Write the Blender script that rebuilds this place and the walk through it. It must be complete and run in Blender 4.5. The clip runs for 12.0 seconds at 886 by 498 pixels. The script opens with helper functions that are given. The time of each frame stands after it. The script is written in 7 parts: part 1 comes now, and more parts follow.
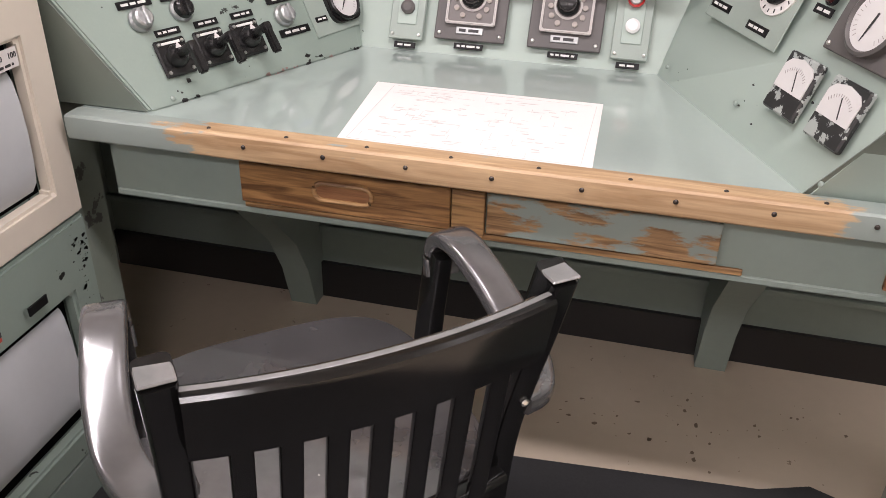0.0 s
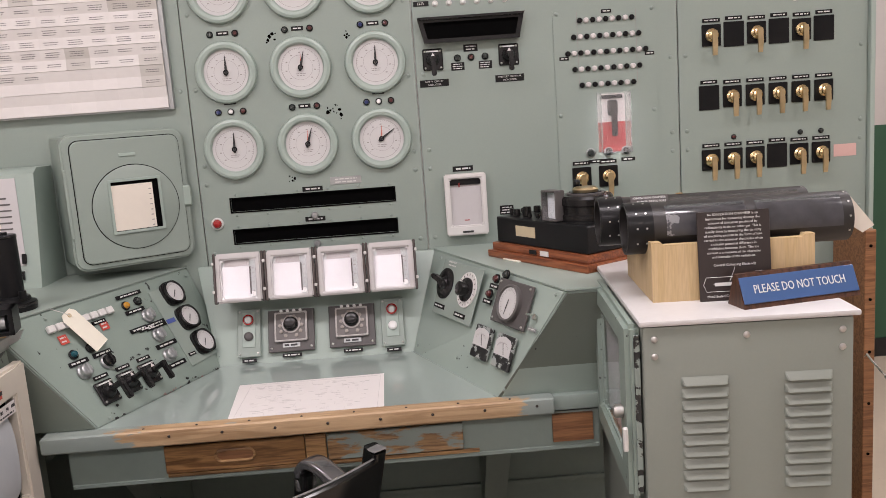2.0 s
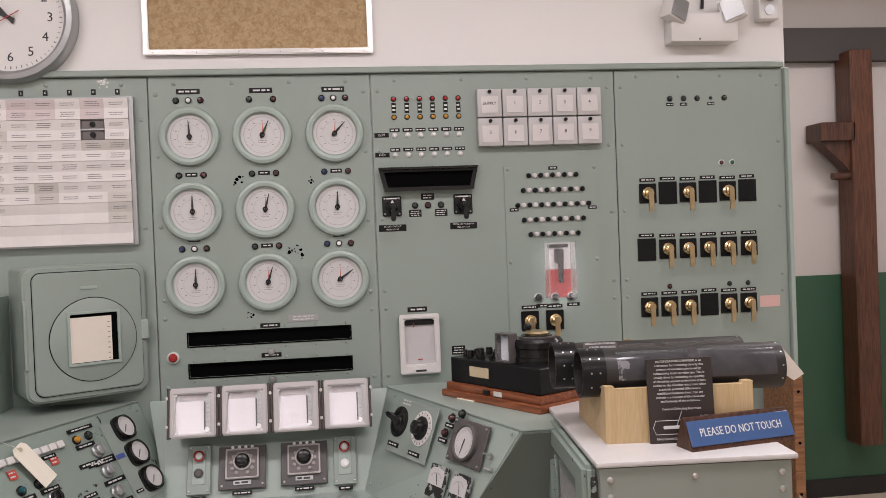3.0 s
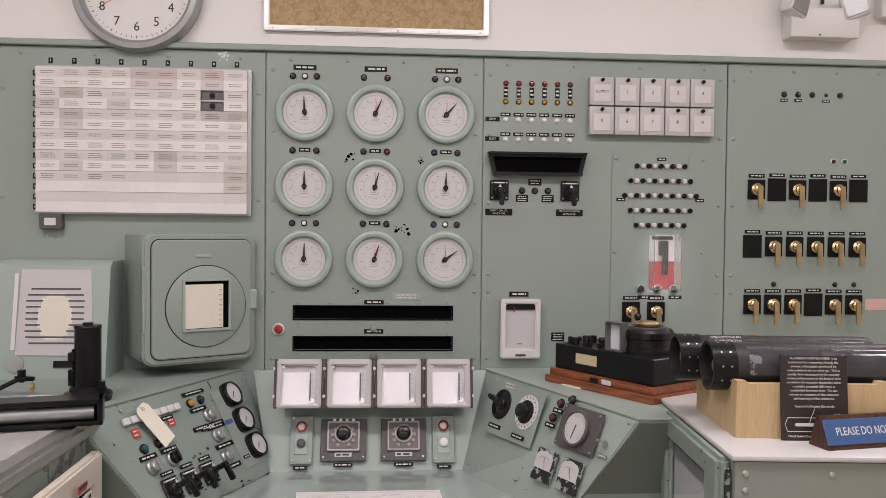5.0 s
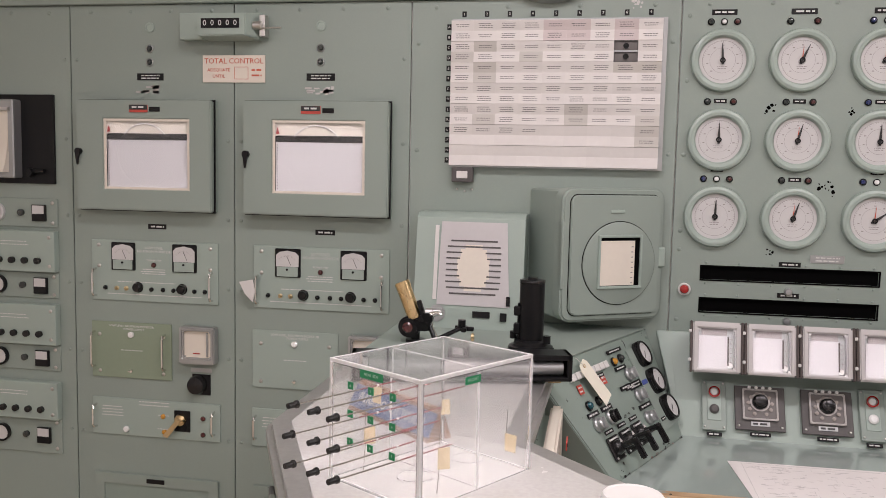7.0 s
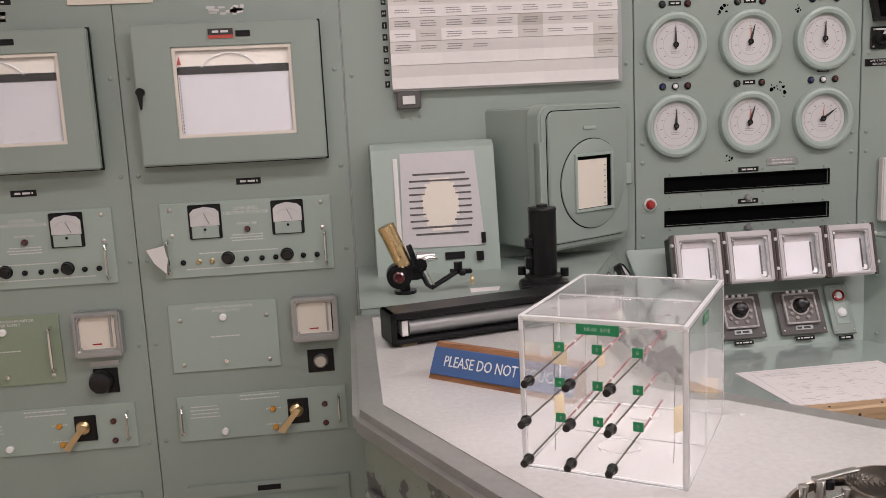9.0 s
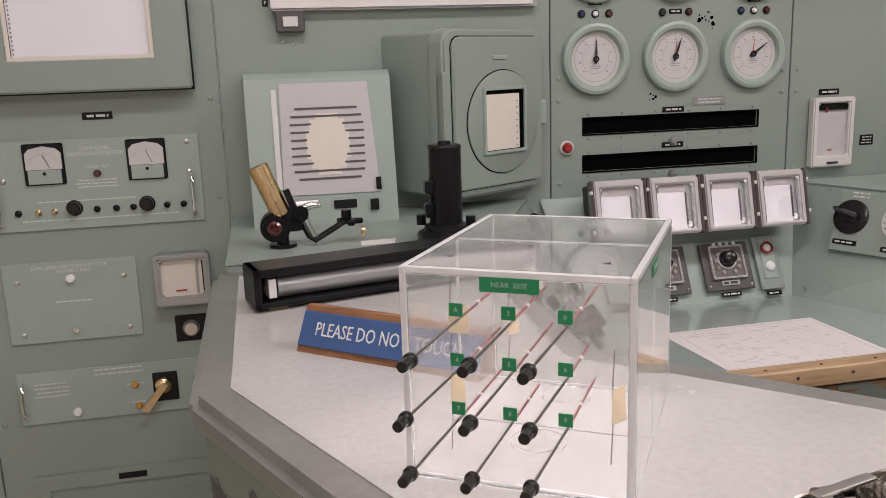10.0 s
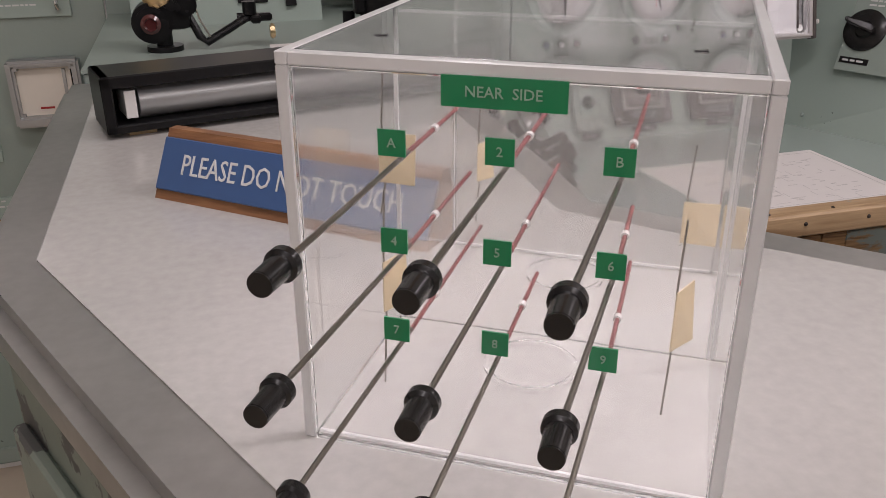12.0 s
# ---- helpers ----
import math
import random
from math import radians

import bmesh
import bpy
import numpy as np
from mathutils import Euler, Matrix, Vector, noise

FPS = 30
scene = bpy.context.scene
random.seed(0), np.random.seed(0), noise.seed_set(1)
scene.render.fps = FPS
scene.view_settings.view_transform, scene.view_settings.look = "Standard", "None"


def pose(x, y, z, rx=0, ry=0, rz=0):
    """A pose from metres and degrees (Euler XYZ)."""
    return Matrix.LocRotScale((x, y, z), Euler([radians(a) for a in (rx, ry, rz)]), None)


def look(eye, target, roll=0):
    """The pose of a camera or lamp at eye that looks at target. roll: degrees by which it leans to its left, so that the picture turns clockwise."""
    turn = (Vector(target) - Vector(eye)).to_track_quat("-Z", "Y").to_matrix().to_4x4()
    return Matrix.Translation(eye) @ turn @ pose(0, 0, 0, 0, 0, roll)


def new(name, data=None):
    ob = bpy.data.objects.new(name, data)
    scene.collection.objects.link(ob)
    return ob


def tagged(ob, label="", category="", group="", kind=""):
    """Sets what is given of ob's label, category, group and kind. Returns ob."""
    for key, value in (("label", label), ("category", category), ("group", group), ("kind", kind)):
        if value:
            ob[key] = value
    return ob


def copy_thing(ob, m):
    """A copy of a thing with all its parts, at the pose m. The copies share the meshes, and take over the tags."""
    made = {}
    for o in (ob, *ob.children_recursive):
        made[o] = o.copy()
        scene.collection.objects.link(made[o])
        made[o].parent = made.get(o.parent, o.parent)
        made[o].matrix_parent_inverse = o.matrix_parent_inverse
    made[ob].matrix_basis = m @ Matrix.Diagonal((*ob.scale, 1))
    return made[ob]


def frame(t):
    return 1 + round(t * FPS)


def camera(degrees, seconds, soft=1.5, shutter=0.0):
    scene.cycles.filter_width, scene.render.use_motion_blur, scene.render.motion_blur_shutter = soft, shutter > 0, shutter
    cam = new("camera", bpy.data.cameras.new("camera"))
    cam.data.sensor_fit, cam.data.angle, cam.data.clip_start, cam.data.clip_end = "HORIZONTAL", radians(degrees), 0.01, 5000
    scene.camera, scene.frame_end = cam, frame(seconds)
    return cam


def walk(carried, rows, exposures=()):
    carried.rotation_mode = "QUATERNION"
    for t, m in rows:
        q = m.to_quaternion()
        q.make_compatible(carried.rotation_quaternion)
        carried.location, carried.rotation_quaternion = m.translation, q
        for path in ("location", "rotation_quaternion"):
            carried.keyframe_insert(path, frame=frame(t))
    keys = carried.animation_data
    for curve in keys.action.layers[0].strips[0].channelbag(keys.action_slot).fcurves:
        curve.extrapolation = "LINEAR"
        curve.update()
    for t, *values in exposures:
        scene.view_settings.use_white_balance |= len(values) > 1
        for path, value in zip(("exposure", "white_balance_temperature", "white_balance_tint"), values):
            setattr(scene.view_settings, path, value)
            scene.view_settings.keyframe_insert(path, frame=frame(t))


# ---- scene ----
cam = camera(55.4, 12.0, soft=0.8)
PATH = [
    (0, (0.059, 0.104, 1.263), (-0.347, 1.789, 0.264), 1.4),
    (0.5, (0.058, -0.159, 1.312), (-0.289, 1.584, 0.396), -0.4),
    (1, (0.098, -0.4, 1.337), (-0.107, 1.426, 0.548), -2.8),
    (1.5, (0.173, -0.628, 1.401), (0.073, 1.287, 0.833), -4.2),
    (2, (0.122, -0.81, 1.499), (0.18, 1.161, 1.164), -4.1),
    (2.5, (0.052, -0.917, 1.526), (0.245, 1.069, 1.388), -2.8),
    (2.7, (0.041, -0.916, 1.539), (0.272, 1.069, 1.464), -2.5),
    (4.3, (0.01, -0.885, 1.489), (0.233, 1.102, 1.516), -0.8),
    (4.5, (-0.019, -0.887, 1.493), (0.197, 1.101, 1.504), -0.4),
    (5, (-0.184, -0.901, 1.523), (-0.036, 1.093, 1.467), 0.6),
    (5.5, (-0.311, -0.899, 1.545), (-0.447, 1.091, 1.417), 1.2),
    (6, (-0.461, -0.817, 1.542), (-0.779, 1.149, 1.366), 1.2),
    (6.5, (-0.630, -0.803, 1.542), (-0.969, 1.16, 1.361), 1.2),
    (7, (-0.809, -0.848, 1.534), (-1.16, 1.113, 1.349), 1.2),
    (7.2, (-0.86, -0.845, 1.519), (-1.225, 1.114, 1.344), 1.2),
    (8.8, (-1.384, -0.568, 1.476), (-1.224, 1.401, 1.165), -2.8),
    (9, (-1.419, -0.565, 1.482), (-1.216, 1.399, 1.163), -2.8),
    (9.5, (-1.417, -0.502, 1.444), (-1.097, 1.44, 1.087), -2.6),
    (10, (-1.334, -0.271, 1.397), (-0.933, 1.643, 0.979), -2.0),
    (10.5, (-1.275, -0.012, 1.338), (-0.812, 1.861, 0.81), -0.8),
    (11, (-1.261, 0.08, 1.301), (-0.775, 1.916, 0.674), -0.4),
    (11.5, (-1.252, 0.085, 1.296), (-0.76, 1.872, 0.547), -0.2),
    (12, (-1.255, 0.077, 1.297), (-0.753, 1.834, 0.484), -0.2),
]
walk(cam, [(t, look(eye, target, roll)) for t, eye, target, roll in PATH], exposures=((0.0, 0.38), (1.0, 0.34), (1.7, 0.0), (2.5, -0.38), (4.5, -0.46), (7.0, -0.36), (9.0, -0.46), (10.5, -0.64), (11.2, -0.82), (12.0, -0.91)))

# ---- light: ceiling fluorescents of a closed room ----
LAMP_WATTS = 27.0
CEIL = 2.95
LAMPS = [(-1.2, 0.45), (0.5, 0.45), (2.3, 0.3), (-2.9, -1.8), (-1.2, -1.8), (0.5, -1.8), (2.6, 2.3)]
world = bpy.data.worlds.new("room_air")
world.use_nodes = True
world.node_tree.nodes["Background"].inputs[0].default_value = (0.5, 0.5, 0.5, 1)
world.node_tree.nodes["Background"].inputs[1].default_value = 0.02
scene.world = world


# ---- materials ----
def material(name, color, rough=0.5, metal=0.0, grain=0.04, scale=60.0, bump=0.0, blotch=0.06, blotch_scale=3.0, coat=0.0,
             chips=None, chip_scale=22.0, chip_at=0.70, rough_var=0.08, per_object=0.0):
    m = bpy.data.materials.new(name)
    m.use_nodes = True
    nt = m.node_tree
    n, l = nt.nodes, nt.links
    p = n["Principled BSDF"]
    p.inputs["Metallic"].default_value = metal
    p.inputs["Coat Weight"].default_value = coat
    tc = n.new("ShaderNodeNewGeometry")
    fine, broad = n.new("ShaderNodeTexNoise"), n.new("ShaderNodeTexNoise")
    fine.inputs["Scale"].default_value, fine.inputs["Detail"].default_value = scale, 4
    broad.inputs["Scale"].default_value, broad.inputs["Detail"].default_value = blotch_scale, 5
    for t in (fine, broad):
        l.new(tc.outputs["Position"], t.inputs["Vector"])
    val = n.new("ShaderNodeMath")
    val.operation = "MULTIPLY_ADD"
    l.new(fine.outputs["Fac"], val.inputs[0])
    val.inputs[1].default_value, val.inputs[2].default_value = 2 * grain, 1 - grain - blotch
    val2 = n.new("ShaderNodeMath")
    val2.operation = "MULTIPLY_ADD"
    l.new(broad.outputs["Fac"], val2.inputs[0])
    val2.inputs[1].default_value = 2 * blotch
    l.new(val.outputs[0], val2.inputs[2])
    last = val2.outputs[0]
    if per_object:
        oi, va = n.new("ShaderNodeObjectInfo"), n.new("ShaderNodeMath")
        va.operation = "MULTIPLY_ADD"
        l.new(oi.outputs["Random"], va.inputs[0])
        va.inputs[1].default_value = per_object
        l.new(last, va.inputs[2])
        last = va.outputs[0]
    mul = n.new("ShaderNodeMix")
    mul.data_type, mul.blend_type = "RGBA", "MULTIPLY"
    mul.inputs["Factor"].default_value = 1.0
    mul.inputs["A"].default_value = (*color, 1)
    l.new(last, mul.inputs["B"])
    out = mul.outputs["Result"]
    if chips:
        cn, ramp, mix = n.new("ShaderNodeTexNoise"), n.new("ShaderNodeValToRGB"), n.new("ShaderNodeMix")
        cn.inputs["Scale"].default_value, cn.inputs["Detail"].default_value, cn.inputs["Roughness"].default_value = chip_scale, 6, 0.62
        l.new(tc.outputs["Position"], cn.inputs["Vector"])
        ramp.color_ramp.elements[0].position, ramp.color_ramp.elements[1].position = chip_at, chip_at + 0.012
        l.new(cn.outputs["Fac"], ramp.inputs["Fac"])
        mix.data_type = "RGBA"
        l.new(ramp.outputs["Color"], mix.inputs["Factor"])
        l.new(out, mix.inputs["A"])
        mix.inputs["B"].default_value = (*chips, 1)
        out = mix.outputs["Result"]
    l.new(out, p.inputs["Base Color"])
    rv = n.new("ShaderNodeMath")
    rv.operation = "MULTIPLY_ADD"
    l.new(broad.outputs["Fac"], rv.inputs[0])
    rv.inputs[1].default_value, rv.inputs[2].default_value = 2 * rough_var, rough - rough_var
    l.new(rv.outputs[0], p.inputs["Roughness"])
    if bump:
        b = n.new("ShaderNodeBump")
        b.inputs["Strength"].default_value, b.inputs["Distance"].default_value = bump, 0.001
        l.new(fine.outputs["Fac"], b.inputs["Height"])
        l.new(b.outputs["Normal"], p.inputs["Normal"])
    return m


def clear(name, color=(1, 1, 1), rough=0.02, ior=1.49):
    m = bpy.data.materials.new(name)
    m.use_nodes = True
    n, l = m.node_tree.nodes, m.node_tree.links
    p = n["Principled BSDF"]
    p.inputs["Base Color"].default_value = (*color, 1)
    p.inputs["Transmission Weight"].default_value = 1.0
    p.inputs["IOR"].default_value = ior
    tex = n.new("ShaderNodeTexNoise")
    tex.inputs["Scale"].default_value, tex.inputs["Detail"].default_value = 40, 6
    mr = n.new("ShaderNodeMath")
    mr.operation = "MULTIPLY"
    l.new(tex.outputs["Fac"], mr.inputs[0])
    mr.inputs[1].default_value = rough * 2
    l.new(mr.outputs[0], p.inputs["Roughness"])
    return m


def glowing(name, color, strength):
    m = bpy.data.materials.new(name)
    m.use_nodes = True
    p = m.node_tree.nodes["Principled BSDF"]
    p.inputs["Base Color"].default_value = (*color, 1)
    p.inputs["Emission Color"].default_value = (*color, 1)
    p.inputs["Emission Strength"].default_value = strength
    return m


def wood(name, dark, light, scale=9.0, stretch=(1, 14, 14), rough=0.5, paint=None, paint_at=0.5, ends=None):
    m = bpy.data.materials.new(name)
    m.use_nodes = True
    n, l = m.node_tree.nodes, m.node_tree.links
    p = n["Principled BSDF"]
    tc, mp = n.new("ShaderNodeTexCoord"), n.new("ShaderNodeMapping")
    mp.inputs["Scale"].default_value = stretch
    l.new(tc.outputs["Object"], mp.inputs["Vector"])
    a, w = n.new("ShaderNodeTexNoise"), n.new("ShaderNodeTexNoise")
    a.inputs["Scale"].default_value, a.inputs["Detail"].default_value, a.inputs["Distortion"].default_value = scale, 5, 1.2
    w.inputs["Scale"].default_value, w.inputs["Detail"].default_value = scale * 6, 4
    l.new(mp.outputs["Vector"], a.inputs["Vector"])
    l.new(mp.outputs["Vector"], w.inputs["Vector"])
    r = n.new("ShaderNodeValToRGB")
    r.color_ramp.elements[0].position, r.color_ramp.elements[0].color = 0.36, (*dark, 1)
    r.color_ramp.elements[1].position, r.color_ramp.elements[1].color = 0.60, (*light, 1)
    l.new(a.outputs["Fac"], r.inputs["Fac"])
    mul = n.new("ShaderNodeMix")
    mul.data_type, mul.blend_type = "RGBA", "MULTIPLY"
    mul.inputs["Factor"].default_value = 0.35
    l.new(r.outputs["Color"], mul.inputs["A"])
    l.new(w.outputs["Fac"], mul.inputs["B"])
    out = mul.outputs["Result"]
    if paint:
        c, cr, mx = n.new("ShaderNodeTexNoise"), n.new("ShaderNodeValToRGB"), n.new("ShaderNodeMix")
        mp2 = n.new("ShaderNodeMapping")
        mp2.inputs["Scale"].default_value = (1, 3, 3)
        l.new(tc.outputs["Object"], mp2.inputs["Vector"])
        l.new(mp2.outputs["Vector"], c.inputs["Vector"])
        c.inputs["Scale"].default_value, c.inputs["Detail"].default_value, c.inputs["Roughness"].default_value = 11, 8, 0.6
        cr.color_ramp.elements[0].position, cr.color_ramp.elements[1].position = paint_at, paint_at + 0.06
        src = c.outputs["Fac"]
        if ends:
            # paint survives towards both ends of the piece
            sx, d1, d2, d3 = n.new("ShaderNodeSeparateXYZ"), n.new("ShaderNodeMath"), n.new("ShaderNodeMath"), n.new("ShaderNodeMath")
            l.new(tc.outputs["Object"], sx.inputs[0])
            d1.operation, d2.operation, d3.operation = "SUBTRACT", "ABSOLUTE", "MULTIPLY_ADD"
            l.new(sx.outputs["X"], d1.inputs[0])
            d1.inputs[1].default_value = ends[0]
            l.new(d1.outputs[0], d2.inputs[0])
            over, shift = n.new("ShaderNodeMath"), n.new("ShaderNodeMath")
            over.operation, shift.operation = "SUBTRACT", "MAXIMUM"
            l.new(d2.outputs[0], over.inputs[0])
            over.inputs[1].default_value = ends[1]
            l.new(over.outputs[0], shift.inputs[0])
            shift.inputs[1].default_value = -0.03
            l.new(shift.outputs[0], d3.inputs[0])
            d3.inputs[1].default_value = 3.0
            l.new(src, d3.inputs[2])
            src = d3.outputs[0]
        l.new(src, cr.inputs["Fac"])
        mx.data_type = "RGBA"
        l.new(cr.outputs["Color"], mx.inputs["Factor"])
        l.new(out, mx.inputs["A"])
        mx.inputs["B"].default_value = (*paint, 1)
        out = mx.outputs["Result"]
    l.new(out, p.inputs["Base Color"])
    p.inputs["Roughness"].default_value = rough
    b = n.new("ShaderNodeBump")
    b.inputs["Strength"].default_value, b.inputs["Distance"].default_value = 0.25, 0.001
    l.new(w.outputs["Fac"], b.inputs["Height"])
    l.new(b.outputs["Normal"], p.inputs["Normal"])
    return m


def printed(name, paper, ink, cols, rows, fill=0.5):
    """Paper with a fine printed grid of lines."""
    m = material(name, paper, 0.7, grain=0.02)
    n, l = m.node_tree.nodes, m.node_tree.links
    p = n["Principled BSDF"]
    tc, br, mix = n.new("ShaderNodeTexCoord"), n.new("ShaderNodeTexBrick"), n.new("ShaderNodeMix")
    mp = n.new("ShaderNodeMapping")
    mp.inputs["Rotation"].default_value = (radians(90), 0, 0)
    l.new(tc.outputs["Object"], mp.inputs["Vector"])
    l.new(mp.outputs["Vector"], br.inputs["Vector"])
    br.offset = 0
    br.inputs["Scale"].default_value = 1.0
    br.inputs["Brick Width"].default_value, br.inputs["Row Height"].default_value = cols, rows
    br.inputs["Mortar Size"].default_value = min(cols, rows) * 0.06
    br.inputs["Color1"].default_value = br.inputs["Color2"].default_value = (0, 0, 0, 1)
    br.inputs["Mortar"].default_value = (fill, fill, fill, 1)
    mix.data_type = "RGBA"
    l.new(br.outputs["Color"], mix.inputs["Factor"])
    src = p.inputs["Base Color"].links[0].from_socket
    l.new(src, mix.inputs["A"])
    mix.inputs["B"].default_value = (*ink, 1)
    l.new(mix.outputs["Result"], p.inputs["Base Color"])
    return m


GREEN = (0.270, 0.322, 0.284)
green = material("green_steel_paint", GREEN, 0.42, grain=0.03, scale=220, bump=0.06, blotch=0.05)
green_chip = material("chipped_green_paint", (0.25, 0.31, 0.27), 0.42, grain=0.03, scale=220, bump=0.06, chips=(0.012, 0.013, 0.012), chip_scale=24, chip_at=0.655)
# Console green with the shade of the front-facing sides put into the colour.
green_shaded = material("shaded_side_green", (0.165, 0.19, 0.16), 0.42, grain=0.03, scale=200, bump=0.06, blotch=0.07, chips=(0.05, 0.055, 0.045), chip_scale=30, chip_at=0.70)
green_light = material("smooth_green_paint", (0.33, 0.40, 0.355), 0.34, grain=0.02, scale=180, blotch=0.05)
green_gloss = material("glossy_desk_green", (0.335, 0.395, 0.365), 0.14, grain=0.02, scale=90, blotch=0.08, coat=1.0)
green_wood = material("painted_wood_green", (0.235, 0.285, 0.255), 0.5, grain=0.06, scale=45, bump=0.2, blotch=0.1)
green_old = material("worn_green_paint", (0.235, 0.275, 0.23), 0.5, grain=0.05, scale=90, chips=(0.10, 0.10, 0.095), chip_scale=13, chip_at=0.57, blotch=0.1)
cream = material("cream_enamel", (0.66, 0.60, 0.51), 0.38, grain=0.02, chips=(0.02, 0.02, 0.02), chip_scale=30, chip_at=0.77)
black = material("black_enamel", (0.009, 0.009, 0.0095), 0.30, grain=0.1, blotch=0.15)
black_matt = material("black_matt", (0.012, 0.012, 0.013), 0.7, grain=0.1)
bakelite = material("black_bakelite", (0.010, 0.0095, 0.0095), 0.25, grain=0.1, coat=0.08)
bakelite_chip = material("chipped_black_bezel", (0.02, 0.02, 0.02), 0.35, chips=(0.33, 0.36, 0.34), chip_scale=32, chip_at=0.535)
void = material("dark_inside", (0.003, 0.003, 0.003), 0.9)
white = material("white_wall_paint", (0.76, 0.745, 0.72), 0.6, grain=0.015, scale=120, bump=0.08, blotch=0.02)
white_plastic = material("white_plastic", (0.66, 0.645, 0.62), 0.35, grain=0.01)
dial_brown = material("brown_dial_plate", (0.135, 0.122, 0.115), 0.4, grain=0.06, blotch=0.12, blotch_scale=20)
white_lens = material("white_lamp_lens", (0.82, 0.82, 0.80), 0.2, coat=0.5)
paper = material("paper_sheet", (0.70, 0.665, 0.645), 0.75, grain=0.02, blotch=0.04)
paper_warm = material("aged_paper", (0.72, 0.66, 0.57), 0.75, grain=0.03, blotch=0.06)
chart_blue = material("pale_blue_chart_roll", (0.50, 0.52, 0.535), 0.7, grain=0.03, blotch=0.06)
chart_paper = material("recorder_chart_paper", (0.53, 0.51, 0.51), 0.7, grain=0.03, blotch=0.05)
switch_grey = material("pale_grey_enamel", (0.46, 0.45, 0.435), 0.4)
switch_white = material("pale_switch_face", (0.60, 0.57, 0.555), 0.4)
redwood = wood("red_brown_post", (0.06, 0.022, 0.011), (0.13, 0.05, 0.025), 6, (14, 14, 1), 0.4)
tag_paper = material("manila_tag", (0.80, 0.76, 0.64), 0.7, grain=0.02)
dial = material("dial_face", (0.57, 0.56, 0.55), 0.5, grain=0.01)
ink = material("black_ink", (0.03, 0.03, 0.03), 0.6)
ink_grey = material("grey_ink", (0.30, 0.28, 0.27), 0.6)
ink_red = material("red_ink", (0.55, 0.12, 0.07), 0.6)
engraved = material("white_engraving", (0.62, 0.62, 0.60), 0.5)
steel = material("bare_steel", (0.55, 0.54, 0.52), 0.3, metal=1.0, grain=0.05, scale=140)
steel_dull = material("dull_edge_steel", (0.52, 0.51, 0.495), 0.36, metal=0.9, grain=0.12, scale=90, blotch=0.22, blotch_scale=8)
chrome = material("chrome", (0.75, 0.74, 0.72), 0.12, metal=1.0)
brass = material("brass", (0.70, 0.53, 0.29), 0.26, metal=1.0, grain=0.06, blotch=0.15, blotch_scale=20)
bronze = material("worn_brass_switch", (0.62, 0.49, 0.29), 0.34, metal=1.0, grain=0.08, blotch=0.2, blotch_scale=40)
aluminium = material("grey_aluminium", (0.40, 0.41, 0.41), 0.35, metal=0.7, grain=0.04)
grey_plate = material("grey_brown_plate", (0.10, 0.093, 0.09), 0.45, grain=0.05)
red_lens = material("red_lens", (0.34, 0.012, 0.012), 0.15, coat=0.6)
dark_red = material("dark_red_lens", (0.075, 0.018, 0.018), 0.18, coat=0.6)
dark_lens = material("dark_lens", (0.025, 0.03, 0.028), 0.18, coat=0.6)
blue_lens = material("blue_lens", (0.02, 0.03, 0.11), 0.18, coat=0.6)
green_lens = material("green_lens", (0.02, 0.12, 0.07), 0.18, coat=0.6)
teal_lens = material("teal_lens", (0.01, 0.08, 0.10), 0.18, coat=0.6)
amber_lens = material("amber_lens", (0.55, 0.26, 0.03), 0.2, coat=0.6)
orange_tag = material("orange_tape", (0.55, 0.25, 0.06), 0.6)
red_paint = material("red_paint", (0.36, 0.028, 0.026), 0.45)
red_label = material("red_label", (0.50, 0.07, 0.05), 0.5)
blue_label = material("blue_label", (0.06, 0.09, 0.30), 0.5)
pink_tape = material("pink_tape", (0.62, 0.40, 0.36), 0.6)
floor_mat = material("beige_vinyl_tile", (0.52, 0.44, 0.345), 0.34, grain=0.05, scale=30, blotch=0.14, blotch_scale=2.2, per_object=0.07, chips=(0.27, 0.21, 0.15), chip_scale=24, chip_at=0.675)
mat_black = material("black_rubber_mat", (0.026, 0.026, 0.027), 0.6, grain=0.2, scale=160, bump=0.3, blotch=0.2)
base_black = material("black_vinyl_base", (0.011, 0.010, 0.010), 0.45)
bench_top = material("pale_laminate", (0.465, 0.45, 0.425), 0.24, grain=0.13, scale=110, blotch=0.10, blotch_scale=6, coat=0.3)
oak = wood("worn_varnished_oak", (0.17, 0.085, 0.035), (0.50, 0.29, 0.125), 5)
oak_dark = wood("figured_varnished_oak", (0.15, 0.070, 0.027), (0.40, 0.215, 0.085), 6, (1.0, 8, 14), 0.35)
oak_paint = wood("oak_with_green_paint_left", (0.20, 0.11, 0.05), (0.48, 0.29, 0.14), 6, paint=(0.24, 0.285, 0.26), paint_at=0.47)
rail_wood = wood("bare_rail_wood", (0.40, 0.25, 0.13), (0.58, 0.40, 0.23), 4, paint=(0.25, 0.29, 0.265), paint_at=0.57, ends=(-0.15, 0.455))
mahogany = wood("red_mahogany", (0.16, 0.045, 0.02), (0.36, 0.12, 0.05), 6, rough=0.3)
ply = wood("pale_varnished_wood", (0.61, 0.44, 0.225), (0.68, 0.50, 0.28), 4, (14, 14, 1))
walnut = wood("dark_walnut", (0.03, 0.012, 0.007), (0.10, 0.04, 0.02), 6, (14, 14, 1), 0.4)
cherry = wood("brown_cherry", (0.20, 0.085, 0.035), (0.36, 0.17, 0.075), 6)
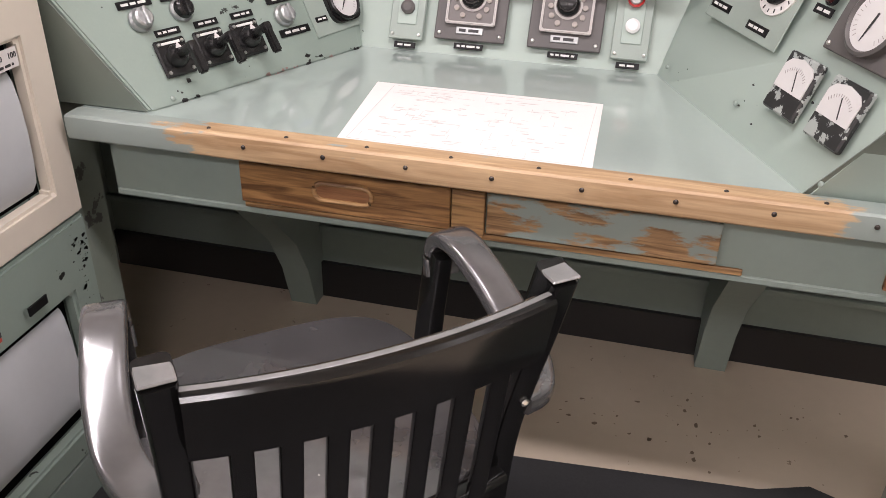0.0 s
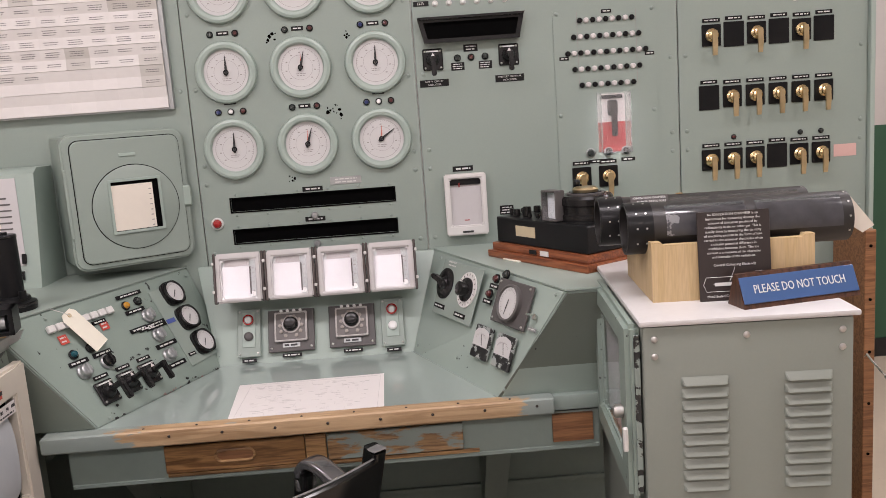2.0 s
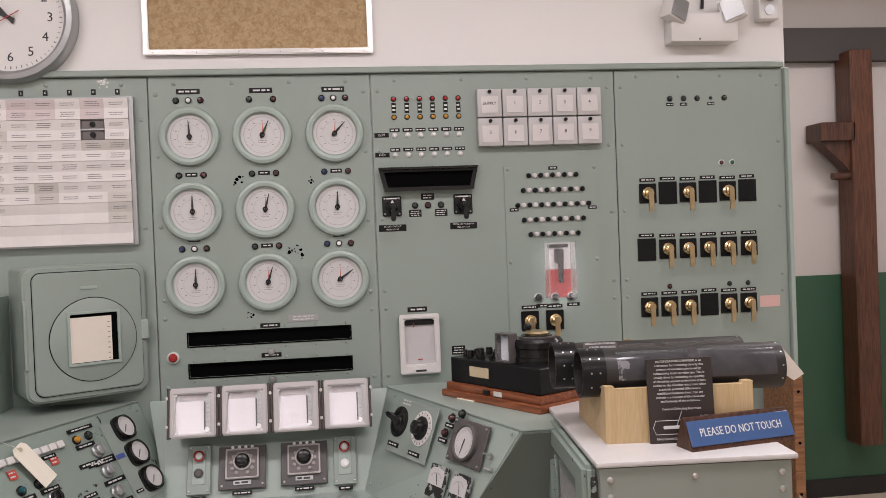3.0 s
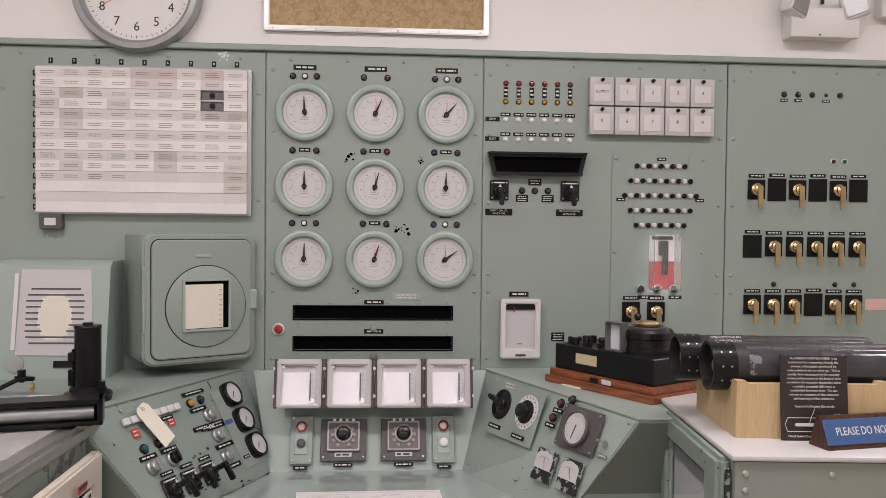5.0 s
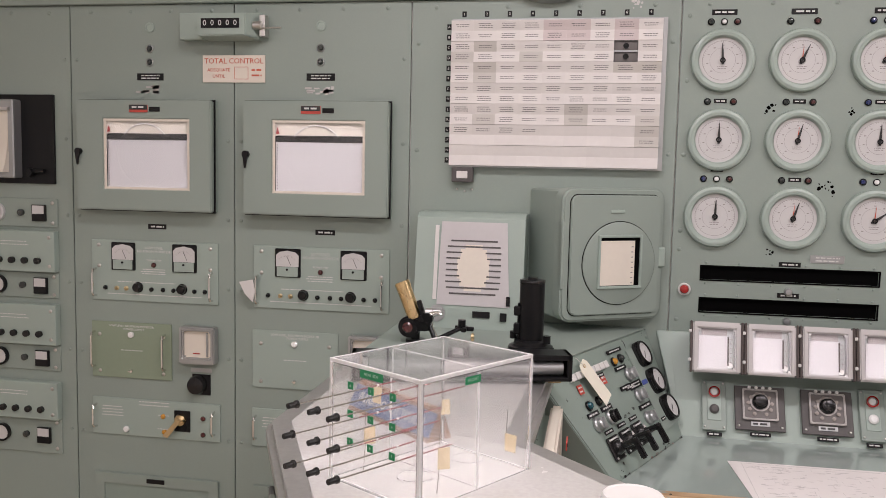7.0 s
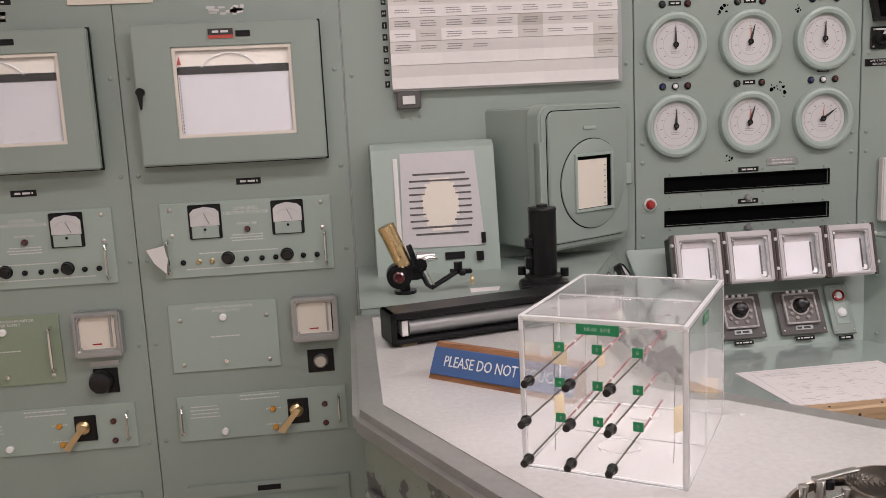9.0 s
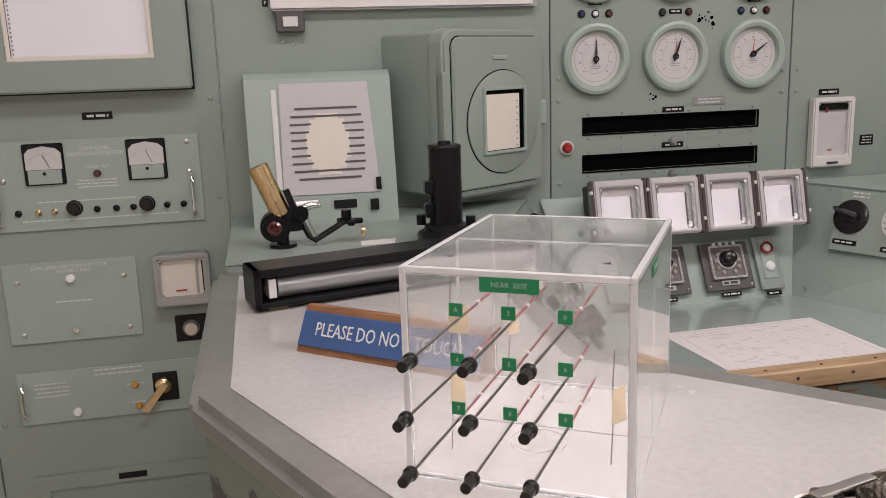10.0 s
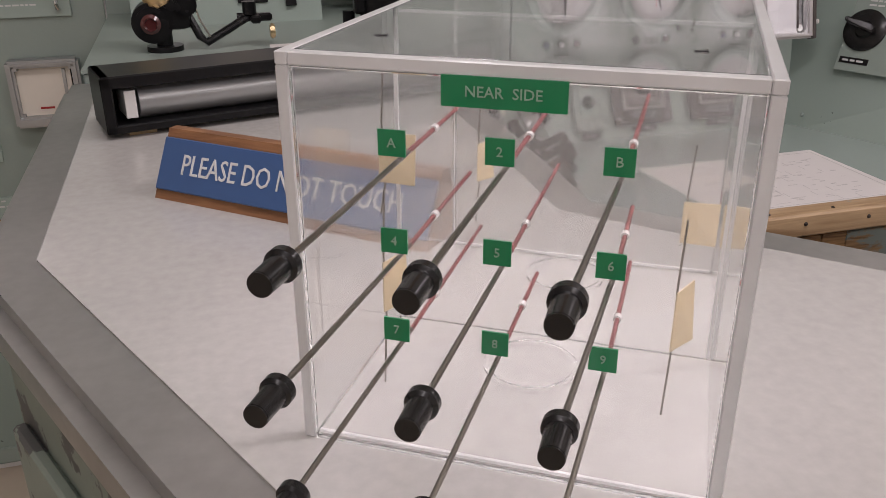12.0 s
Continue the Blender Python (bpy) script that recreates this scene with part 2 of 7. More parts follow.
black_wood = material("polished_black_wood", (0.005, 0.0048, 0.0048), 0.16, grain=0.15, scale=70, blotch=0.2, coat=0.0, rough_var=0.07)
# Rubbed lacquer; on the crest its light grey is also a painted highlight.
worn_glint = material("worn_glint_edge", (0.15, 0.147, 0.145), 0.2, grain=0.2, scale=60, blotch=0.3, blotch_scale=14, coat=1.0)
# Worn black lacquer, its base greyed further to carry the reflected sheen.
black_seat = material("worn_sheen_lacquer", (0.062, 0.060, 0.061), 0.22, grain=0.2, scale=50, blotch=0.45, blotch_scale=7, coat=1.0, rough_var=0.1, chips=(0.22, 0.21, 0.205), chip_scale=34, chip_at=0.70)
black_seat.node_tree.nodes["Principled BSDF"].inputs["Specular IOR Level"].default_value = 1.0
black_wood.node_tree.nodes["Principled BSDF"].inputs["Specular IOR Level"].default_value = 0.45
green_wall = material("dark_green_wall", (0.030, 0.088, 0.048), 0.5, grain=0.03)
beige_board = material("perforated_board", (0.50, 0.47, 0.44), 0.7, grain=0.03)
cork = wood("tan_burlap_board", (0.42, 0.28, 0.14), (0.56, 0.41, 0.23), 60, (1, 1, 1), 0.9)
concrete = material("dark_beam", (0.06, 0.055, 0.05), 0.8)
acrylic = clear("clear_acrylic", (0.985, 0.985, 0.98), 0.03)
acrylic.node_tree.nodes["Principled BSDF"].inputs["Transmission Weight"].default_value = 0.96
acrylic_edge = material("frosted_acrylic_edge", (0.87, 0.865, 0.85), 0.32, coat=0.4, grain=0.06, scale=70, blotch=0.12, blotch_scale=30)
acrylic_edge.node_tree.nodes["Principled BSDF"].inputs["Transmission Weight"].default_value = 0.38
embossed = material("pale_embossing", (0.27, 0.42, 0.32), 0.5)
screw_paint = material("painted_screw_head", (0.25, 0.30, 0.265), 0.35)
glass = clear("window_glass", (0.97, 0.98, 0.98), 0.0)
dymo = material("green_embossed_tape", (0.004, 0.205, 0.075), 0.3, coat=0.3)
blue_sign = material("blue_sign_plastic", (0.048, 0.10, 0.235), 0.3)
black_sign = material("black_sign_plastic", (0.03, 0.022, 0.02), 0.35)
masking = material("masking_tape", (0.62, 0.50, 0.31), 0.7)
rod_red = material("red_rod", (0.20, 0.055, 0.055), 0.4, grain=0.1)
for dark_mat, sheen in ((black, 0.22), (black_matt, 0.12), (grey_plate, 0.3), (void, 0.02), (bakelite, 0.35)):
    dark_mat.node_tree.nodes["Principled BSDF"].inputs["Specular IOR Level"].default_value = sheen
rod_steel = material("rod_steel", (0.24, 0.22, 0.19), 0.32, metal=0.9)
lamp_glow = glowing("tube_diffuser", (1.0, 0.97, 0.93), 3.0)


# ---- mesh helpers ----
def box(sx, sy, sz, c=(0, 0, 0), bev=0.0, seg=1, rot=None):
    bm = bmesh.new()
    bmesh.ops.create_cube(bm, size=1.0)
    bmesh.ops.scale(bm, vec=(sx, sy, sz), verts=bm.verts)
    if bev:
        bmesh.ops.bevel(bm, geom=bm.edges[:], offset=bev, segments=seg, affect="EDGES", profile=0.6)
    if rot is not None:
        bmesh.ops.transform(bm, matrix=rot, verts=bm.verts)
    bmesh.ops.translate(bm, vec=c, verts=bm.verts)
    return bm


AXES = {"z": Matrix.Identity(4), "y": Matrix.Rotation(radians(90), 4, "X"), "x": Matrix.Rotation(radians(90), 4, "Y")}


def cyl(r, h, axis="y", c=(0, 0, 0), seg=20, r2=None, bev=0.0):
    """A capped cylinder or cone about c; for axis y the r2 end points to -y."""
    bm = bmesh.new()
    bmesh.ops.create_cone(bm, cap_ends=True, segments=seg, radius1=r, radius2=r if r2 is None else r2, depth=h)
    if bev:
        rim = [e for e in bm.edges if abs(e.verts[0].co.z - e.verts[1].co.z) < 1e-6]
        bmesh.ops.bevel(bm, geom=rim, offset=bev, segments=2, affect="EDGES")
    bmesh.ops.transform(bm, matrix=AXES[axis], verts=bm.verts)
    bmesh.ops.translate(bm, vec=c, verts=bm.verts)
    return bm


def lathe(profile, axis="y", c=(0, 0, 0), seg=28):
    """Turn a profile of (radius, height) about an axis; for axis y the heights point to -y."""
    bm = bmesh.new()
    rings = []
    for r, h in profile:
        if r < 1e-6:
            rings.append([bm.verts.new((0, 0, h))])
        else:
            rings.append([bm.verts.new((r * math.cos(2 * math.pi * k / seg), r * math.sin(2 * math.pi * k / seg), h)) for k in range(seg)])
    for a, b in zip(rings, rings[1:]):
        for k in range(seg):
            q = [a[k % len(a)], a[(k + 1) % len(a)], b[(k + 1) % len(b)], b[k % len(b)]]
            f = [v for i, v in enumerate(q) if v not in q[:i]]
            if len(f) > 2:
                bm.faces.new(f)
    bmesh.ops.recalc_face_normals(bm, faces=bm.faces[:])
    bmesh.ops.transform(bm, matrix=AXES[axis], verts=bm.verts)
    bmesh.ops.translate(bm, vec=c, verts=bm.verts)
    return bm


def prism(points, a, b, axis="z"):
    """A flat outline drawn out from a to b: (x, y) for axis z, (x, z) for axis y, (y, z) for axis x."""
    bm = bmesh.new()
    place = {"z": lambda p, h: (p[0], p[1], h), "y": lambda p, h: (p[0], h, p[1]), "x": lambda p, h: (h, p[0], p[1])}[axis]
    lo, hi = [bm.verts.new(place(p, a)) for p in points], [bm.verts.new(place(p, b)) for p in points]
    bm.faces.new(lo)
    bm.faces.new(hi)
    for k in range(len(points)):
        j = (k + 1) % len(points)
        bm.faces.new((lo[k], lo[j], hi[j], hi[k]))
    bmesh.ops.recalc_face_normals(bm, faces=bm.faces[:])
    return bm


def tube(points, r, seg=8, closed=False):
    """A round bar along points."""
    bm = bmesh.new()
    pts = [Vector(p) for p in points]
    rings = []
    for i, p in enumerate(pts):
        d = (pts[min(i + 1, len(pts) - 1)] - pts[max(i - 1, 0)]).normalized()
        up = Vector((0, 0, 1)) if abs(d.z) < 0.9 else Vector((1, 0, 0))
        s = d.cross(up).normalized()
        u = s.cross(d)
        rr = r[i] if isinstance(r, (list, tuple)) else r
        rings.append([bm.verts.new(p + rr * (math.cos(2 * math.pi * k / seg) * s + math.sin(2 * math.pi * k / seg) * u)) for k in range(seg)])
    for a, b in zip(rings, rings[1:]):
        for k in range(seg):
            bm.faces.new((a[k], a[(k + 1) % seg], b[(k + 1) % seg], b[k]))
    bm.faces.new(rings[0])
    bm.faces.new(rings[-1])
    bmesh.ops.recalc_face_normals(bm, faces=bm.faces[:])
    return bm


def join(*bms):
    out = bms[0]
    for b in bms[1:]:
        me = bpy.data.meshes.new("t")
        b.to_mesh(me)
        b.free()
        out.from_mesh(me)
        bpy.data.meshes.remove(me)
    return out


def ring_plate(w, h, iw, ih, t, c=(0, 0, 0), bev=0.0, ix=0.0, iz=0.0):
    """A rectangular frame in x and z with a rectangular opening, t thick in y."""
    xs = (-w / 2, ix - iw / 2, ix + iw / 2, w / 2)
    zs = (-h / 2, iz - ih / 2, iz + ih / 2, h / 2)
    return holed(xs, zs, [(xs[1], xs[2], zs[1], zs[2])], t, c, bev)


def holed(xs, zs, holes, t, c=(0, 0, 0), bev=0.0):
    """A plate in x and z, t thick in y, with rectangular openings (x0, x1, z0, z1)."""
    xs = sorted(set([xs[0], xs[-1]] + [v for h in holes for v in h[:2]]))
    zs = sorted(set([zs[0], zs[-1]] + [v for h in holes for v in h[2:]]))
    bm = bmesh.new()
    grid = {(i, j): bm.verts.new((x, 0, z)) for i, x in enumerate(xs) for j, z in enumerate(zs)}
    for i in range(len(xs) - 1):
        for j in range(len(zs) - 1):
            mx, mz = (xs[i] + xs[i + 1]) / 2, (zs[j] + zs[j + 1]) / 2
            if any(h[0] < mx < h[1] and h[2] < mz < h[3] for h in holes):
                continue
            bm.faces.new((grid[i, j], grid[i + 1, j], grid[i + 1, j + 1], grid[i, j + 1]))
    bmesh.ops.delete(bm, geom=[v for v in bm.verts if not v.link_faces], context="VERTS")
    ext = bmesh.ops.extrude_face_region(bm, geom=bm.faces[:])
    bmesh.ops.translate(bm, vec=(0, t, 0), verts=[v for v in ext["geom"] if isinstance(v, bmesh.types.BMVert)])
    bmesh.ops.recalc_face_normals(bm, faces=bm.faces[:])
    if bev:
        sharp = [e for e in bm.edges if len(e.link_faces) == 2 and e.calc_face_angle() > 1]
        bmesh.ops.bevel(bm, geom=sharp, offset=bev, segments=2, affect="EDGES")
    bmesh.ops.translate(bm, vec=c, verts=bm.verts)
    return bm


def as_mesh(name, bm, mat, angle=32):
    me = bpy.data.meshes.new(name)
    bm.to_mesh(me)
    bm.free()
    me.materials.append(mat)
    me.polygons.foreach_set("use_smooth", [True] * len(me.polygons))
    me.set_sharp_from_angle(angle=radians(angle))
    return me


def thing(name, m=None, label="", category="", group="", kind=""):
    ob = new(name)
    ob.empty_display_size = 0.02
    ob.matrix_basis = m or Matrix.Identity(4)
    return tagged(ob, label, category, group, kind)


def solid(name, bm, mat, m=None, label="", category="", group="", kind=""):
    ob = new(name, as_mesh(name, bm, mat))
    ob.matrix_basis = m or Matrix.Identity(4)
    return tagged(ob, label, category, group, kind)


def part(name, bm, mat, parent, label="", m=None):
    ob = new(name, bm if isinstance(bm, bpy.types.Mesh) else as_mesh(name, bm, mat))
    ob.parent = parent
    if m is not None:
        ob.matrix_basis = m
    return tagged(ob, label)


TEXTS = {}


def text_mesh(body, size, mat, deep=0.0004):
    key = (body, size, mat.name)
    if key not in TEXTS:
        cu = bpy.data.curves.new("text", "FONT")
        cu.body, cu.size, cu.align_x, cu.align_y, cu.extrude = body, size, "CENTER", "CENTER", deep
        cu.resolution_u = 2
        ob = bpy.data.objects.new("text", cu)
        scene.collection.objects.link(ob)
        bpy.context.view_layer.update()
        me = bpy.data.meshes.new_from_object(ob.evaluated_get(bpy.context.evaluated_depsgraph_get()))
        me.name = "lettering"
        bpy.data.objects.remove(ob)
        bpy.data.curves.remove(cu)
        me.materials.clear()
        me.materials.append(mat)
        TEXTS[key] = me
    return TEXTS[key]


def letters(body, size, mat, parent, x=0, y=0, z=0, name="lettering", rot=None, shear=0.0):
    """Words standing in x and z, facing -y."""
    m = pose(x, y, z, 90) if rot is None else rot
    if shear:
        m = m @ Matrix(((1, shear, 0, 0), (0, 1, 0, 0), (0, 0, 1, 0), (0, 0, 0, 1)))
    return part(name, text_mesh(body, size, mat), mat, parent, m=m)


def add_box(bm, sx, sy, sz, c):
    bmesh.ops.create_cube(bm, size=1.0, matrix=Matrix.Translation(c) @ Matrix.Diagonal((sx, sy, sz, 1)))


def bars(lines, w, pitch, th, y=0.0, deep=0.0006, seed=1, cx=0.0, cz=0.0):
    """Unreadable writing: rows of short bars, about w wide."""
    rnd = random.Random(seed)
    bm = bmesh.new()
    for i in range(lines):
        z = cz + (lines - 1) / 2 * pitch - i * pitch
        x, end = cx - w / 2 * rnd.uniform(0.8, 1), cx + w / 2 * rnd.uniform(0.75, 1)
        while x < end:
            wl = min(rnd.uniform(1.5, 5) * th, end - x)
            add_box(bm, max(wl, th * 0.6), deep, th, (x + wl / 2, y, z))
            x += wl + th * 0.9
    return bm


W = 1.925


def wall_at(x, z, y=W):
    return pose(x, y, z)


LABELS = {}


def label_plate(m, w, h, lines=1, parent_label="black engraved label plate with white lettering", mat=None, words="", seed=3):
    key = (round(w, 3), round(h, 3), lines, words, mat.name if mat else "", seed % 3)
    if key in LABELS:
        return copy_thing(LABELS[key], m)
    t = thing("label_plate", m, parent_label, "label plate")
    part("plate", box(w, 0.002, h, (0, -0.001, 0), 0.0004), mat or black, t)
    if words:
        ls = words.split("\n")
        for i, s in enumerate(ls):
            letters(s, h * 0.72 / len(ls), engraved, t, 0, -0.0022, (len(ls) - 1) / 2 * h * 0.45 - i * h * 0.45)
    else:
        part("lettering", bars(lines, w * 0.8, h / (lines + 0.6), h * 0.32 / lines, -0.0023, seed=seed), engraved, t)
    LABELS[key] = t
    return t


SCREW = {}


def screw(m, parent=None, r=0.007, mat=None):
    key = (r, (mat or screw_paint).name)
    if key not in SCREW:
        SCREW[key] = as_mesh("screw", lathe([(0, 0.0035), (r * 0.6, 0.0031), (r * 0.95, 0.0015), (r, 0)], seg=10), mat or screw_paint)
    ob = new("screw", SCREW[key])
    ob.parent = parent
    ob.matrix_basis = m
    return ob


# ---- the room ----
def slab(name, x0, x1, y0, y1, z0, z1, mat, label, category, kind="structure"):
    return solid(name, box(x1 - x0, y1 - y0, z1 - z0, ((x0 + x1) / 2, (y0 + y1) / 2, (z0 + z1) / 2)), mat, None, label, category, kind=kind)


XW, XE, YS, YN, WALL_END = -4.3, 4.2, -3.2, 3.5, 1.635
floor = slab("floor", XW, XE, YS, YN, -0.1, 0, floor_mat, "beige vinyl floor with dark scuff marks", "floor")
slab("ceiling", XW - 0.1, XE + 0.1, YS - 0.1, YN + 0.1, CEIL, CEIL + 0.1, white, "plain white painted ceiling", "ceiling")
wall_north = slab("wall_north", XW, WALL_END, 1.938, 2.1, 0, CEIL, white, "white painted wall above the green panels", "wall")
slab("wall_west", XW - 0.1, XW, YS, 2.1, 0, CEIL, white, "plain white painted wall", "wall")
slab("wall_south", XW, XE, YS - 0.1, YS, 0, CEIL, white, "plain white painted wall", "wall")
slab("wall_east", XE, XE + 0.1, YS, YN, 0, CEIL, white, "plain white painted wall", "wall")
slab("wall_return", WALL_END - 0.12, WALL_END, 2.1, YN, 0, CEIL, white, "white painted wall return beside the panels", "wall")
slab("wall_back", WALL_END - 0.12, XE, YN, YN + 0.1, 0, 1.24, green_wall, "dark green painted lower wall", "wall")
slab("wall_back_upper", WALL_END - 0.12, XE, YN + 0.004, YN + 0.1, 1.24, CEIL, beige_board, "pale perforated board on the upper wall", "wall")
slab("trim_back", WALL_END, XE, YN - 0.06, YN, 2.42, 2.60, concrete, "dark beam under the ceiling", "beam")
slab("baseboard_back", WALL_END, XE, YN - 0.012, YN, 0, 0.10, base_black, "black vinyl baseboard on the green wall", "baseboard")
slab("baseboard", -1.325, 1.63, 1.898, 1.912, 0, 0.105, base_black, "black vinyl baseboard under the desk", "baseboard")

# lamps on the ceiling
first = None
for lx, ly in LAMPS:
    m = pose(lx, ly, CEIL)
    if first is None:
        first = thing("ceiling_light", m, "white fluorescent ceiling light with a lit diffuser", "ceiling light", "ceiling lights")
        part("housing", ring_plate(1.26, 0.36, 1.20, 0.30, 0.06, (0, -0.06, 0)), white_plastic, first, m=pose(0, 0, 0, -90))
        part("diffuser", box(1.2, 0.3, 0.01, (0, 0, -0.025)), lamp_glow, first)
    else:
        copy_thing(first, m)
    data = bpy.data.lights.new("fluorescent_tubes", "AREA")
    data.shape, data.size, data.size_y, data.energy, data.color = "RECTANGLE", 1.15, 0.27, LAMP_WATTS, (1.0, 0.90, 0.955)
    new("fluorescent_tubes", data).matrix_basis = pose(lx, ly, CEIL - 0.065)

# ---- the steel panels of the north wall ----
SLOTS = [(-0.469, 0.058, 1.207, 1.249), (-0.469, 0.058, 1.104, 1.146)]
PANELS = [(-3.285, -2.671), (-2.667, -2.05), (-2.046, -1.427), (-1.423, -0.566), (-0.562, 0.154), (0.158, 0.996), (1.0, 1.617)]
TOP = 2.087
for i, (a, b) in enumerate(PANELS):
    p = part("panel", holed((a, b), (0.02, TOP), SLOTS if i == 4 else [], 0.012, (0, W, 0), 0.0012), green, wall_north, "grey-green painted steel panel")
    zs = [0.25, 0.55, 0.85, 1.10, 1.345, 1.62, 1.90] if i < 3 else ([1.075, 1.30, 1.36, 1.60, 1.83, 2.03] if i > 3 else [1.60, 1.95])
    for z in zs:
        for x in (a + 0.022, b - 0.022):
            screw(pose(x, W, z), p)
    for k in range(4):
        screw(pose(a + 0.08 + (b - a - 0.16) * k / 3, W, TOP - 0.022), p)
for x0, x1, z0, z1 in SLOTS:
    slot = part("slot", join(holed((x0 - 0.004, x1 + 0.004), (z0 - 0.004, z1 + 0.004), [(x0, x1, z0, z1)], 0.004, (0, W - 0.002, 0)),
                             box(x1 - x0 + 0.01, 0.002, z1 - z0 + 0.01, ((x0 + x1) / 2, W + 0.009, (z0 + z1) / 2))), void, wall_north, "long black display slot")
    for k in range(6):
        for z in (z1 + 0.012, z0 - 0.012):
            screw(pose(x0 + 0.015 + (x1 - x0 - 0.03) * k / 5, W, z), slot, 0.004)
part("top_rail", box(1.617 + 3.285, 0.03, 0.02, (-0.834, W - 0.002, TOP + 0.012), 0.003), green, wall_north)
part("edge_strip", box(0.016, 0.06, TOP, (1.6265, W + 0.012, TOP / 2), 0.002), green_light, wall_north, "pale green corner strip")


def hull(points, bev=0.0):
    bm = bmesh.new()
    for p in points:
        bm.verts.new(p)
    r = bmesh.ops.convex_hull(bm, input=bm.verts[:])
    bmesh.ops.delete(bm, geom=list({v for v in r["geom_interior"] if isinstance(v, bmesh.types.BMVert)}), context="VERTS")
    bmesh.ops.dissolve_limit(bm, angle_limit=radians(0.5), verts=bm.verts[:], edges=bm.edges[:])
    bmesh.ops.recalc_face_normals(bm, faces=bm.faces[:])
    if bev:
        bmesh.ops.bevel(bm, geom=bm.edges[:], offset=bev, segments=2, affect="EDGES")
    return bm


# ---- control console: three slanted faces round a desk ----
DESK, CT = 0.745, 1.042
BL0, BL1, TL0, TL1 = (-0.523, 1.735), (-0.732, 1.285), (-0.636, 1.92), (-0.947, 1.25)
BR0, BR1, TR0, TR1 = (0.0766, 1.743), (0.291, 1.272), (0.174, 1.90), (0.468, 1.168)


def at(z, *pts):
    return [(x, y, z) for x, y in pts]


console = thing("control_console", None, "grey-green steel control console with three slanted instrument faces", "console")
part("left_wing", hull(at(DESK, BL0, BL1, (-1.0, 1.285), (-1.0, 1.92), (-0.523, 1.92)) + at(CT - 0.004, TL0, TL1, (-1.0, 1.25), (-1.0, 1.92)), 0.003), green_chip, console, "slanted green steel wing with black paint chips")
part("right_wing", hull(at(DESK - 0.02, BR0, BR1, (1.0, 1.272), (1.0, 1.92), (0.0766, 1.92)) + at(CT - 0.004, TR0, TR1, (1.0, 1.168), (1.0, 1.92), (0.174, 1.92)), 0.003), green_light, console)
# Thin sheets over the wing sides, coloured darker to stand for shade.
part("side_panel", hull([(BR1[0] + 0.006, 1.270, DESK + 0.002), (1.0, 1.270, DESK + 0.002), (TR1[0] + 0.004, 1.168, CT - 0.012), (1.0, 1.168, CT - 0.012), (BR1[0] + 0.006, 1.267, DESK + 0.002), (1.0, 1.267, DESK + 0.002), (TR1[0] + 0.004, 1.165, CT - 0.012), (1.0, 1.165, CT - 0.012)]), green_shaded, console, "side panel in green darkened for shade")
part("side_panel", hull([(BL1[0] - 0.006, 1.283, DESK + 0.002), (-0.998, 1.283, DESK + 0.002), (TL1[0] - 0.004, 1.249, CT - 0.012), (-0.998, 1.249, CT - 0.012), (BL1[0] - 0.006, 1.280, DESK + 0.002), (-0.998, 1.280, DESK + 0.002), (TL1[0] - 0.004, 1.246, CT - 0.012), (-0.998, 1.246, CT - 0.012)]), green_shaded, console, "side panel in green darkened for shade with paint chips")
part("centre_face", hull(at(DESK - 0.02, (BL0[0], 1.745), (BR0[0], 1.745), (BR0[0], 1.92), (BL0[0], 1.92)) + at(CT - 0.005, (-0.56, 1.902), (TR0[0], 1.902), (TR0[0], 1.92), (-0.60, 1.92)), 0.002), green_light, console)
part("counter_left", prism([(-1.42, 1.921), (-1.42, 1.372), (-0.998, 1.372), (-0.996, 1.247), (-0.945, 1.247), (-0.634, 1.921)], CT - 0.004, CT), green, console)
part("counter_right", prism([(0.174, 1.921), (0.174, 1.90), (0.467, 1.164), (1.0, 1.164), (1.0, 1.921)], CT - 0.004, CT), green_light, console)
part("counter_body", box(0.09, 0.54, 0.98, (-1.372, 1.645, CT - 0.006 - 0.49)), green, console)
part("counter_underside", box(0.42, 0.54, 0.40, (-1.115, 1.645, CT - 0.006 - 0.20)), green, console)


def plane(o, d, v):
    """The pose of a slanted face: x along it, z up it, -y out of it."""
    d, v = Vector(d).normalized(), Vector(v)
    v = (v - d * v.dot(d)).normalized()
    y = v.cross(d)
    return Matrix(((d.x, y.x, v.x, o[0]), (d.y, y.y, v.y, o[1]), (d.z, y.z, v.z, o[2]), (0, 0, 0, 1)))


FL = plane((-0.732, 1.285, DESK), (0.4209, 0.9071, 0), (-0.4709, 0.2185, 0.8547))
FC = plane((-0.475, 1.744, DESK), (1, 0, 0), (0, 0.156, 0.297))
FR = plane((0.0766, 1.743, DESK), (0.228, -0.5, 0), (0.1033, 0.0471, 0.297))


def on(f, u, v, rot=0.0, out=0.001):
    return f @ pose(u, -out, v, 0, rot, 0)


def on_left(u, v, rot=0.0, out=0.001):
    """A place on the left wing, whose columns lean with its slope."""
    return on(FL, 0.0098 + 1.031 * u + 0.2007 * v, 1.055 * v - 0.0201, rot, out)


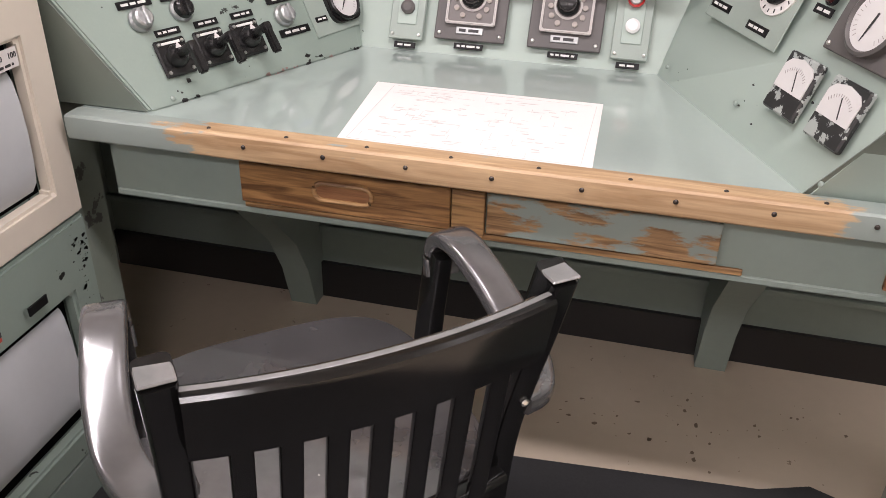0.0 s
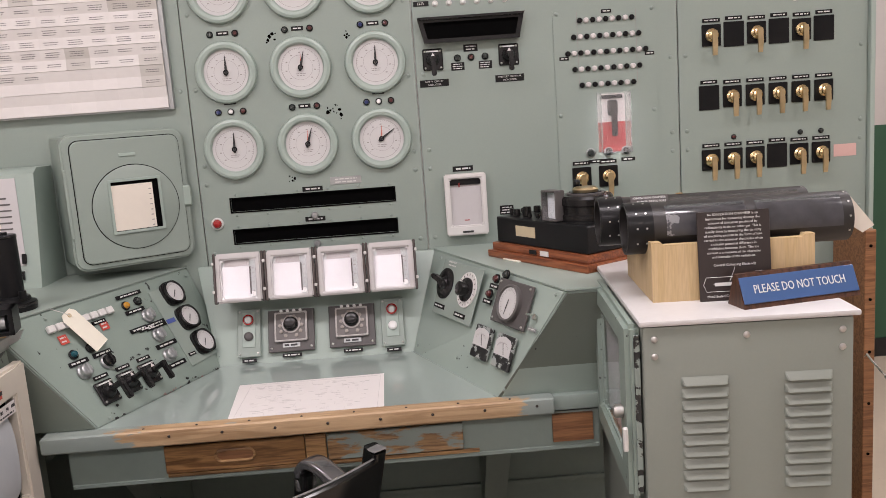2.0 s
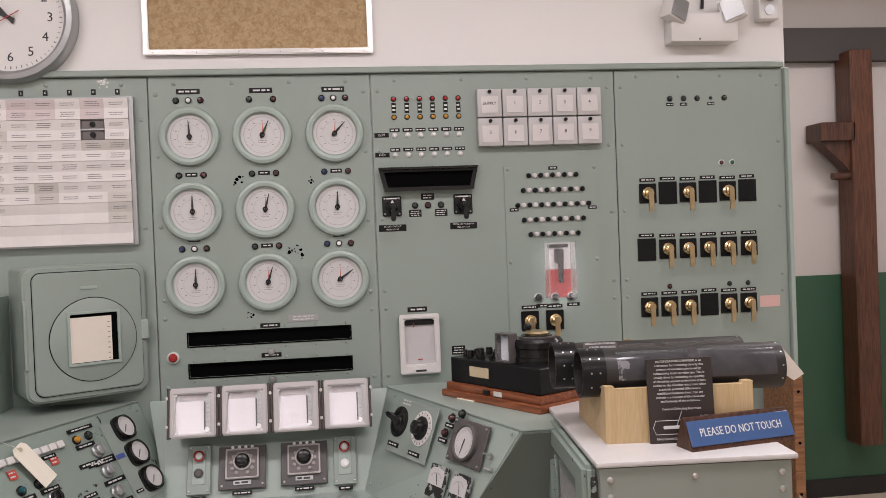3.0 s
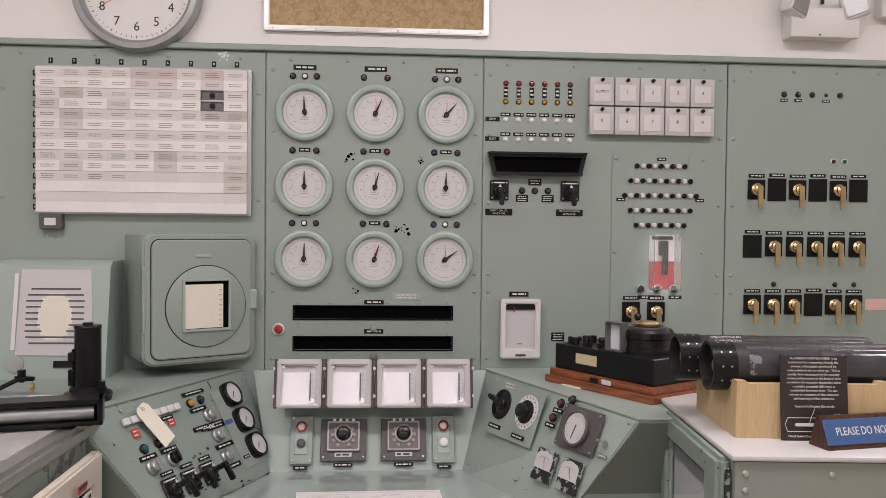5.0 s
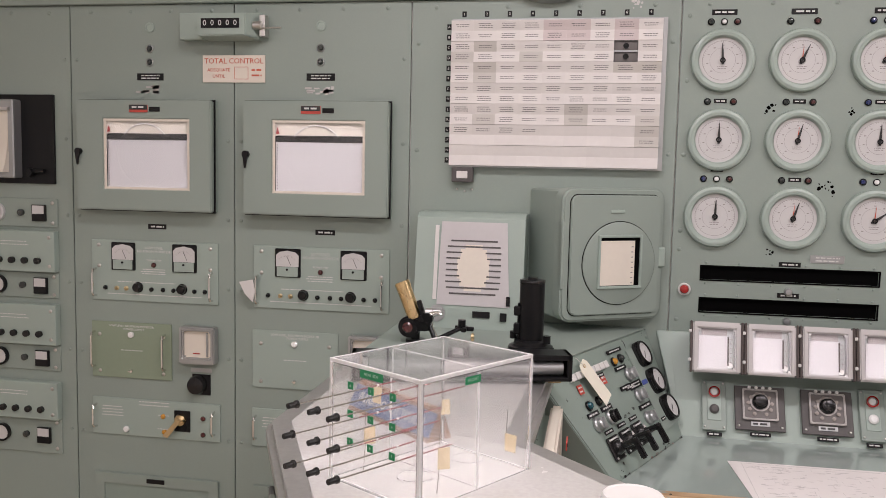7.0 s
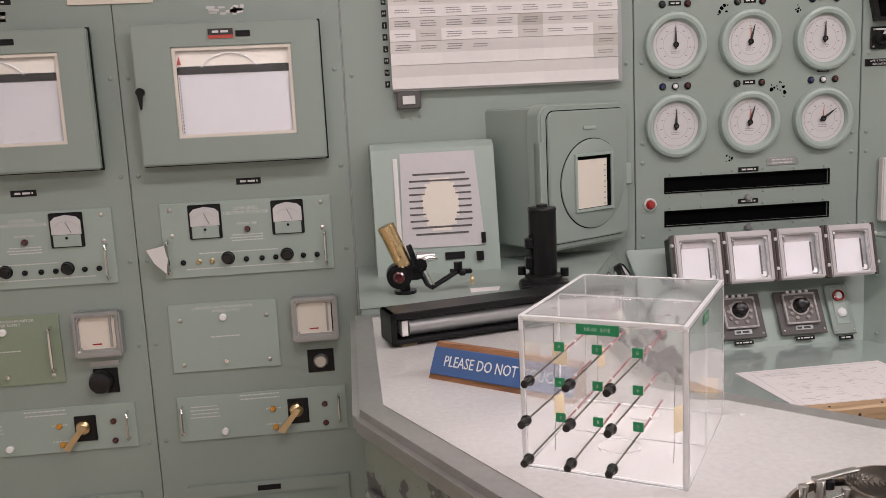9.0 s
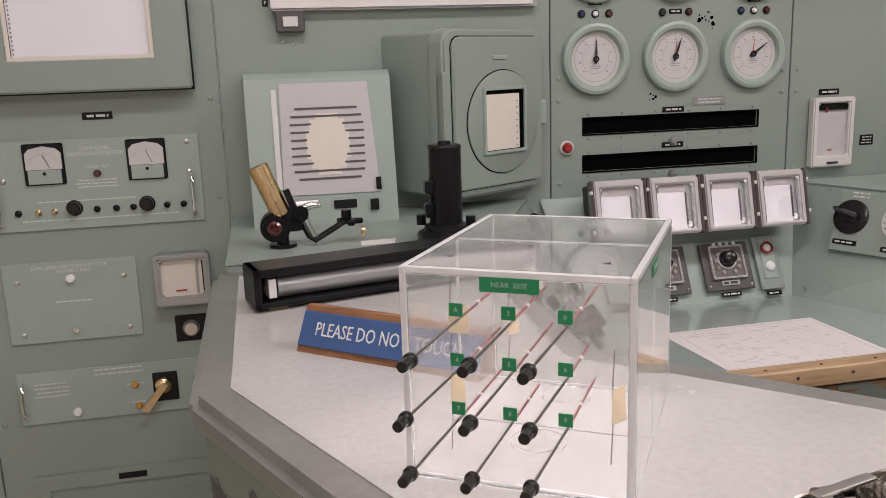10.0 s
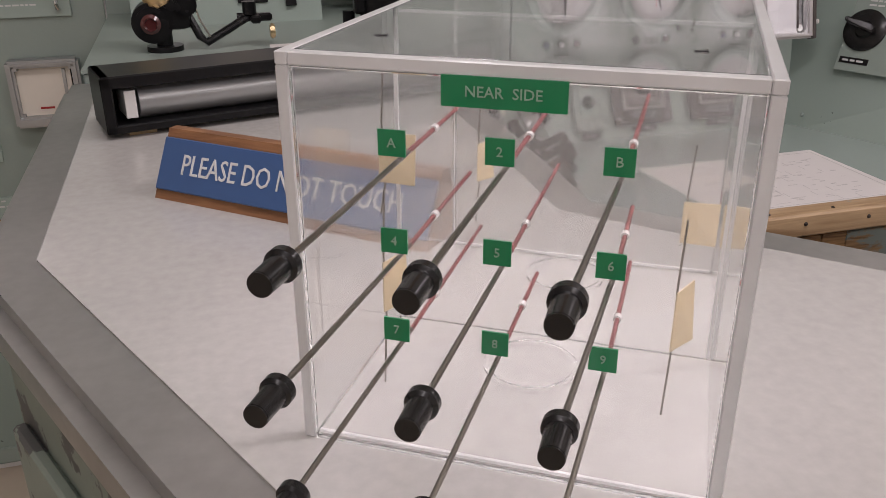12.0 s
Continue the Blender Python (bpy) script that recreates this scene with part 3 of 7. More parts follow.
# ---- desk ----
desk = thing("desk", None, "green painted wooden desk with worn bare wood front edge", "desk")
part("desktop", prism([(-0.86, 1.245), (0.56, 1.245), (0.56, 1.30), (0.32, 1.30), (0.30, 1.245), (0.08, 1.755), (-0.48, 1.755), (-0.71, 1.25), (-0.86, 1.30)][:2] + [(0.56, 1.40), (0.08, 1.80), (-0.48, 1.80), (-0.86, 1.40)], DESK - 0.03, DESK), green_gloss, desk, "glossy green desk top")
part("front_rail", box(1.291, 0.046, 0.044, (-0.2095, 1.238, 0.731), 0.009, 3), rail_wood, desk, "front rail worn down to bare wood in the middle")
part("rail_end", join(box(0.17, 0.03, 0.04, (0.522, 1.256, 0.728), 0.006, 2)), green_wood, desk)
for k in range(16):
    screw(pose(-0.60 + k * 0.066, 1.2155 if k % 2 else 1.232, 0.735 if k % 2 else 0.7515, 0 if k % 2 else -75), desk, 0.004, material("dark_rail_screw", (0.05, 0.04, 0.035), 0.4, metal=0.6))
part("apron", box(1.36, 0.03, 0.092, (-0.125, 1.272, 0.654)), green_wood, desk)
part("lower_lip", box(1.36, 0.034, 0.012, (-0.125, 1.271, 0.603), 0.002), green_wood, desk)
drawer = part("drawer", box(0.355, 0.018, 0.072, (-0.3835, 1.252, 0.660), 0.0015), oak_dark, desk, "varnished oak drawer front")
STAD = [(0.034 * s + 0.015 * math.sin(a) * 1.0, -0.001, 0.015 * math.cos(a)) for s, a0 in ((1, 0), (-1, 180)) for a in [radians(a0 + 22.5 * k) for k in range(9)]]
part("pull", tube(STAD + STAD[:1], 0.0042, 8), oak, drawer, "rounded rim of the finger pull", pose(-0.382, 1.243, 0.662))
part("pull_recess", prism([(x, z) for x, y, z in STAD], -0.0012, 0.001, "y"), cherry, drawer, "worn finger recess", pose(-0.382, 1.243, 0.662))
part("drawer_rail", box(0.80, 0.006, 0.010, (-0.16, 1.2535, 0.6155), 0.001), oak, desk, "bare wood strip under the drawers")
part("stile", box(0.052, 0.018, 0.078, (-0.1775, 1.252, 0.658), 0.001), oak, desk)
part("drawer", box(0.348, 0.016, 0.070, (0.026, 1.253, 0.660), 0.0015), oak_paint, desk, "drawer front with green paint half worn off")
part("end_panel", box(0.105, 0.012, 0.074, (0.485, 1.255, 0.658)), cherry, desk, "brown bare end panel")
for lx in (-0.741, 0.311):
    part("leg", prism([(1.85, 0), (1.91, 0), (1.91, 0.62), (1.40, 0.62), (1.40, 0.585), (1.45, 0.56), (1.75, 0.24), (1.81, 0.13)], lx - 0.036, lx + 0.036, "x"), green_wood, desk, "bracket leg with a diagonal brace")
part("back_bead", box(2.44, 0.014, 0.016, (-0.12, 1.902, 0.21), 0.004, 2), green_wood, desk)
part("back_panel", box(2.5, 0.01, 0.62, (-0.12, 1.915, 0.31)), green_wood, desk)
sheet = solid("drawing_sheet", prism([(-0.421, 1.545), (-0.398, 1.2615), (0.003, 1.2615), (-0.005, 1.551)], DESK + 0.0005, DESK + 0.0015), paper, None, "large white paper drawing lying on the desk", "drawing")
sheet_lines = bmesh.new()
rs = random.Random(4)
for k in range(150):
    gx, gy = rs.uniform(-0.37, -0.05), rs.uniform(1.285, 1.52)
    w_, h_ = rs.choice(((0.03, 0.0007), (0.012, 0.0007), (0.0007, 0.02), (0.012, 0.003), (0.02, 0.0007), (0.015, 0.0018)))
    sheet_lines = join(sheet_lines, box(w_, h_, 0.0003, (gx, gy, DESK + 0.0017)))
for a, b, c_, d_ in ((0.375, 0.0008, -0.20, 1.275), (0.355, 0.0008, -0.20, 1.535), (0.0008, 0.26, -0.015, 1.405), (0.0008, 0.26, -0.385, 1.405)):
    sheet_lines = join(sheet_lines, box(a, b, 0.0003, (c_, d_, DESK + 0.0017)))
part("printing", sheet_lines, material("faint_print", (0.50, 0.475, 0.46), 0.7), sheet)

# ---- bench with steel edge ----
BENCH = 1.026
OUT = [(-1.445, 1.372), (-1.443, 0.717), (-1.135, 0.06), (-0.47, 0.27), (-0.915, 0.735), (-0.895, 1.372)]


def inset(poly, d):
    res = []
    n_ = len(poly)
    for k in range(n_):
        p0, p1, p2 = (Vector(poly[(k + j - 1) % n_]) for j in range(3))
        e1, e2 = (p1 - p0).normalized(), (p2 - p1).normalized()
        n1, n2 = Vector((-e1.y, e1.x)), Vector((-e2.y, e2.x))
        bis = (n1 + n2) / (1 + n1.dot(n2))
        res.append(tuple(p1 + bis * d))
    return res


bench = thing("work_bench", None, "angled work bench with pale laminate top and steel edging", "bench")
edge = prism(OUT, BENCH - 0.045, BENCH)
bmesh.ops.bevel(edge, geom=[e for e in edge.edges], offset=0.012, segments=4, affect="EDGES")
part("edge_trim", edge, steel_dull, bench, "wide dull steel edge trim")
part("bench_top", prism(inset(OUT, 0.050), BENCH - 0.01, BENCH + 0.0015), bench_top, bench, "pale grey laminate top")
part("body", prism(inset(OUT, 0.016), 0.0, BENCH - 0.046), green_old, bench, "green cabinet body with flaking paint")
BODY = inset(OUT, 0.015)
for k, n_ in ((1, 2), (2, 1), (3, 1)):
    a, b = Vector(BODY[k]), Vector(BODY[k + 1])
    e = (b - a).normalized()
    ang = math.degrees(math.atan2(e.y, e.x))
    wid = (b - a).length / n_
    for j in range(n_):
        c = a + e * wid * (j + 0.5)
        d_ = part("door", box(wid - 0.03, 0.012, 0.80, (0, -0.005, 0), 0.003), green_old, bench, "green cabinet door with worn paint", pose(c.x, c.y, 0.50, 0, 0, ang))
        part("latch", join(box(0.03, 0.012, 0.06, (wid / 2 - 0.06, -0.017, 0.18), 0.003), cyl(0.012, 0.03, "y", (wid / 2 - 0.06, -0.03, 0.18))), steel, d_)

# recorder rack in the gap between bench and console
rack = thing("recorder_rack", pose(-0.885, 0.83, 0, 0, 0, 90), "two chart recorders, cream above chipped green, beside the bench", "chart recorder")
part("body", box(0.40, 0.04, 0.92, (0.20, 0.036, 0.47)), green_chip, rack)
up = part("upper_door", holed((0.0, 0.41), (0.565, 0.955), [(0.035, 0.345, 0.625, 0.885)], 0.03, (0, -0.016, 0), 0.006), cream, rack, "cream enamel recorder door with a window")
part("dark_inside", box(0.309, 0.002, 0.259, (0.19, 0.0143, 0.755)), void, up)
part("chart", prism([(0.0125, 0.632), (0.002, 0.650), (-0.003, 0.685), (-0.005, 0.74), (-0.003, 0.79), (0.002, 0.822), (0.008, 0.836), (0.0125, 0.838)], 0.040, 0.332, "x"), chart_blue, up, "curved pale chart paper")
part("scale", box(0.30, 0.003, 0.03, (0.19, -0.010, 0.862)), paper, up, "number scale")
for k in range(11):
    letters(str(10 * k), 0.0125, ink, up, 0.052 + 0.0276 * k, -0.0122, 0.866)
part("scale_ticks", bars(1, 0.28, 0.004, 0.004, -0.0118, seed=8, cx=0.19, cz=0.853), ink, up)
part("pointer", prism([(0.205, 0.846), (0.213, 0.846), (0.211, 0.858), (0.207, 0.858)], -0.0135, -0.0125, "y"), red_label, up, "red pointer")
part("nameplate", box(0.05, 0.003, 0.018, (0.22, -0.0325, 0.92)), red_label, up, "small red and black maker's plate")
part("maker_strip", box(0.049, 0.003, 0.009, (0.22, -0.0338, 0.9242)), ink, up)
lo = part("lower_door", holed((0.0, 0.41), (0.10, 0.56), [(0.035, 0.34, 0.16, 0.43)], 0.028, (0, -0.014, 0), 0.006), green_chip, rack, "chipped green recorder door with a window")
part("dark_inside", box(0.304, 0.002, 0.269, (0.1875, 0.0143, 0.295)), void, lo)
part("chart", prism([(0.0125, 0.180), (0.004, 0.190), (-0.002, 0.22), (-0.004, 0.28), (-0.002, 0.345), (0.003, 0.385), (0.008, 0.402), (0.0125, 0.406)], 0.040, 0.322, "x"), chart_blue, lo, "curved pale chart paper")
part("nameplate", box(0.05, 0.003, 0.018, (0.12, -0.0295, 0.475)), red_label, lo, "small red and black maker's plate")
part("maker_strip", box(0.049, 0.003, 0.009, (0.12, -0.0308, 0.4792)), ink, lo)
part("label", box(0.045, 0.003, 0.016, (0.235, -0.0295, 0.475)), black, lo)
part("base", box(0.41, 0.034, 0.095, (0.205, 0.003, 0.05)), green_wood, rack)

# ---- grey cabinet with louvres ----
cab = thing("instrument_cabinet", pose(0.545, 0.768, 0, 0, 0, -4.5), "grey-green steel instrument cabinet with louvred end", "cabinet")
cab_paint = material("drab_cabinet_paint", (0.225, 0.245, 0.212), 0.45, grain=0.03, scale=200, bump=0.06, blotch=0.06)
part("body", box(0.405, 0.645, 1.03, (0.2025, 0.3225, 0.53), 0.006, 2), cab_paint, cab)
part("plinth", box(0.415, 0.655, 0.05, (0.2025, 0.3225, 0.025), 0.002), green_wood, cab)
part("top", box(0.425, 0.66, 0.012, (0.205, 0.325, 1.052), 0.005, 2), material("worn_pale_top_sheet", (0.56, 0.545, 0.53), 0.35, grain=0.05, blotch=0.1, blotch_scale=8), cab, "pale top sheet with rounded edge")
LOUV = as_mesh("louvre", hull([(-0.047, 0, 0.010), (0.047, 0, 0.010), (-0.047, 0, -0.009), (0.047, 0, -0.009), (-0.040, -0.010, -0.008), (0.040, -0.010, -0.008), (-0.042, -0.004, 0.004), (0.042, -0.004, 0.004)], 0.0012), cab_paint)
for lx in (0.118, 0.318):
    for k in range(10):
        part("louvre", LOUV, green, cab, m=pose(lx, -0.0005, 0.932 - k * 0.0245))
for sx in (0.022, 0.20, 0.383):
    for sz in (1.02, 0.985) if sx != 0.20 else (1.02,):
        screw(pose(sx, 0, sz), cab, 0.007, steel_dull)
for sx in (0.07, 0.13, 0.18, 0.27, 0.33, 0.37):
    screw(pose(sx, 0, 0.665), cab, 0.003, steel_dull)
cd = part("recorder_door", holed((0.0, 0.45), (-0.185, 0.185), [(0.055, 0.36, -0.12, 0.125)], 0.03, (0, -0.032, 0), 0.01), green_chip, cab, "recorder door with a glass window and worn edges", pose(0, 0.468, 0.862, 0, 0, -90))
part("chart", box(0.31, 0.004, 0.25, (0.207, -0.006, 0.0)), chart_paper, cd, "pale chart paper")
part("window", box(0.305, 0.003, 0.245, (0.207, -0.022, 0.002)), glass, cd)
part("header", box(0.28, 0.004, 0.03, (0.207, -0.010, 0.10)), aluminium, cd)
part("knob", cyl(0.014, 0.02, "y", (0.40, -0.042, -0.01), bev=0.003), steel_dull, cd)
part("hinge", box(0.005, 0.012, 0.33, (0.4535, -0.010, 0.0), 0.001), material("scraped_hinge_strip", (0.02, 0.02, 0.02), 0.4, chips=(0.26, 0.31, 0.28), chip_scale=28, chip_at=0.48), cd)
part("latch", box(0.012, 0.01, 0.05, (0.455, -0.038, -0.05), 0.002), white_plastic, cd, "white latch tab")
for obj in cab.children_recursive:
    if obj.name.startswith("window"):
        obj.visible_shadow = False


# ---- armchair ----
SECTION = [(math.copysign(abs(math.cos(q)) ** 0.4, math.cos(q)), math.copysign(abs(math.sin(q)) ** 0.4, math.sin(q))) for q in [2 * math.pi * (k + 0.5) / 24 for k in range(24)]]


def bent(points, w, h, seg_up=None):
    """A flat bar of w by h along points, lying level."""
    bm = bmesh.new()
    pts = [Vector(p) for p in points]
    if 4 <= len(pts) <= 10:
        ext = [2 * pts[0] - pts[1]] + pts + [2 * pts[-1] - pts[-2]]
        pts = []
        for i in range(1, len(ext) - 2):
            p0, p1, p2, p3 = ext[i - 1:i + 3]
            for k in range(4):
                t = k / 4
                pts.append(0.5 * (2 * p1 + (p2 - p0) * t + (2 * p0 - 5 * p1 + 4 * p2 - p3) * t * t + (3 * p1 - p0 - 3 * p2 + p3) * t ** 3))
        pts.append(ext[-2])
    rings = []
    for i, p in enumerate(pts):
        d = (pts[min(i + 1, len(pts) - 1)] - pts[max(i - 1, 0)]).normalized()
        s = d.cross(seg_up or Vector((0, 0, 1)))
        s = s.normalized() if s.length > 1e-4 else Vector((1, 0, 0))
        u = s.cross(d).normalized()
        rings.append([bm.verts.new(p + a * w / 2 * s + b * h / 2 * u) for a, b in SECTION])
    for a, b in zip(rings, rings[1:]):
        for k in range(24):
            bm.faces.new((a[k], a[(k + 1) % 24], b[(k + 1) % 24], b[k]))
    bm.faces.new(rings[0])
    bm.faces.new(rings[-1])
    bmesh.ops.recalc_face_normals(bm, faces=bm.faces[:])
    return bm


chair = thing("swivel_armchair", pose(-0.33, 0.94, 0, 0, 0, 40), "polished black wooden swivel armchair with slatted back", "chair")
seat = prism([(0.235 * math.copysign(abs(math.cos(a)) ** 0.55, math.cos(a)), 0.03 + 0.235 * math.copysign(abs(math.sin(a)) ** 0.55, math.sin(a))) for a in [2 * math.pi * k / 40 for k in range(40)]], 0.405, 0.445)
bmesh.ops.bevel(seat, geom=[e for e in seat.edges if abs(e.verts[0].co.z - e.verts[1].co.z) < 1e-5], offset=0.014, segments=3, affect="EDGES")
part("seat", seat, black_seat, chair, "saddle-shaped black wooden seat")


def back_y(x, z):
    return -0.205 - 0.18 * (z - 0.44) - 0.026 * (1 - (x / 0.2) ** 2)


for s in (-1, 1):
    part("back_post", bent([(0.195 * s, -0.175, 0.40), (0.198 * s, -0.195, 0.55), (0.202 * s, -0.245, 0.72), (0.205 * s, -0.268, 0.803)], 0.036, 0.042, Vector((0, 1, 0))), black_wood, chair)
    part("post_top", box(0.034, 0.038, 0.004, (0.205 * s, -0.2685, 0.8035), 0.0015), worn_glint, chair, "rubbed grey post top")
    k_ = 1.0 if s > 0 else 0.91
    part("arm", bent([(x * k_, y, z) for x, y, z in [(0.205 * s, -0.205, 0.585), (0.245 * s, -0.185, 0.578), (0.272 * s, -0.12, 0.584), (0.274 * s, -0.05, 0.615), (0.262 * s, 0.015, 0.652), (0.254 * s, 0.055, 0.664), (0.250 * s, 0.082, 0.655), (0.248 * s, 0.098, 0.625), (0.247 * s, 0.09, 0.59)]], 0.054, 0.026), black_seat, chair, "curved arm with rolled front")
    part("arm_support", bent([(0.240 * s * k_, 0.085, 0.635), (0.236 * s * k_, 0.10, 0.53), (0.225 * s, 0.10, 0.415)], 0.05, 0.03, Vector((1, 0, 0))), black_wood, chair)
crest = bmesh.new()
rows_ = []
for k in range(17):
    x = -0.19 + 0.38 * k / 16
    rows_.append([crest.verts.new((x, back_y(x, z) + o, z)) for z, o in ((0.703, 0.0), (0.703, -0.024), (0.778, -0.027), (0.784, -0.0255), (0.788, -0.0215), (0.7895, -0.016), (0.7895, -0.009), (0.788, -0.0035), (0.784, 0.0005), (0.778, 0.002))])
for a, b in zip(rows_, rows_[1:]):
    for k in range(10):
        crest.faces.new((a[k], a[(k + 1) % 10], b[(k + 1) % 10], b[k]))
crest.faces.new(rows_[0])
crest.faces.new(rows_[-1])
bmesh.ops.recalc_face_normals(crest, faces=crest.faces[:])
part("crest_rail", crest, black_wood, chair, "broad curved top rail with worn upper edge")
# Pale strip: wear of the edge plus its highlight put into the colour.
part("crest_edge", bent([(x, back_y(x, 0.786) - 0.012, 0.7893) for x in [-0.188 + 0.376 * k / 16 for k in range(17)]], 0.007, 0.0022), worn_glint, chair, "worn upper edge with a highlight in its grey")
part("lower_rail", bent([(x, back_y(x, 0.47) + 0.005, 0.455) for x in [-0.19 + 0.38 * k / 12 for k in range(13)]], 0.03, 0.045), black_wood, chair)
for k in range(7):
    x = -0.141 + 0.047 * k
    part("slat", bent([(x * (1 - 0.0), back_y(x, z) - 0.008, z) for z in (0.46, 0.54, 0.62, 0.712)], 0.024, 0.012, Vector((0, 1, 0))), black_wood, chair)
for s in (-1, 1):
    for z in (0.74, 0.60):
        screw(pose(0.203 * s, -0.262 if z > 0.7 else -0.232, z), chair, 0.006, chrome)
part("column", lathe([(0.0, 0.10), (0.05, 0.10), (0.045, 0.16), (0.028, 0.20), (0.028, 0.36), (0.09, 0.385), (0.12, 0.405), (0, 0.405)], "z", (0, 0.0, 0)), black_wood, chair)
part("seat_plate", box(0.20, 0.24, 0.03, (0, -0.02, 0.39), 0.004), black, chair)
for k in range(4):
    a = math.radians(45 + 90 * k)
    leg = part("base_leg", bent([(0.03 * math.cos(a), 0.03 * math.sin(a), 0.15), (0.16 * math.cos(a), 0.16 * math.sin(a), 0.12), (0.29 * math.cos(a), 0.29 * math.sin(a), 0.085)], 0.05, 0.045), black_wood, chair)
    c = (0.285 * math.cos(a), 0.285 * math.sin(a))
    part("caster", join(cyl(0.024, 0.022, "x", (c[0], c[1], 0.0285), 18, bev=0.004), cyl(0.008, 0.05, "z", (c[0], c[1] + 0.01, 0.06)), box(0.03, 0.03, 0.008, (c[0], c[1], 0.056))), steel, leg, "steel caster")
solid("floor_mat", prism([(-1.0, 1.46), (-1.05, -0.6), (0.56, -0.6), (0.575, 1.47), (0.50, 1.50), (0.40, 1.465), (-0.1, 1.425)], 0.0005, 0.0045), mat_black, None, "thin black rubber floor mat under the chair", "floor mat")


# ---- wall instruments ----
CACHE = {}


def repeat(key, m, make):
    """Build a kind of thing once, then copy it."""
    if key not in CACHE:
        CACHE[key] = make(m)
        return CACHE[key]
    return copy_thing(CACHE[key], m)


def pilot(m, lens, name="pilot lamp", r=0.0085, rim=black):
    def make(m_):
        t = thing("pilot_lamp", m_, {"red_lens": "small red", "dark_red_lens": "small dark red", "blue_lens": "small dark blue", "white_lamp_lens": "small white", "amber_lens": "small amber", "green_lens": "small green", "teal_lens": "small teal"}.get(lens.name, "small black") + " indicator lamp on the green panel", "indicator lamp")
        part("bezel", lathe([(r * 1.25, 0), (r * 1.25, r * 0.4), (r * 1.05, r * 0.55), (r * 0.9, r * 0.45)], seg=16), rim, t)
        part("lens", lathe([(r * 0.9, r * 0.3), (r * 0.85, r * 0.8), (r * 0.6, r * 1.15), (0, r * 1.3)], seg=16), lens, t)
        return t
    return repeat(("pilot", lens.name, r, rim.name), m, make)


def hand(length, w, tail, y):
    return prism([(-w / 2, -tail), (w / 2, -tail), (w * 0.5, length * 0.35), (w * 0.12, length), (-w * 0.12, length), (-w * 0.5, length * 0.35)], y - 0.0005, y + 0.0005, "y")


def gauge(m, angle, red=None):
    def make(m_):
        t = thing("pressure_gauge", m_, "round pressure gauge, grey-green bezel, white dial and black needle", "gauge", "gauges on the wall panel")
        part("bezel", lathe([(0.0955, 0.0), (0.0965, 0.010), (0.093, 0.018), (0.085, 0.021), (0.076, 0.019), (0.071, 0.012), (0.0705, 0.004)], seg=48), green_light, t, "turned grey-green bezel")
        d = part("dial", cyl(0.0712, 0.004, "y", (0, -0.003, 0), 48), dial, t, "white printed dial")
        tk = bmesh.new()
        for k in range(41):
            a = radians(-135 + 270 * k / 40)
            l_ = 0.007 if k % 5 == 0 else 0.0035
            bmesh.ops.create_cube(tk, size=1, matrix=Matrix.Rotation(a, 4, "Y") @ Matrix.Translation((0, -0.0052, 0.060 - l_ / 2)) @ Matrix.Diagonal((0.0007, 0.0004, l_, 1)))
        for k in range(9):
            a = radians(-135 + 270 * k / 8)
            bmesh.ops.create_cube(tk, size=1, matrix=Matrix.Translation((0.046 * math.sin(a), -0.0052, 0.046 * math.cos(a))) @ Matrix.Diagonal((0.006, 0.0004, 0.003, 1)))
        part("scale", tk, ink_grey, d)
        part("lettering", bars(2, 0.03, 0.006, 0.002, -0.0053, seed=2, cz=-0.022), ink_grey, d)
        part("scale_ring", lathe([(0.0608, 0.0052), (0.0608, 0.0054), (0.0598, 0.0054), (0.0598, 0.0052)], seg=48), ink_grey, d)
        part("inner_ring", lathe([(0.0386, 0.0052), (0.0386, 0.0054), (0.0379, 0.0054), (0.0379, 0.0052)], seg=40), ink_grey, d)
        part("needle", hand(0.052, 0.007, 0.012, -0.009), ink, t)
        part("red_pointer", hand(0.042, 0.0028, 0.0, -0.0075), ink_red, t)
        part("hub", lathe([(0.0085, 0.0095), (0.0085, 0.012), (0.005, 0.012), (0.0045, 0.0095)], seg=20), black, t, "black hub ring")
        return t
    t = repeat("gauge", m, make)
    for ch in t.children:
        if ch.name.startswith("needle"):
            ch.matrix_basis = Matrix.Rotation(radians(angle), 4, "Y")
        if ch.name.startswith("red_pointer"):
            ch.matrix_basis = Matrix.Rotation(radians(red if red is not None else angle), 4, "Y")
    return t


GX, GZ = (-0.437, -0.204, 0.032), (1.892, 1.648, 1.408)
NEEDLE = ((-3, 24, 42), (0, 15, 2), (2, 18, 55))
LENS = (((dark_lens, white_lens, dark_red), (dark_lens, None, dark_red), (blue_lens, white_lens, dark_red)),
        ((dark_lens, None, dark_red), (dark_lens, None, dark_red), (blue_lens, None, dark_red)),
        ((blue_lens, white_lens, dark_red), (dark_lens, None, dark_red), (blue_lens, white_lens, dark_red)))
for i, z in enumerate(GZ):
    for j, x in enumerate(GX):
        gauge(wall_at(x, z), NEEDLE[i][j], 4 if j else None)
        for k, lens in enumerate(LENS[i][j]):
            if lens:
                pilot(wall_at(x + 0.039 * (k - 1), z + 0.118), lens)
        label_plate(wall_at(x, z + (0.147 if LENS[i][j][1] or i == 0 else 0.120)), 0.075 if i == 0 else 0.038, 0.017 if i == 0 else 0.013, 1, seed=i * 3 + j)
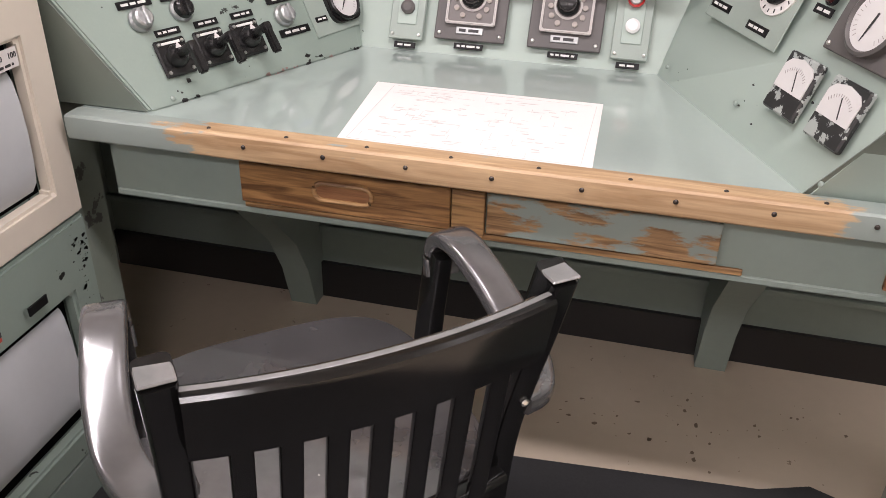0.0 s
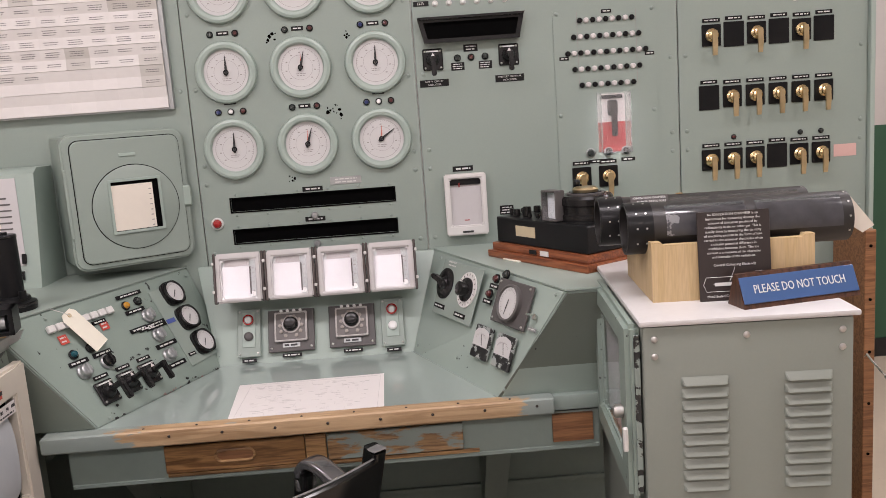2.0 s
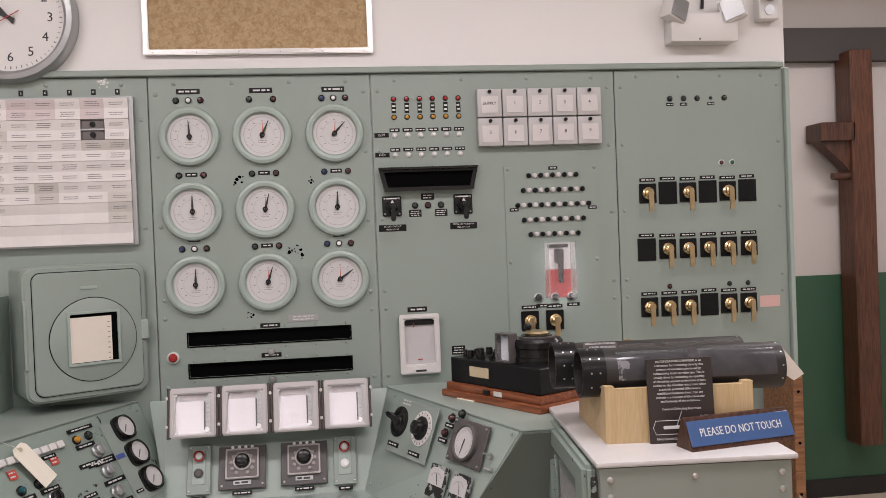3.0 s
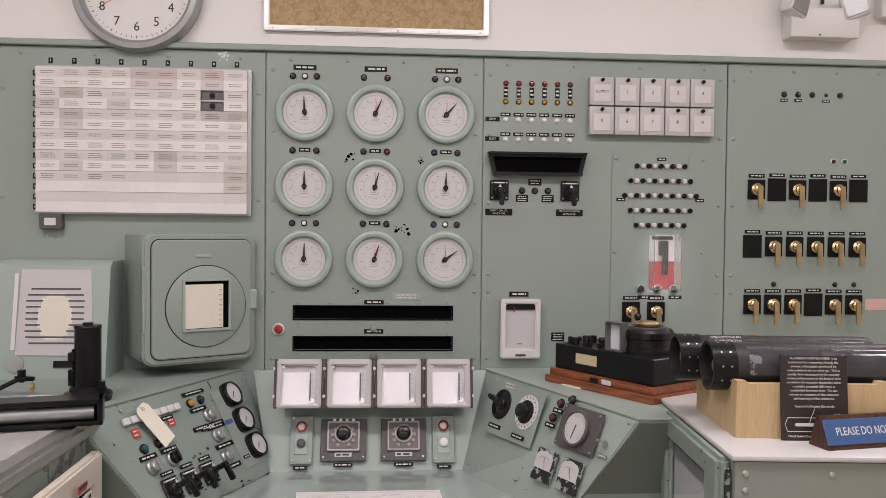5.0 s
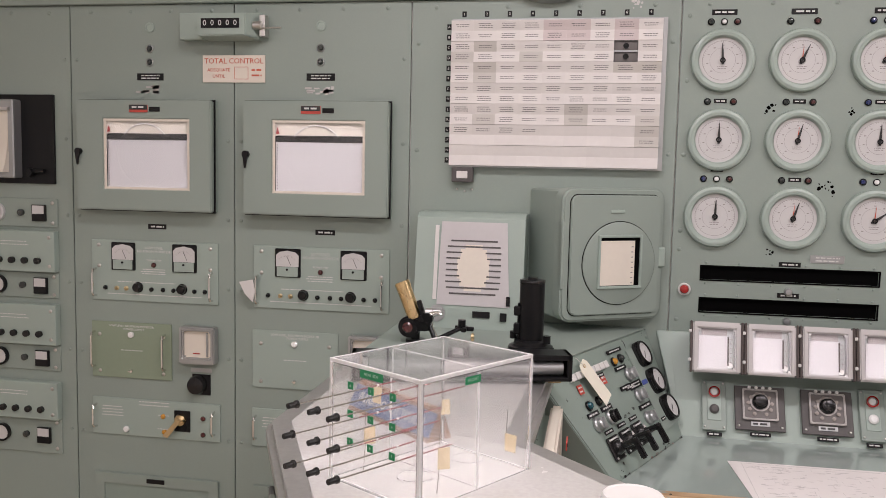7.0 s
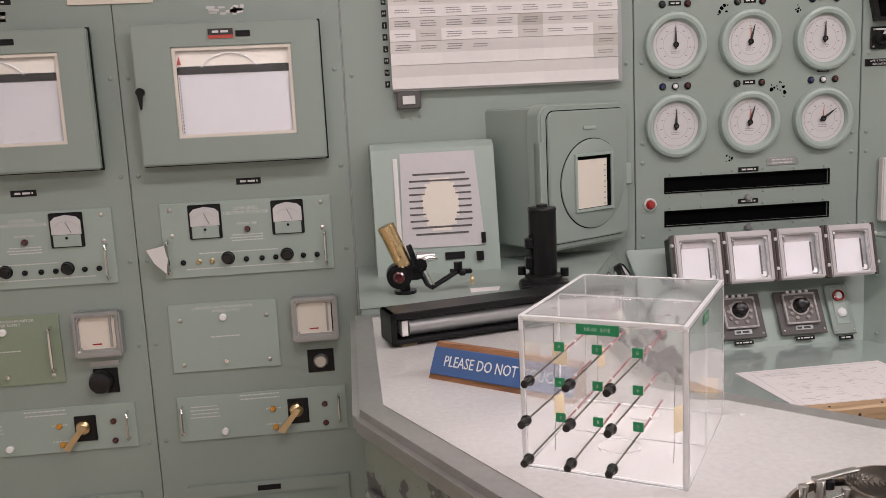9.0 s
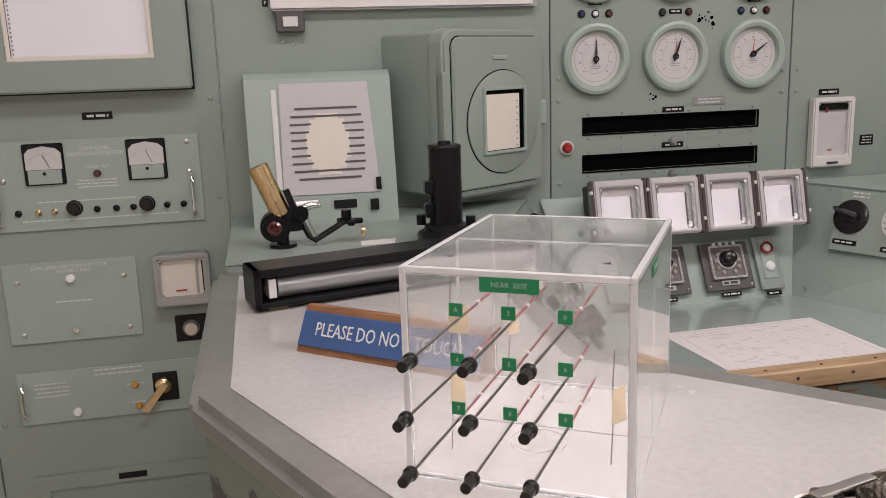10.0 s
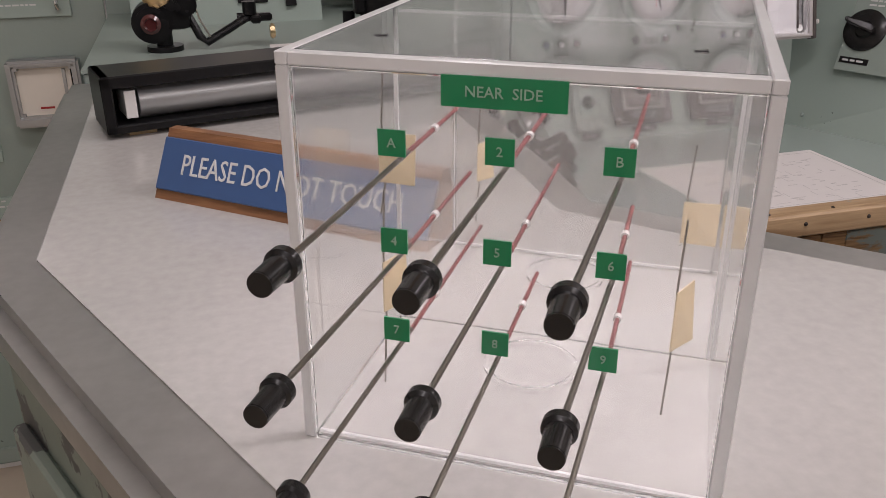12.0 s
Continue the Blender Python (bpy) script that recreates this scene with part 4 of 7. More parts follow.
# flaked paint on the gauge panel
rp = random.Random(9)
for cx, cz, n_, s_ in ((-0.285, 1.745, 9, 0.010), (-0.108, 1.508, 12, 0.012), (-0.27, 1.295, 6, 0.010), (-0.05, 1.735, 7, 0.007), (-0.70, 2.07, 12, 0.012)):
    flakes = bmesh.new()
    for k in range(n_):
        a0, r0 = rp.uniform(0, 6.28), s_ * rp.uniform(0.2, 0.8)
        px, pz = cx + rp.gauss(0, s_ * 0.9), cz + rp.gauss(0, s_ * 0.8)
        vs = [flakes.verts.new((px + r0 * rp.uniform(0.4, 1) * math.cos(a0 + q), W - 0.0006, pz + r0 * rp.uniform(0.4, 1) * math.sin(a0 + q))) for q in (0, 0.9, 1.8, 2.7, 3.6, 4.5, 5.4)]
        flakes.faces.new(vs)
    part("paint_chip", flakes, void if cx > -0.6 else steel_dull, wall_north, "patch of flaked paint")
pilot(wall_at(-0.519, 1.173), red_lens, r=0.016, rim=white_plastic)
label_plate(wall_at(-0.204, 1.264), 0.065, 0.015)
label_plate(wall_at(-0.204, 1.166), 0.065, 0.015)
label_plate(wall_at(-0.095, 1.284), 0.10, 0.024, 2, "bare metal maker's plate with fine print", aluminium)
for z in (1.178, 1.085):
    solid("panel_button", lathe([(0.012, 0), (0.012, 0.008), (0.009, 0.013), (0, 0.014)]), aluminium, wall_at(-0.204, z), "small grey round panel button", "button")

# upper right: lamp rows
for k in range(6):
    x = 0.232 + 0.0438 * k
    pilot(wall_at(x, 2.002), red_lens, r=0.0075)
    pilot(wall_at(x, 1.941), amber_lens, r=0.0075)
    label_plate(wall_at(x, 1.972), 0.015, 0.034, 2, seed=k)
    for z in (1.880, 1.814):
        pilot(wall_at(x, z), white_lens, r=0.0075, rim=white_plastic)
        label_plate(wall_at(x, z + 0.018), 0.034, 0.012, 1, seed=k)
for z in (1.882, 1.816):
    label_plate(wall_at(0.188, z), 0.048, 0.015, 1, words="ELEV")


def supply_box(m, words):
    t = thing("supply_switch", m, "square grey switch box with white face and black knob", "switch box", "supply switch boxes")
    part("case", box(0.0835, 0.03, 0.094, (0, -0.015, 0), 0.004, 2), switch_grey, t)
    part("face", box(0.058, 0.002, 0.056, (0, -0.031, -0.006), 0.0008), switch_white, t, "white face")
    part("knob", cyl(0.006, 0.012, "y", (0, -0.035, 0.037), 12, bev=0.001), black, t)
    letters(words, 0.014 if len(words) > 1 else 0.017, ink, t, 0, -0.0325, -0.002)


for k in range(10):
    supply_box(wall_at(0.5535 + 0.0865 * (k % 5), 1.979 - 0.098 * (k // 5)), "SUPPLY" if k == 0 else str(k))

hood = thing("display_hood", wall_at(0.3395, 1.733), "long black recessed display hood", "display")
part("shell", join(prism([(-0.168, 0.037), (0.168, 0.037), (0.150, -0.040), (-0.150, -0.040)], -0.022, 0, "y")), bakelite, hood)
part("screen", prism([(-0.150, 0.022), (0.150, 0.022), (0.138, -0.028), (-0.138, -0.028)], -0.0235, -0.0225, "y"), void, hood, "dark empty screen")
part("visor", prism([(-0.168, 0.037), (0.168, 0.037), (0.158, 0.030), (-0.158, 0.030)], -0.046, -0.002, "y"), bakelite, hood)
part("lower_lip", prism([(-0.152, -0.030), (0.152, -0.030), (0.150, -0.041), (-0.150, -0.041)], -0.032, -0.002, "y"), bakelite, hood)


def pistol(m, size=0.064, group="pistol-grip switches", tilt=0, plate=bakelite):
    def make(m_):
        t = thing("pistol_switch", m_, "black pistol-grip selector switch on a square plate", "switch", group)
        part("plate", box(size, 0.008, size * 1.05, (0, -0.004, 0), 0.003), plate, t)
        part("boss", lathe([(size * 0.33, 0.008), (size * 0.3, 0.018), (size * 0.2, 0.026), (0, 0.026)]), bakelite, t)
        q = size / 0.064
        part("shaft", join(cyl(0.0085 * q, 0.045 * q, "y", (0, -0.046 * q, 0), 16, bev=0.001), box(0.017 * q, 0.016 * q, 0.020 * q, (0, -0.067 * q, -0.002 * q), 0.005, 2)), bakelite, t)
        part("grip", hull([(x_, y_, z_) for x_, y_, z_ in ((-0.007 * q, -0.060 * q, 0), (0.007 * q, -0.060 * q, 0), (-0.007 * q, -0.075 * q, 0), (0.007 * q, -0.075 * q, 0), (-0.008 * q, -0.062 * q, -0.052 * q), (0.008 * q, -0.062 * q, -0.052 * q), (-0.008 * q, -0.078 * q, -0.052 * q), (0.008 * q, -0.078 * q, -0.052 * q))], 0.003), bakelite, t, "down-turned black grip")
        part("pointer", prism([(-0.006 * q, 0.010 * q), (0.006 * q, 0.010 * q), (0, 0.021 * q)], -0.0275, -0.026, "y"), switch_white, t, "pale pointer mark")
        part("name_arc", box(size * 0.6, 0.001, size * 0.07, (0, -0.0086, size * 0.40)), engraved, t)
        for sx in (-1, 1):
            for sz in (-1, 1):
                screw(pose(sx * size * 0.38, -0.008, sz * size * 0.4), t, 0.0035, steel)
        return t
    return repeat(("pistol", size, group), m, make)


for x, words in ((0.213, "SAFETY CIRCUIT\nINDICATOR"), (0.454, "PRESSURE MONITOR\nINDICATOR")):
    pistol(wall_at(x, 1.643))
    label_plate(wall_at(x, 1.570), 0.092, 0.022, words=words)
for x, lens in ((0.291, dark_lens), (0.3345, dark_red), (0.379, dark_lens)):
    pilot(wall_at(x, 1.643), lens, r=0.009)
label_plate(wall_at(0.3345, 1.672), 0.045, 0.022, 2)
label_plate(wall_at(0.291, 1.617), 0.042, 0.024, 3, seed=4)
label_plate(wall_at(0.379, 1.617), 0.042, 0.024, 3, seed=5)

# jack panel
jp = thing("jack_panel", wall_at(0.764, 1.768), "flat green sub-panel with five rows of small jacks", "panel")
part("plate", holed((-0.165, 0.165), (-0.72, 0.0), [], 0.004, (0, -0.004, 0), 0.001), green, jp)
for k in range(2):
    for z in (-0.012, -0.33, -0.70):
        screw(pose(-0.152 + 0.304 * k, -0.004, z), jp)
JB = as_mesh("jack", lathe([(0.0085, 0), (0.0085, 0.007), (0.005, 0.010), (0, 0.010)], seg=12), black)
JW = as_mesh("jack", lathe([(0.0085, 0), (0.0085, 0.007), (0.005, 0.010), (0, 0.010)], seg=12), switch_white)
for i, n_ in enumerate((9, 11, 13, 11, 9)):
    for k in range(n_):
        part("jack", JW if k % 2 else JB, black, jp, m=pose((k - (n_ - 1) / 2) * 0.0208 + 0.003, -0.004, -0.036 - 0.0503 * i))
part("guide_lines", join(*[box(0.0012, 0.0006, 0.23, (x, -0.0045, -0.125)) for x in (-0.088, 0.10)]), ink_grey, jp)
label_plate(wall_at(0.770, 1.756, W - 0.004), 0.032, 0.011)
label_plate(wall_at(0.630, 1.617, W - 0.004), 0.03, 0.011)
label_plate(wall_at(0.905, 1.617, W - 0.004), 0.03, 0.011)
rb = thing("guarded_switch", wall_at(0.776, 1.408, W - 0.004), "black switch under a clear cover, red lower plate", "switch")
part("back_plate", box(0.085, 0.004, 0.09, (0, -0.002, 0.045)), switch_white, rb)
part("red_plate", box(0.085, 0.004, 0.092, (0, -0.002, -0.046)), red_paint, rb, "red painted plate")
part("name_strip", box(0.07, 0.003, 0.012, (0, -0.006, 0.08)), black, rb)
part("lever", join(box(0.028, 0.03, 0.05, (0, -0.015, 0.045), 0.004), box(0.018, 0.02, 0.09, (0, -0.035, 0.0), 0.006, 2)), bakelite, rb)
for nm, bm_ in (("cover_front", box(0.096, 0.003, 0.19, (0, -0.062, 0))), ("cover_side", box(0.003, 0.06, 0.19, (-0.0465, -0.031, 0))), ("cover_side", box(0.003, 0.06, 0.19, (0.0465, -0.031, 0))), ("cover_end", box(0.09, 0.06, 0.003, (0, -0.031, -0.0935)))):
    part(nm, bm_, acrylic, rb).visible_shadow = False
for x in (0.703, 0.761, 0.818):
    pilot(wall_at(x, 1.313, W - 0.004), dark_lens, r=0.0125, rim=aluminium)
label_plate(wall_at(0.735, 1.285, W - 0.004), 0.08, 0.012)
label_plate(wall_at(0.825, 1.285, W - 0.004), 0.045, 0.012)


def key_switch(m, tag=False):
    t = thing("brass_switch", m, "brass lever switch hanging down from a black plate", "switch", "brass lever switches")
    part("plate", box(0.062, 0.006, 0.068, (0, -0.003, 0), 0.002), black, t)
    part("name_strip", box(0.056, 0.003, 0.012, (0, -0.0015, 0.047)), black, t)
    part("lettering", bars(1, 0.045, 0.01, 0.004, -0.0033, seed=6, cz=0.047), engraved, t)
    part("hub", lathe([(0.021, 0.006), (0.021, 0.013), (0.015, 0.018), (0.015, 0.026), (0.009, 0.030), (0, 0.030)], seg=20), brass, t)
    part("lever", prism([(-0.008, 0.012), (0.008, 0.012), (0.010, -0.03), (0.007, -0.064), (-0.006, -0.064), (-0.007, -0.03)], -0.036, -0.029, "y"), bronze, t, "flat brass lever")
    if tag:
        part("tag", box(0.03, 0.002, 0.07, (-0.02, -0.036, -0.055), 0, 1, Matrix.Rotation(radians(35), 4, "Y")), orange_tag, t)
    return t


def blank(m, w=0.066, h=0.078):
    return repeat(("blank", w, h), m, lambda m_: solid("blank_plate", box(w, 0.004, h, (0, -0.002, 0), 0.001), black, m_, "plain square black cover plate", "cover plate"))


for z, kinds, xs in ((1.658, "kbkbkb", (1.106, 1.472)), (1.462, "bkkkkk", (1.096, 1.472)), (1.261, "kkkbkk", (1.099, 1.464))):
    for k, c in enumerate(kinds):
        m = wall_at(xs[0] + (xs[1] - xs[0]) * k / 5, z)
        if c == "b":
            blank(m)
            label_plate(m @ pose(0, 0, 0.05), 0.055, 0.012, seed=k)
        else:
            repeat("key", m, key_switch)
for x in (0.671, 0.758):
    repeat("key", wall_at(x, 1.235, W - 0.004), key_switch)
for k in range(5):
    pilot(wall_at(1.198 + 0.05 * k, 1.986), dark_lens, r=0.008 if k != 3 else 0.005)
    if k in (0, 1, 3):
        label_plate(wall_at(1.198 + 0.05 * k, 1.966), 0.026, 0.01, seed=k)
pilot(wall_at(1.379, 1.758), dark_red, rim=white_plastic)
pilot(wall_at(1.419, 1.758), green_lens, rim=white_plastic)
for x in (1.175, 1.395, 1.464):
    pilot(wall_at(x, 1.331), dark_red if x < 1.3 else dark_lens, r=0.007)
solid("tape_strip", box(0.075, 0.001, 0.04, (0, -0.0005, 0)), pink_tape, wall_at(1.545, 1.262), "strip of pink tape on the panel edge", "tape")


def strip_recorder(m):
    t = thing("strip_recorder", m, "narrow white chart recorder with red pen", "chart recorder")
    part("frame", ring_plate(0.135, 0.2, 0.10, 0.152, 0.028, (0, -0.03, 0), 0.004, 0.0, 0.008), white_plastic, t)
    part("chart", box(0.106, 0.004, 0.158, (0, -0.012, 0.008)), chart_paper, t)
    part("scale_bar", box(0.1, 0.003, 0.018, (0, -0.018, 0.073)), black, t)
    part("pen", box(0.004, 0.004, 0.014, (-0.02, -0.02, 0.064)), red_paint, t)
    part("red_trace", box(0.016, 0.001, 0.003, (0.0, -0.0145, -0.052)), red_paint, t)
    part("name_strip", box(0.035, 0.002, 0.006, (0, -0.031, -0.088)), ink, t)


strip_recorder(wall_at(0.288, 1.178))
label_plate(wall_at(0.285, 1.293), 0.066, 0.017)
label_plate(wall_at(0.42, 1.148), 0.045, 0.03, 3)

# clock, board and emergency light above the panels
clock = thing("wall_clock", wall_at(-0.974, 2.278, 1.937), "large round wall clock with grey rim and white face", "clock")
part("rim", lathe([(0.205, 0), (0.206, 0.04), (0.198, 0.055), (0.182, 0.058), (0.172, 0.048), (0.168, 0.03)], seg=64), aluminium, clock)
part("face", cyl(0.17, 0.006, "y", (0, -0.028, 0), 64), white_plastic, clock)
for k in range(12):
    a = radians(30 * (k + 1))
    letters(str(k + 1), 0.042, ink, clock, 0.125 * math.sin(a), -0.0315, 0.125 * math.cos(a), "numeral")
tk = bmesh.new()
for k in range(60):
    bmesh.ops.create_cube(tk, size=1, matrix=Matrix.Rotation(radians(6 * k), 4, "Y") @ Matrix.Translation((0, -0.0315, 0.158)) @ Matrix.Diagonal((0.0015 if k % 5 else 0.003, 0.0006, 0.008, 1)))
part("minute_marks", tk, ink, clock)
part("hour_hand", hand(0.085, 0.012, 0.02, -0.036), ink, clock, m=Matrix.Rotation(radians(-62), 4, "Y"))
part("minute_hand", hand(0.135, 0.009, 0.025, -0.039), ink, clock, m=Matrix.Rotation(radians(-40), 4, "Y"))
part("second_hand", hand(0.14, 0.003, 0.04, -0.042), red_paint, clock, m=Matrix.Rotation(radians(240), 4, "Y"))
board = thing("notice_board", wall_at(-0.2, 2.46, 1.937), "framed tan burlap notice board", "notice board")
part("frame", ring_plate(0.742, 0.605, 0.706, 0.569, 0.02, (0, -0.02, 0), 0.003), steel, board, "bright metal frame")
part("backing", box(0.71, 0.008, 0.573, (0, -0.006, 0)), cork, board)
for k in range(6):
    screw(pose(-0.34 + 0.136 * k, -0.02, -0.2935), board, 0.003, steel_dull)
em = thing("emergency_light", wall_at(1.31, 2.222, 1.937), "white twin-head emergency light on the wall", "emergency light")
part("case", box(0.24, 0.07, 0.10, (0, -0.035, 0), 0.006, 2), white_plastic, em)
for s in (-1, 1):
    head = part("lamp_head", join(box(0.085, 0.05, 0.085, (0, -0.025, 0), 0.012, 2)), white_plastic, em, m=pose(0.115 * s, -0.04, 0.06, 0, -18 * s, -25 * s))
    part("lens", box(0.07, 0.004, 0.07, (0, -0.052, 0), 0.001), aluminium, head, "ribbed reflector lens")
part("status_light", cyl(0.003, 0.004, "y", (-0.02, -0.072, -0.042), 10), green_lens, em)
outlet = thing("outlet_box", wall_at(1.56, 2.31, 1.937), "surface outlet box with a black plug", "outlet")
part("box", box(0.075, 0.045, 0.115, (0, -0.0225, 0), 0.004), white_plastic, outlet)
part("socket", cyl(0.018, 0.004, "y", (0, -0.047, -0.025), 16), aluminium, outlet)
part("plug", join(box(0.034, 0.05, 0.04, (0, -0.07, 0.026), 0.006), tube([(0, -0.09, 0.02), (0.02, -0.10, 0.03), (0.035, -0.07, 0.05), (0.02, -0.03, 0.11)], 0.004)), black, outlet)
solid("conduit", tube([(1.33, 1.93, 2.30), (1.335, 1.925, 2.40), (1.34, 1.925, 2.7), (1.34, 1.925, 2.94)], 0.006), black, None, "black cable running up the white wall", "cable")

# ---- annunciator board ----
AX0, AX1, AZ0, AZ1 = -1.287, -0.621, 1.553, 2.018
ann = thing("annunciator_board", wall_at(0, 0), "white annunciator board with rows of printed windows", "annunciator")
part("case", box(AX1 - AX0 + 0.012, 0.022, AZ1 - AZ0 + 0.01, ((AX0 + AX1) / 2 + 0.008, -0.011, (AZ0 + AZ1) / 2)), aluminium, ann)
tile_w, tile_h = (AX1 - AX0) / 9, (AZ1 - AZ0) / 14
TINTS = [material("annunciator_cream", (0.66, 0.63, 0.605), 0.5, per_object=0.06), material("annunciator_tan", (0.50, 0.475, 0.44), 0.5, per_object=0.07), material("annunciator_pink", (0.55, 0.475, 0.465), 0.5, per_object=0.06)]
TILE = [as_mesh("window_tile", box(tile_w - 0.00006, 0.006, tile_h - 0.0003, (0, 0, 0)), t_) for t_ in TINTS]
ink_brown = material("brown_grey_ink", (0.17, 0.16, 0.155), 0.6)
WORDS = [as_mesh("lettering", bars(n_, tile_w * 0.62, 0.0065, 0.0022, -0.0034, seed=20 + q), ink_brown) for q, n_ in enumerate((2, 2, 3, 2, 3))]
PINK, TAN = {(4, 0), (4, 1), (5, 0), (5, 1), (7, 0), (7, 1)}, {(0, 3), (1, 2), (1, 4), (1, 5), (3, 3), (5, 9), (5, 8), (8, 9), (7, 4), (8, 4), (8, 11), (8, 10), (1, 9)}
rt = random.Random(12)
for i in range(14):
    for j in range(9):
        if j == 7 and i in (2, 3):
            continue
        k = 2 if (j, i) in PINK else 1 if (j, i) in TAN else 0
        tl = part("window_tile", TILE[k], TINTS[0], ann, m=pose(AX0 + tile_w * (j + 0.5), -0.027, AZ1 - tile_h * (i + 0.5), 10 if i % 2 == 0 else -7))
        if i < 10 or (i == 10 and j < 4) or (i in (10, 11) and j == 8):
            part("lettering", rt.choice(WORDS), ink, tl)
cell = part("open_cell", ring_plate(tile_w, tile_h * 2, tile_w - 0.006, tile_h * 2 - 0.006, 0.01, (AX0 + tile_w * 7.5, -0.03, AZ1 - tile_h * 3)), grey_plate, ann, "two open dark cells with bulbs")
part("bulb", join(cyl(0.009, 0.008, "y", (AX0 + tile_w * 7.5, -0.026, AZ1 - tile_h * 2.5), 12), cyl(0.009, 0.008, "y", (AX0 + tile_w * 7.5, -0.026, AZ1 - tile_h * 3.5), 12)), black, cell)
part("cell_back", box(tile_w, 0.003, tile_h * 2, (AX0 + tile_w * 7.5, -0.0235, AZ1 - tile_h * 3)), dial_brown, cell)
part("cell_bar", box(tile_w, 0.006, 0.005, (AX0 + tile_w * 7.5, -0.029, AZ1 - tile_h * 3)), aluminium, cell)


def index_tag(m, s):
    t = thing("index_tag", m, "tiny black square index tag", "tag", "annunciator index tags")
    part("plate", box(0.014, 0.002, 0.018, (0, -0.001, 0)), black, t)
    letters(s, 0.012, engraved, t, 0, -0.0024, 0)


for j in range(9):
    index_tag(wall_at(AX0 + tile_w * (j + 0.5), AZ1 + 0.024), str(j + 1))
for i, s in enumerate("ABCDEFGHJKLMNP"):
    index_tag(wall_at(AX0 - 0.012, AZ1 - tile_h * (i + 0.5)), s)
sw = thing("test_switch", wall_at(-1.242, 1.522), "small grey switch box with a white push plate", "switch")
part("box", box(0.07, 0.03, 0.05, (0, -0.015, 0), 0.003), grey_plate, sw)
part("push_plate", box(0.036, 0.004, 0.024, (0, -0.032, 0), 0.001), white_plastic, sw)
for k in range(3):
    screw(pose(-0.02 + 0.025 * k, 0, -0.048 - 0.006 * (k % 2)), sw, 0.004, steel)


# ---- recorder and monitor racks ----
def big_recorder(m):
    t = thing("chart_recorder", m, "large square green recorder with a white chart window", "chart recorder", "rack chart recorders")
    part("case", box(0.506, 0.026, 0.382, (-0.002, -0.013, 0)), green, t)
    part("gasket", box(0.515, 0.005, 0.390, (-0.0015, -0.0285, -0.0005)), black, t, "black gap round the door")
    d = part("door", holed((-0.257, 0.252), (-0.192, 0.192), [(-0.150, 0.170, -0.117, 0.126)], 0.026, (0, -0.056, 0), 0.004), green, t, "green door with a window")
    part("window_frame", ring_plate(0.324, 0.247, 0.306, 0.229, 0.005, (0.010, -0.052, 0.0045)), paper_warm, d)
    part("chart", box(0.310, 0.004, 0.172, (0.012, -0.039, -0.030)), chart_paper, t, "white chart paper")
    part("upper_paper", box(0.33, 0.004, 0.05, (0.010, -0.038, 0.10)), paper_warm, t)
    part("dark_bar", box(0.30, 0.004, 0.022, (0.012, -0.0405, 0.066)), black, t)
    part("inside", box(0.335, 0.003, 0.25, (0.010, -0.0305, 0.004)), void, t)
    part("arc", tube([(0.10 * math.sin(a) + 0.0, -0.0445, 0.006 + 0.105 * math.cos(a)) for a in [radians(-50 + 10 * k) for k in range(11)]], 0.0022, 6), white_plastic, t, "curved white pen arm")
    holes = bmesh.new()
    for k in range(16):
        add_box(holes, 0.003, 0.001, 0.004, (-0.138, -0.0413, 0.045 - 0.0098 * k))
    part("sprocket_holes", holes, ink, t)
    part("chart_circle", tube([(0.112 * math.sin(a) + 0.008, -0.0412, 0.004 + 0.112 * math.cos(a)) for a in [radians(60 + 10 * k) for k in range(25)]], 0.0005, 5), switch_white, t, "faint printed circle")
    part("red_pointer", prism([(-0.142, 0.082), (-0.130, 0.082), (-0.136, 0.105)], -0.0445, -0.0425, "y"), red_paint, t)
    part("maker_plate", box(0.068, 0.003, 0.026, (-0.015, -0.0575, 0.162)), red_label, d, "red and black maker's plate")
    part("maker_strip", box(0.067, 0.003, 0.0165, (-0.015, -0.0595, 0.1665)), ink, d)
    part("lettering", bars(1, 0.055, 0.010, 0.006, -0.0612, seed=31, cx=-0.015, cz=0.1665), engraved, d)
    part("slot", box(0.04, 0.003, 0.016, (0.045, -0.0575, 0.160), 0.001), black, d)
    part("latch", join(cyl(0.012, 0.014, "y", (-0.243, -0.062, 0.012), 16), prism([(-0.252, 0.012), (-0.234, 0.012), (-0.241, -0.035), (-0.245, -0.035)], -0.072, -0.066, "y")), black, d, "small pointed latch")
    part("window", box(0.318, 0.002, 0.24, (0.010, -0.0495, 0.0045)), glass, d).visible_shadow = False
    return t


RX = (-2.361, -1.737)
for x in RX:
    repeat("big_rec", wall_at(x, 1.564), big_recorder)
    for z in (1.937, 1.890):
        pilot(wall_at(x, z), dark_lens, r=0.011, rim=aluminium)
    label_plate(wall_at(x, 1.84), 0.10, 0.024, 2)
    solid("round_plug", lathe([(0.017, 0), (0.017, 0.004), (0.012, 0.005), (0.011, 0.003), (0, 0.003)]), green_light, wall_at(x, 2.01), "round green blanking plug", "plug")
    smear = bmesh.new()
    rq = random.Random(int(-x * 100))
    for k in range(14):
        add_box(smear, rq.uniform(0.008, 0.03), 0.0006, rq.uniform(0.004, 0.012), (x + rq.uniform(-0.045, 0.045), W - 0.0004, 1.797 + rq.uniform(-0.012, 0.012)))
    part("paint_smear", smear, steel_dull, wall_north, "grey smear where a label was torn off")
    label_plate(wall_at(x + 0.02, 1.314), 0.07, 0.018)

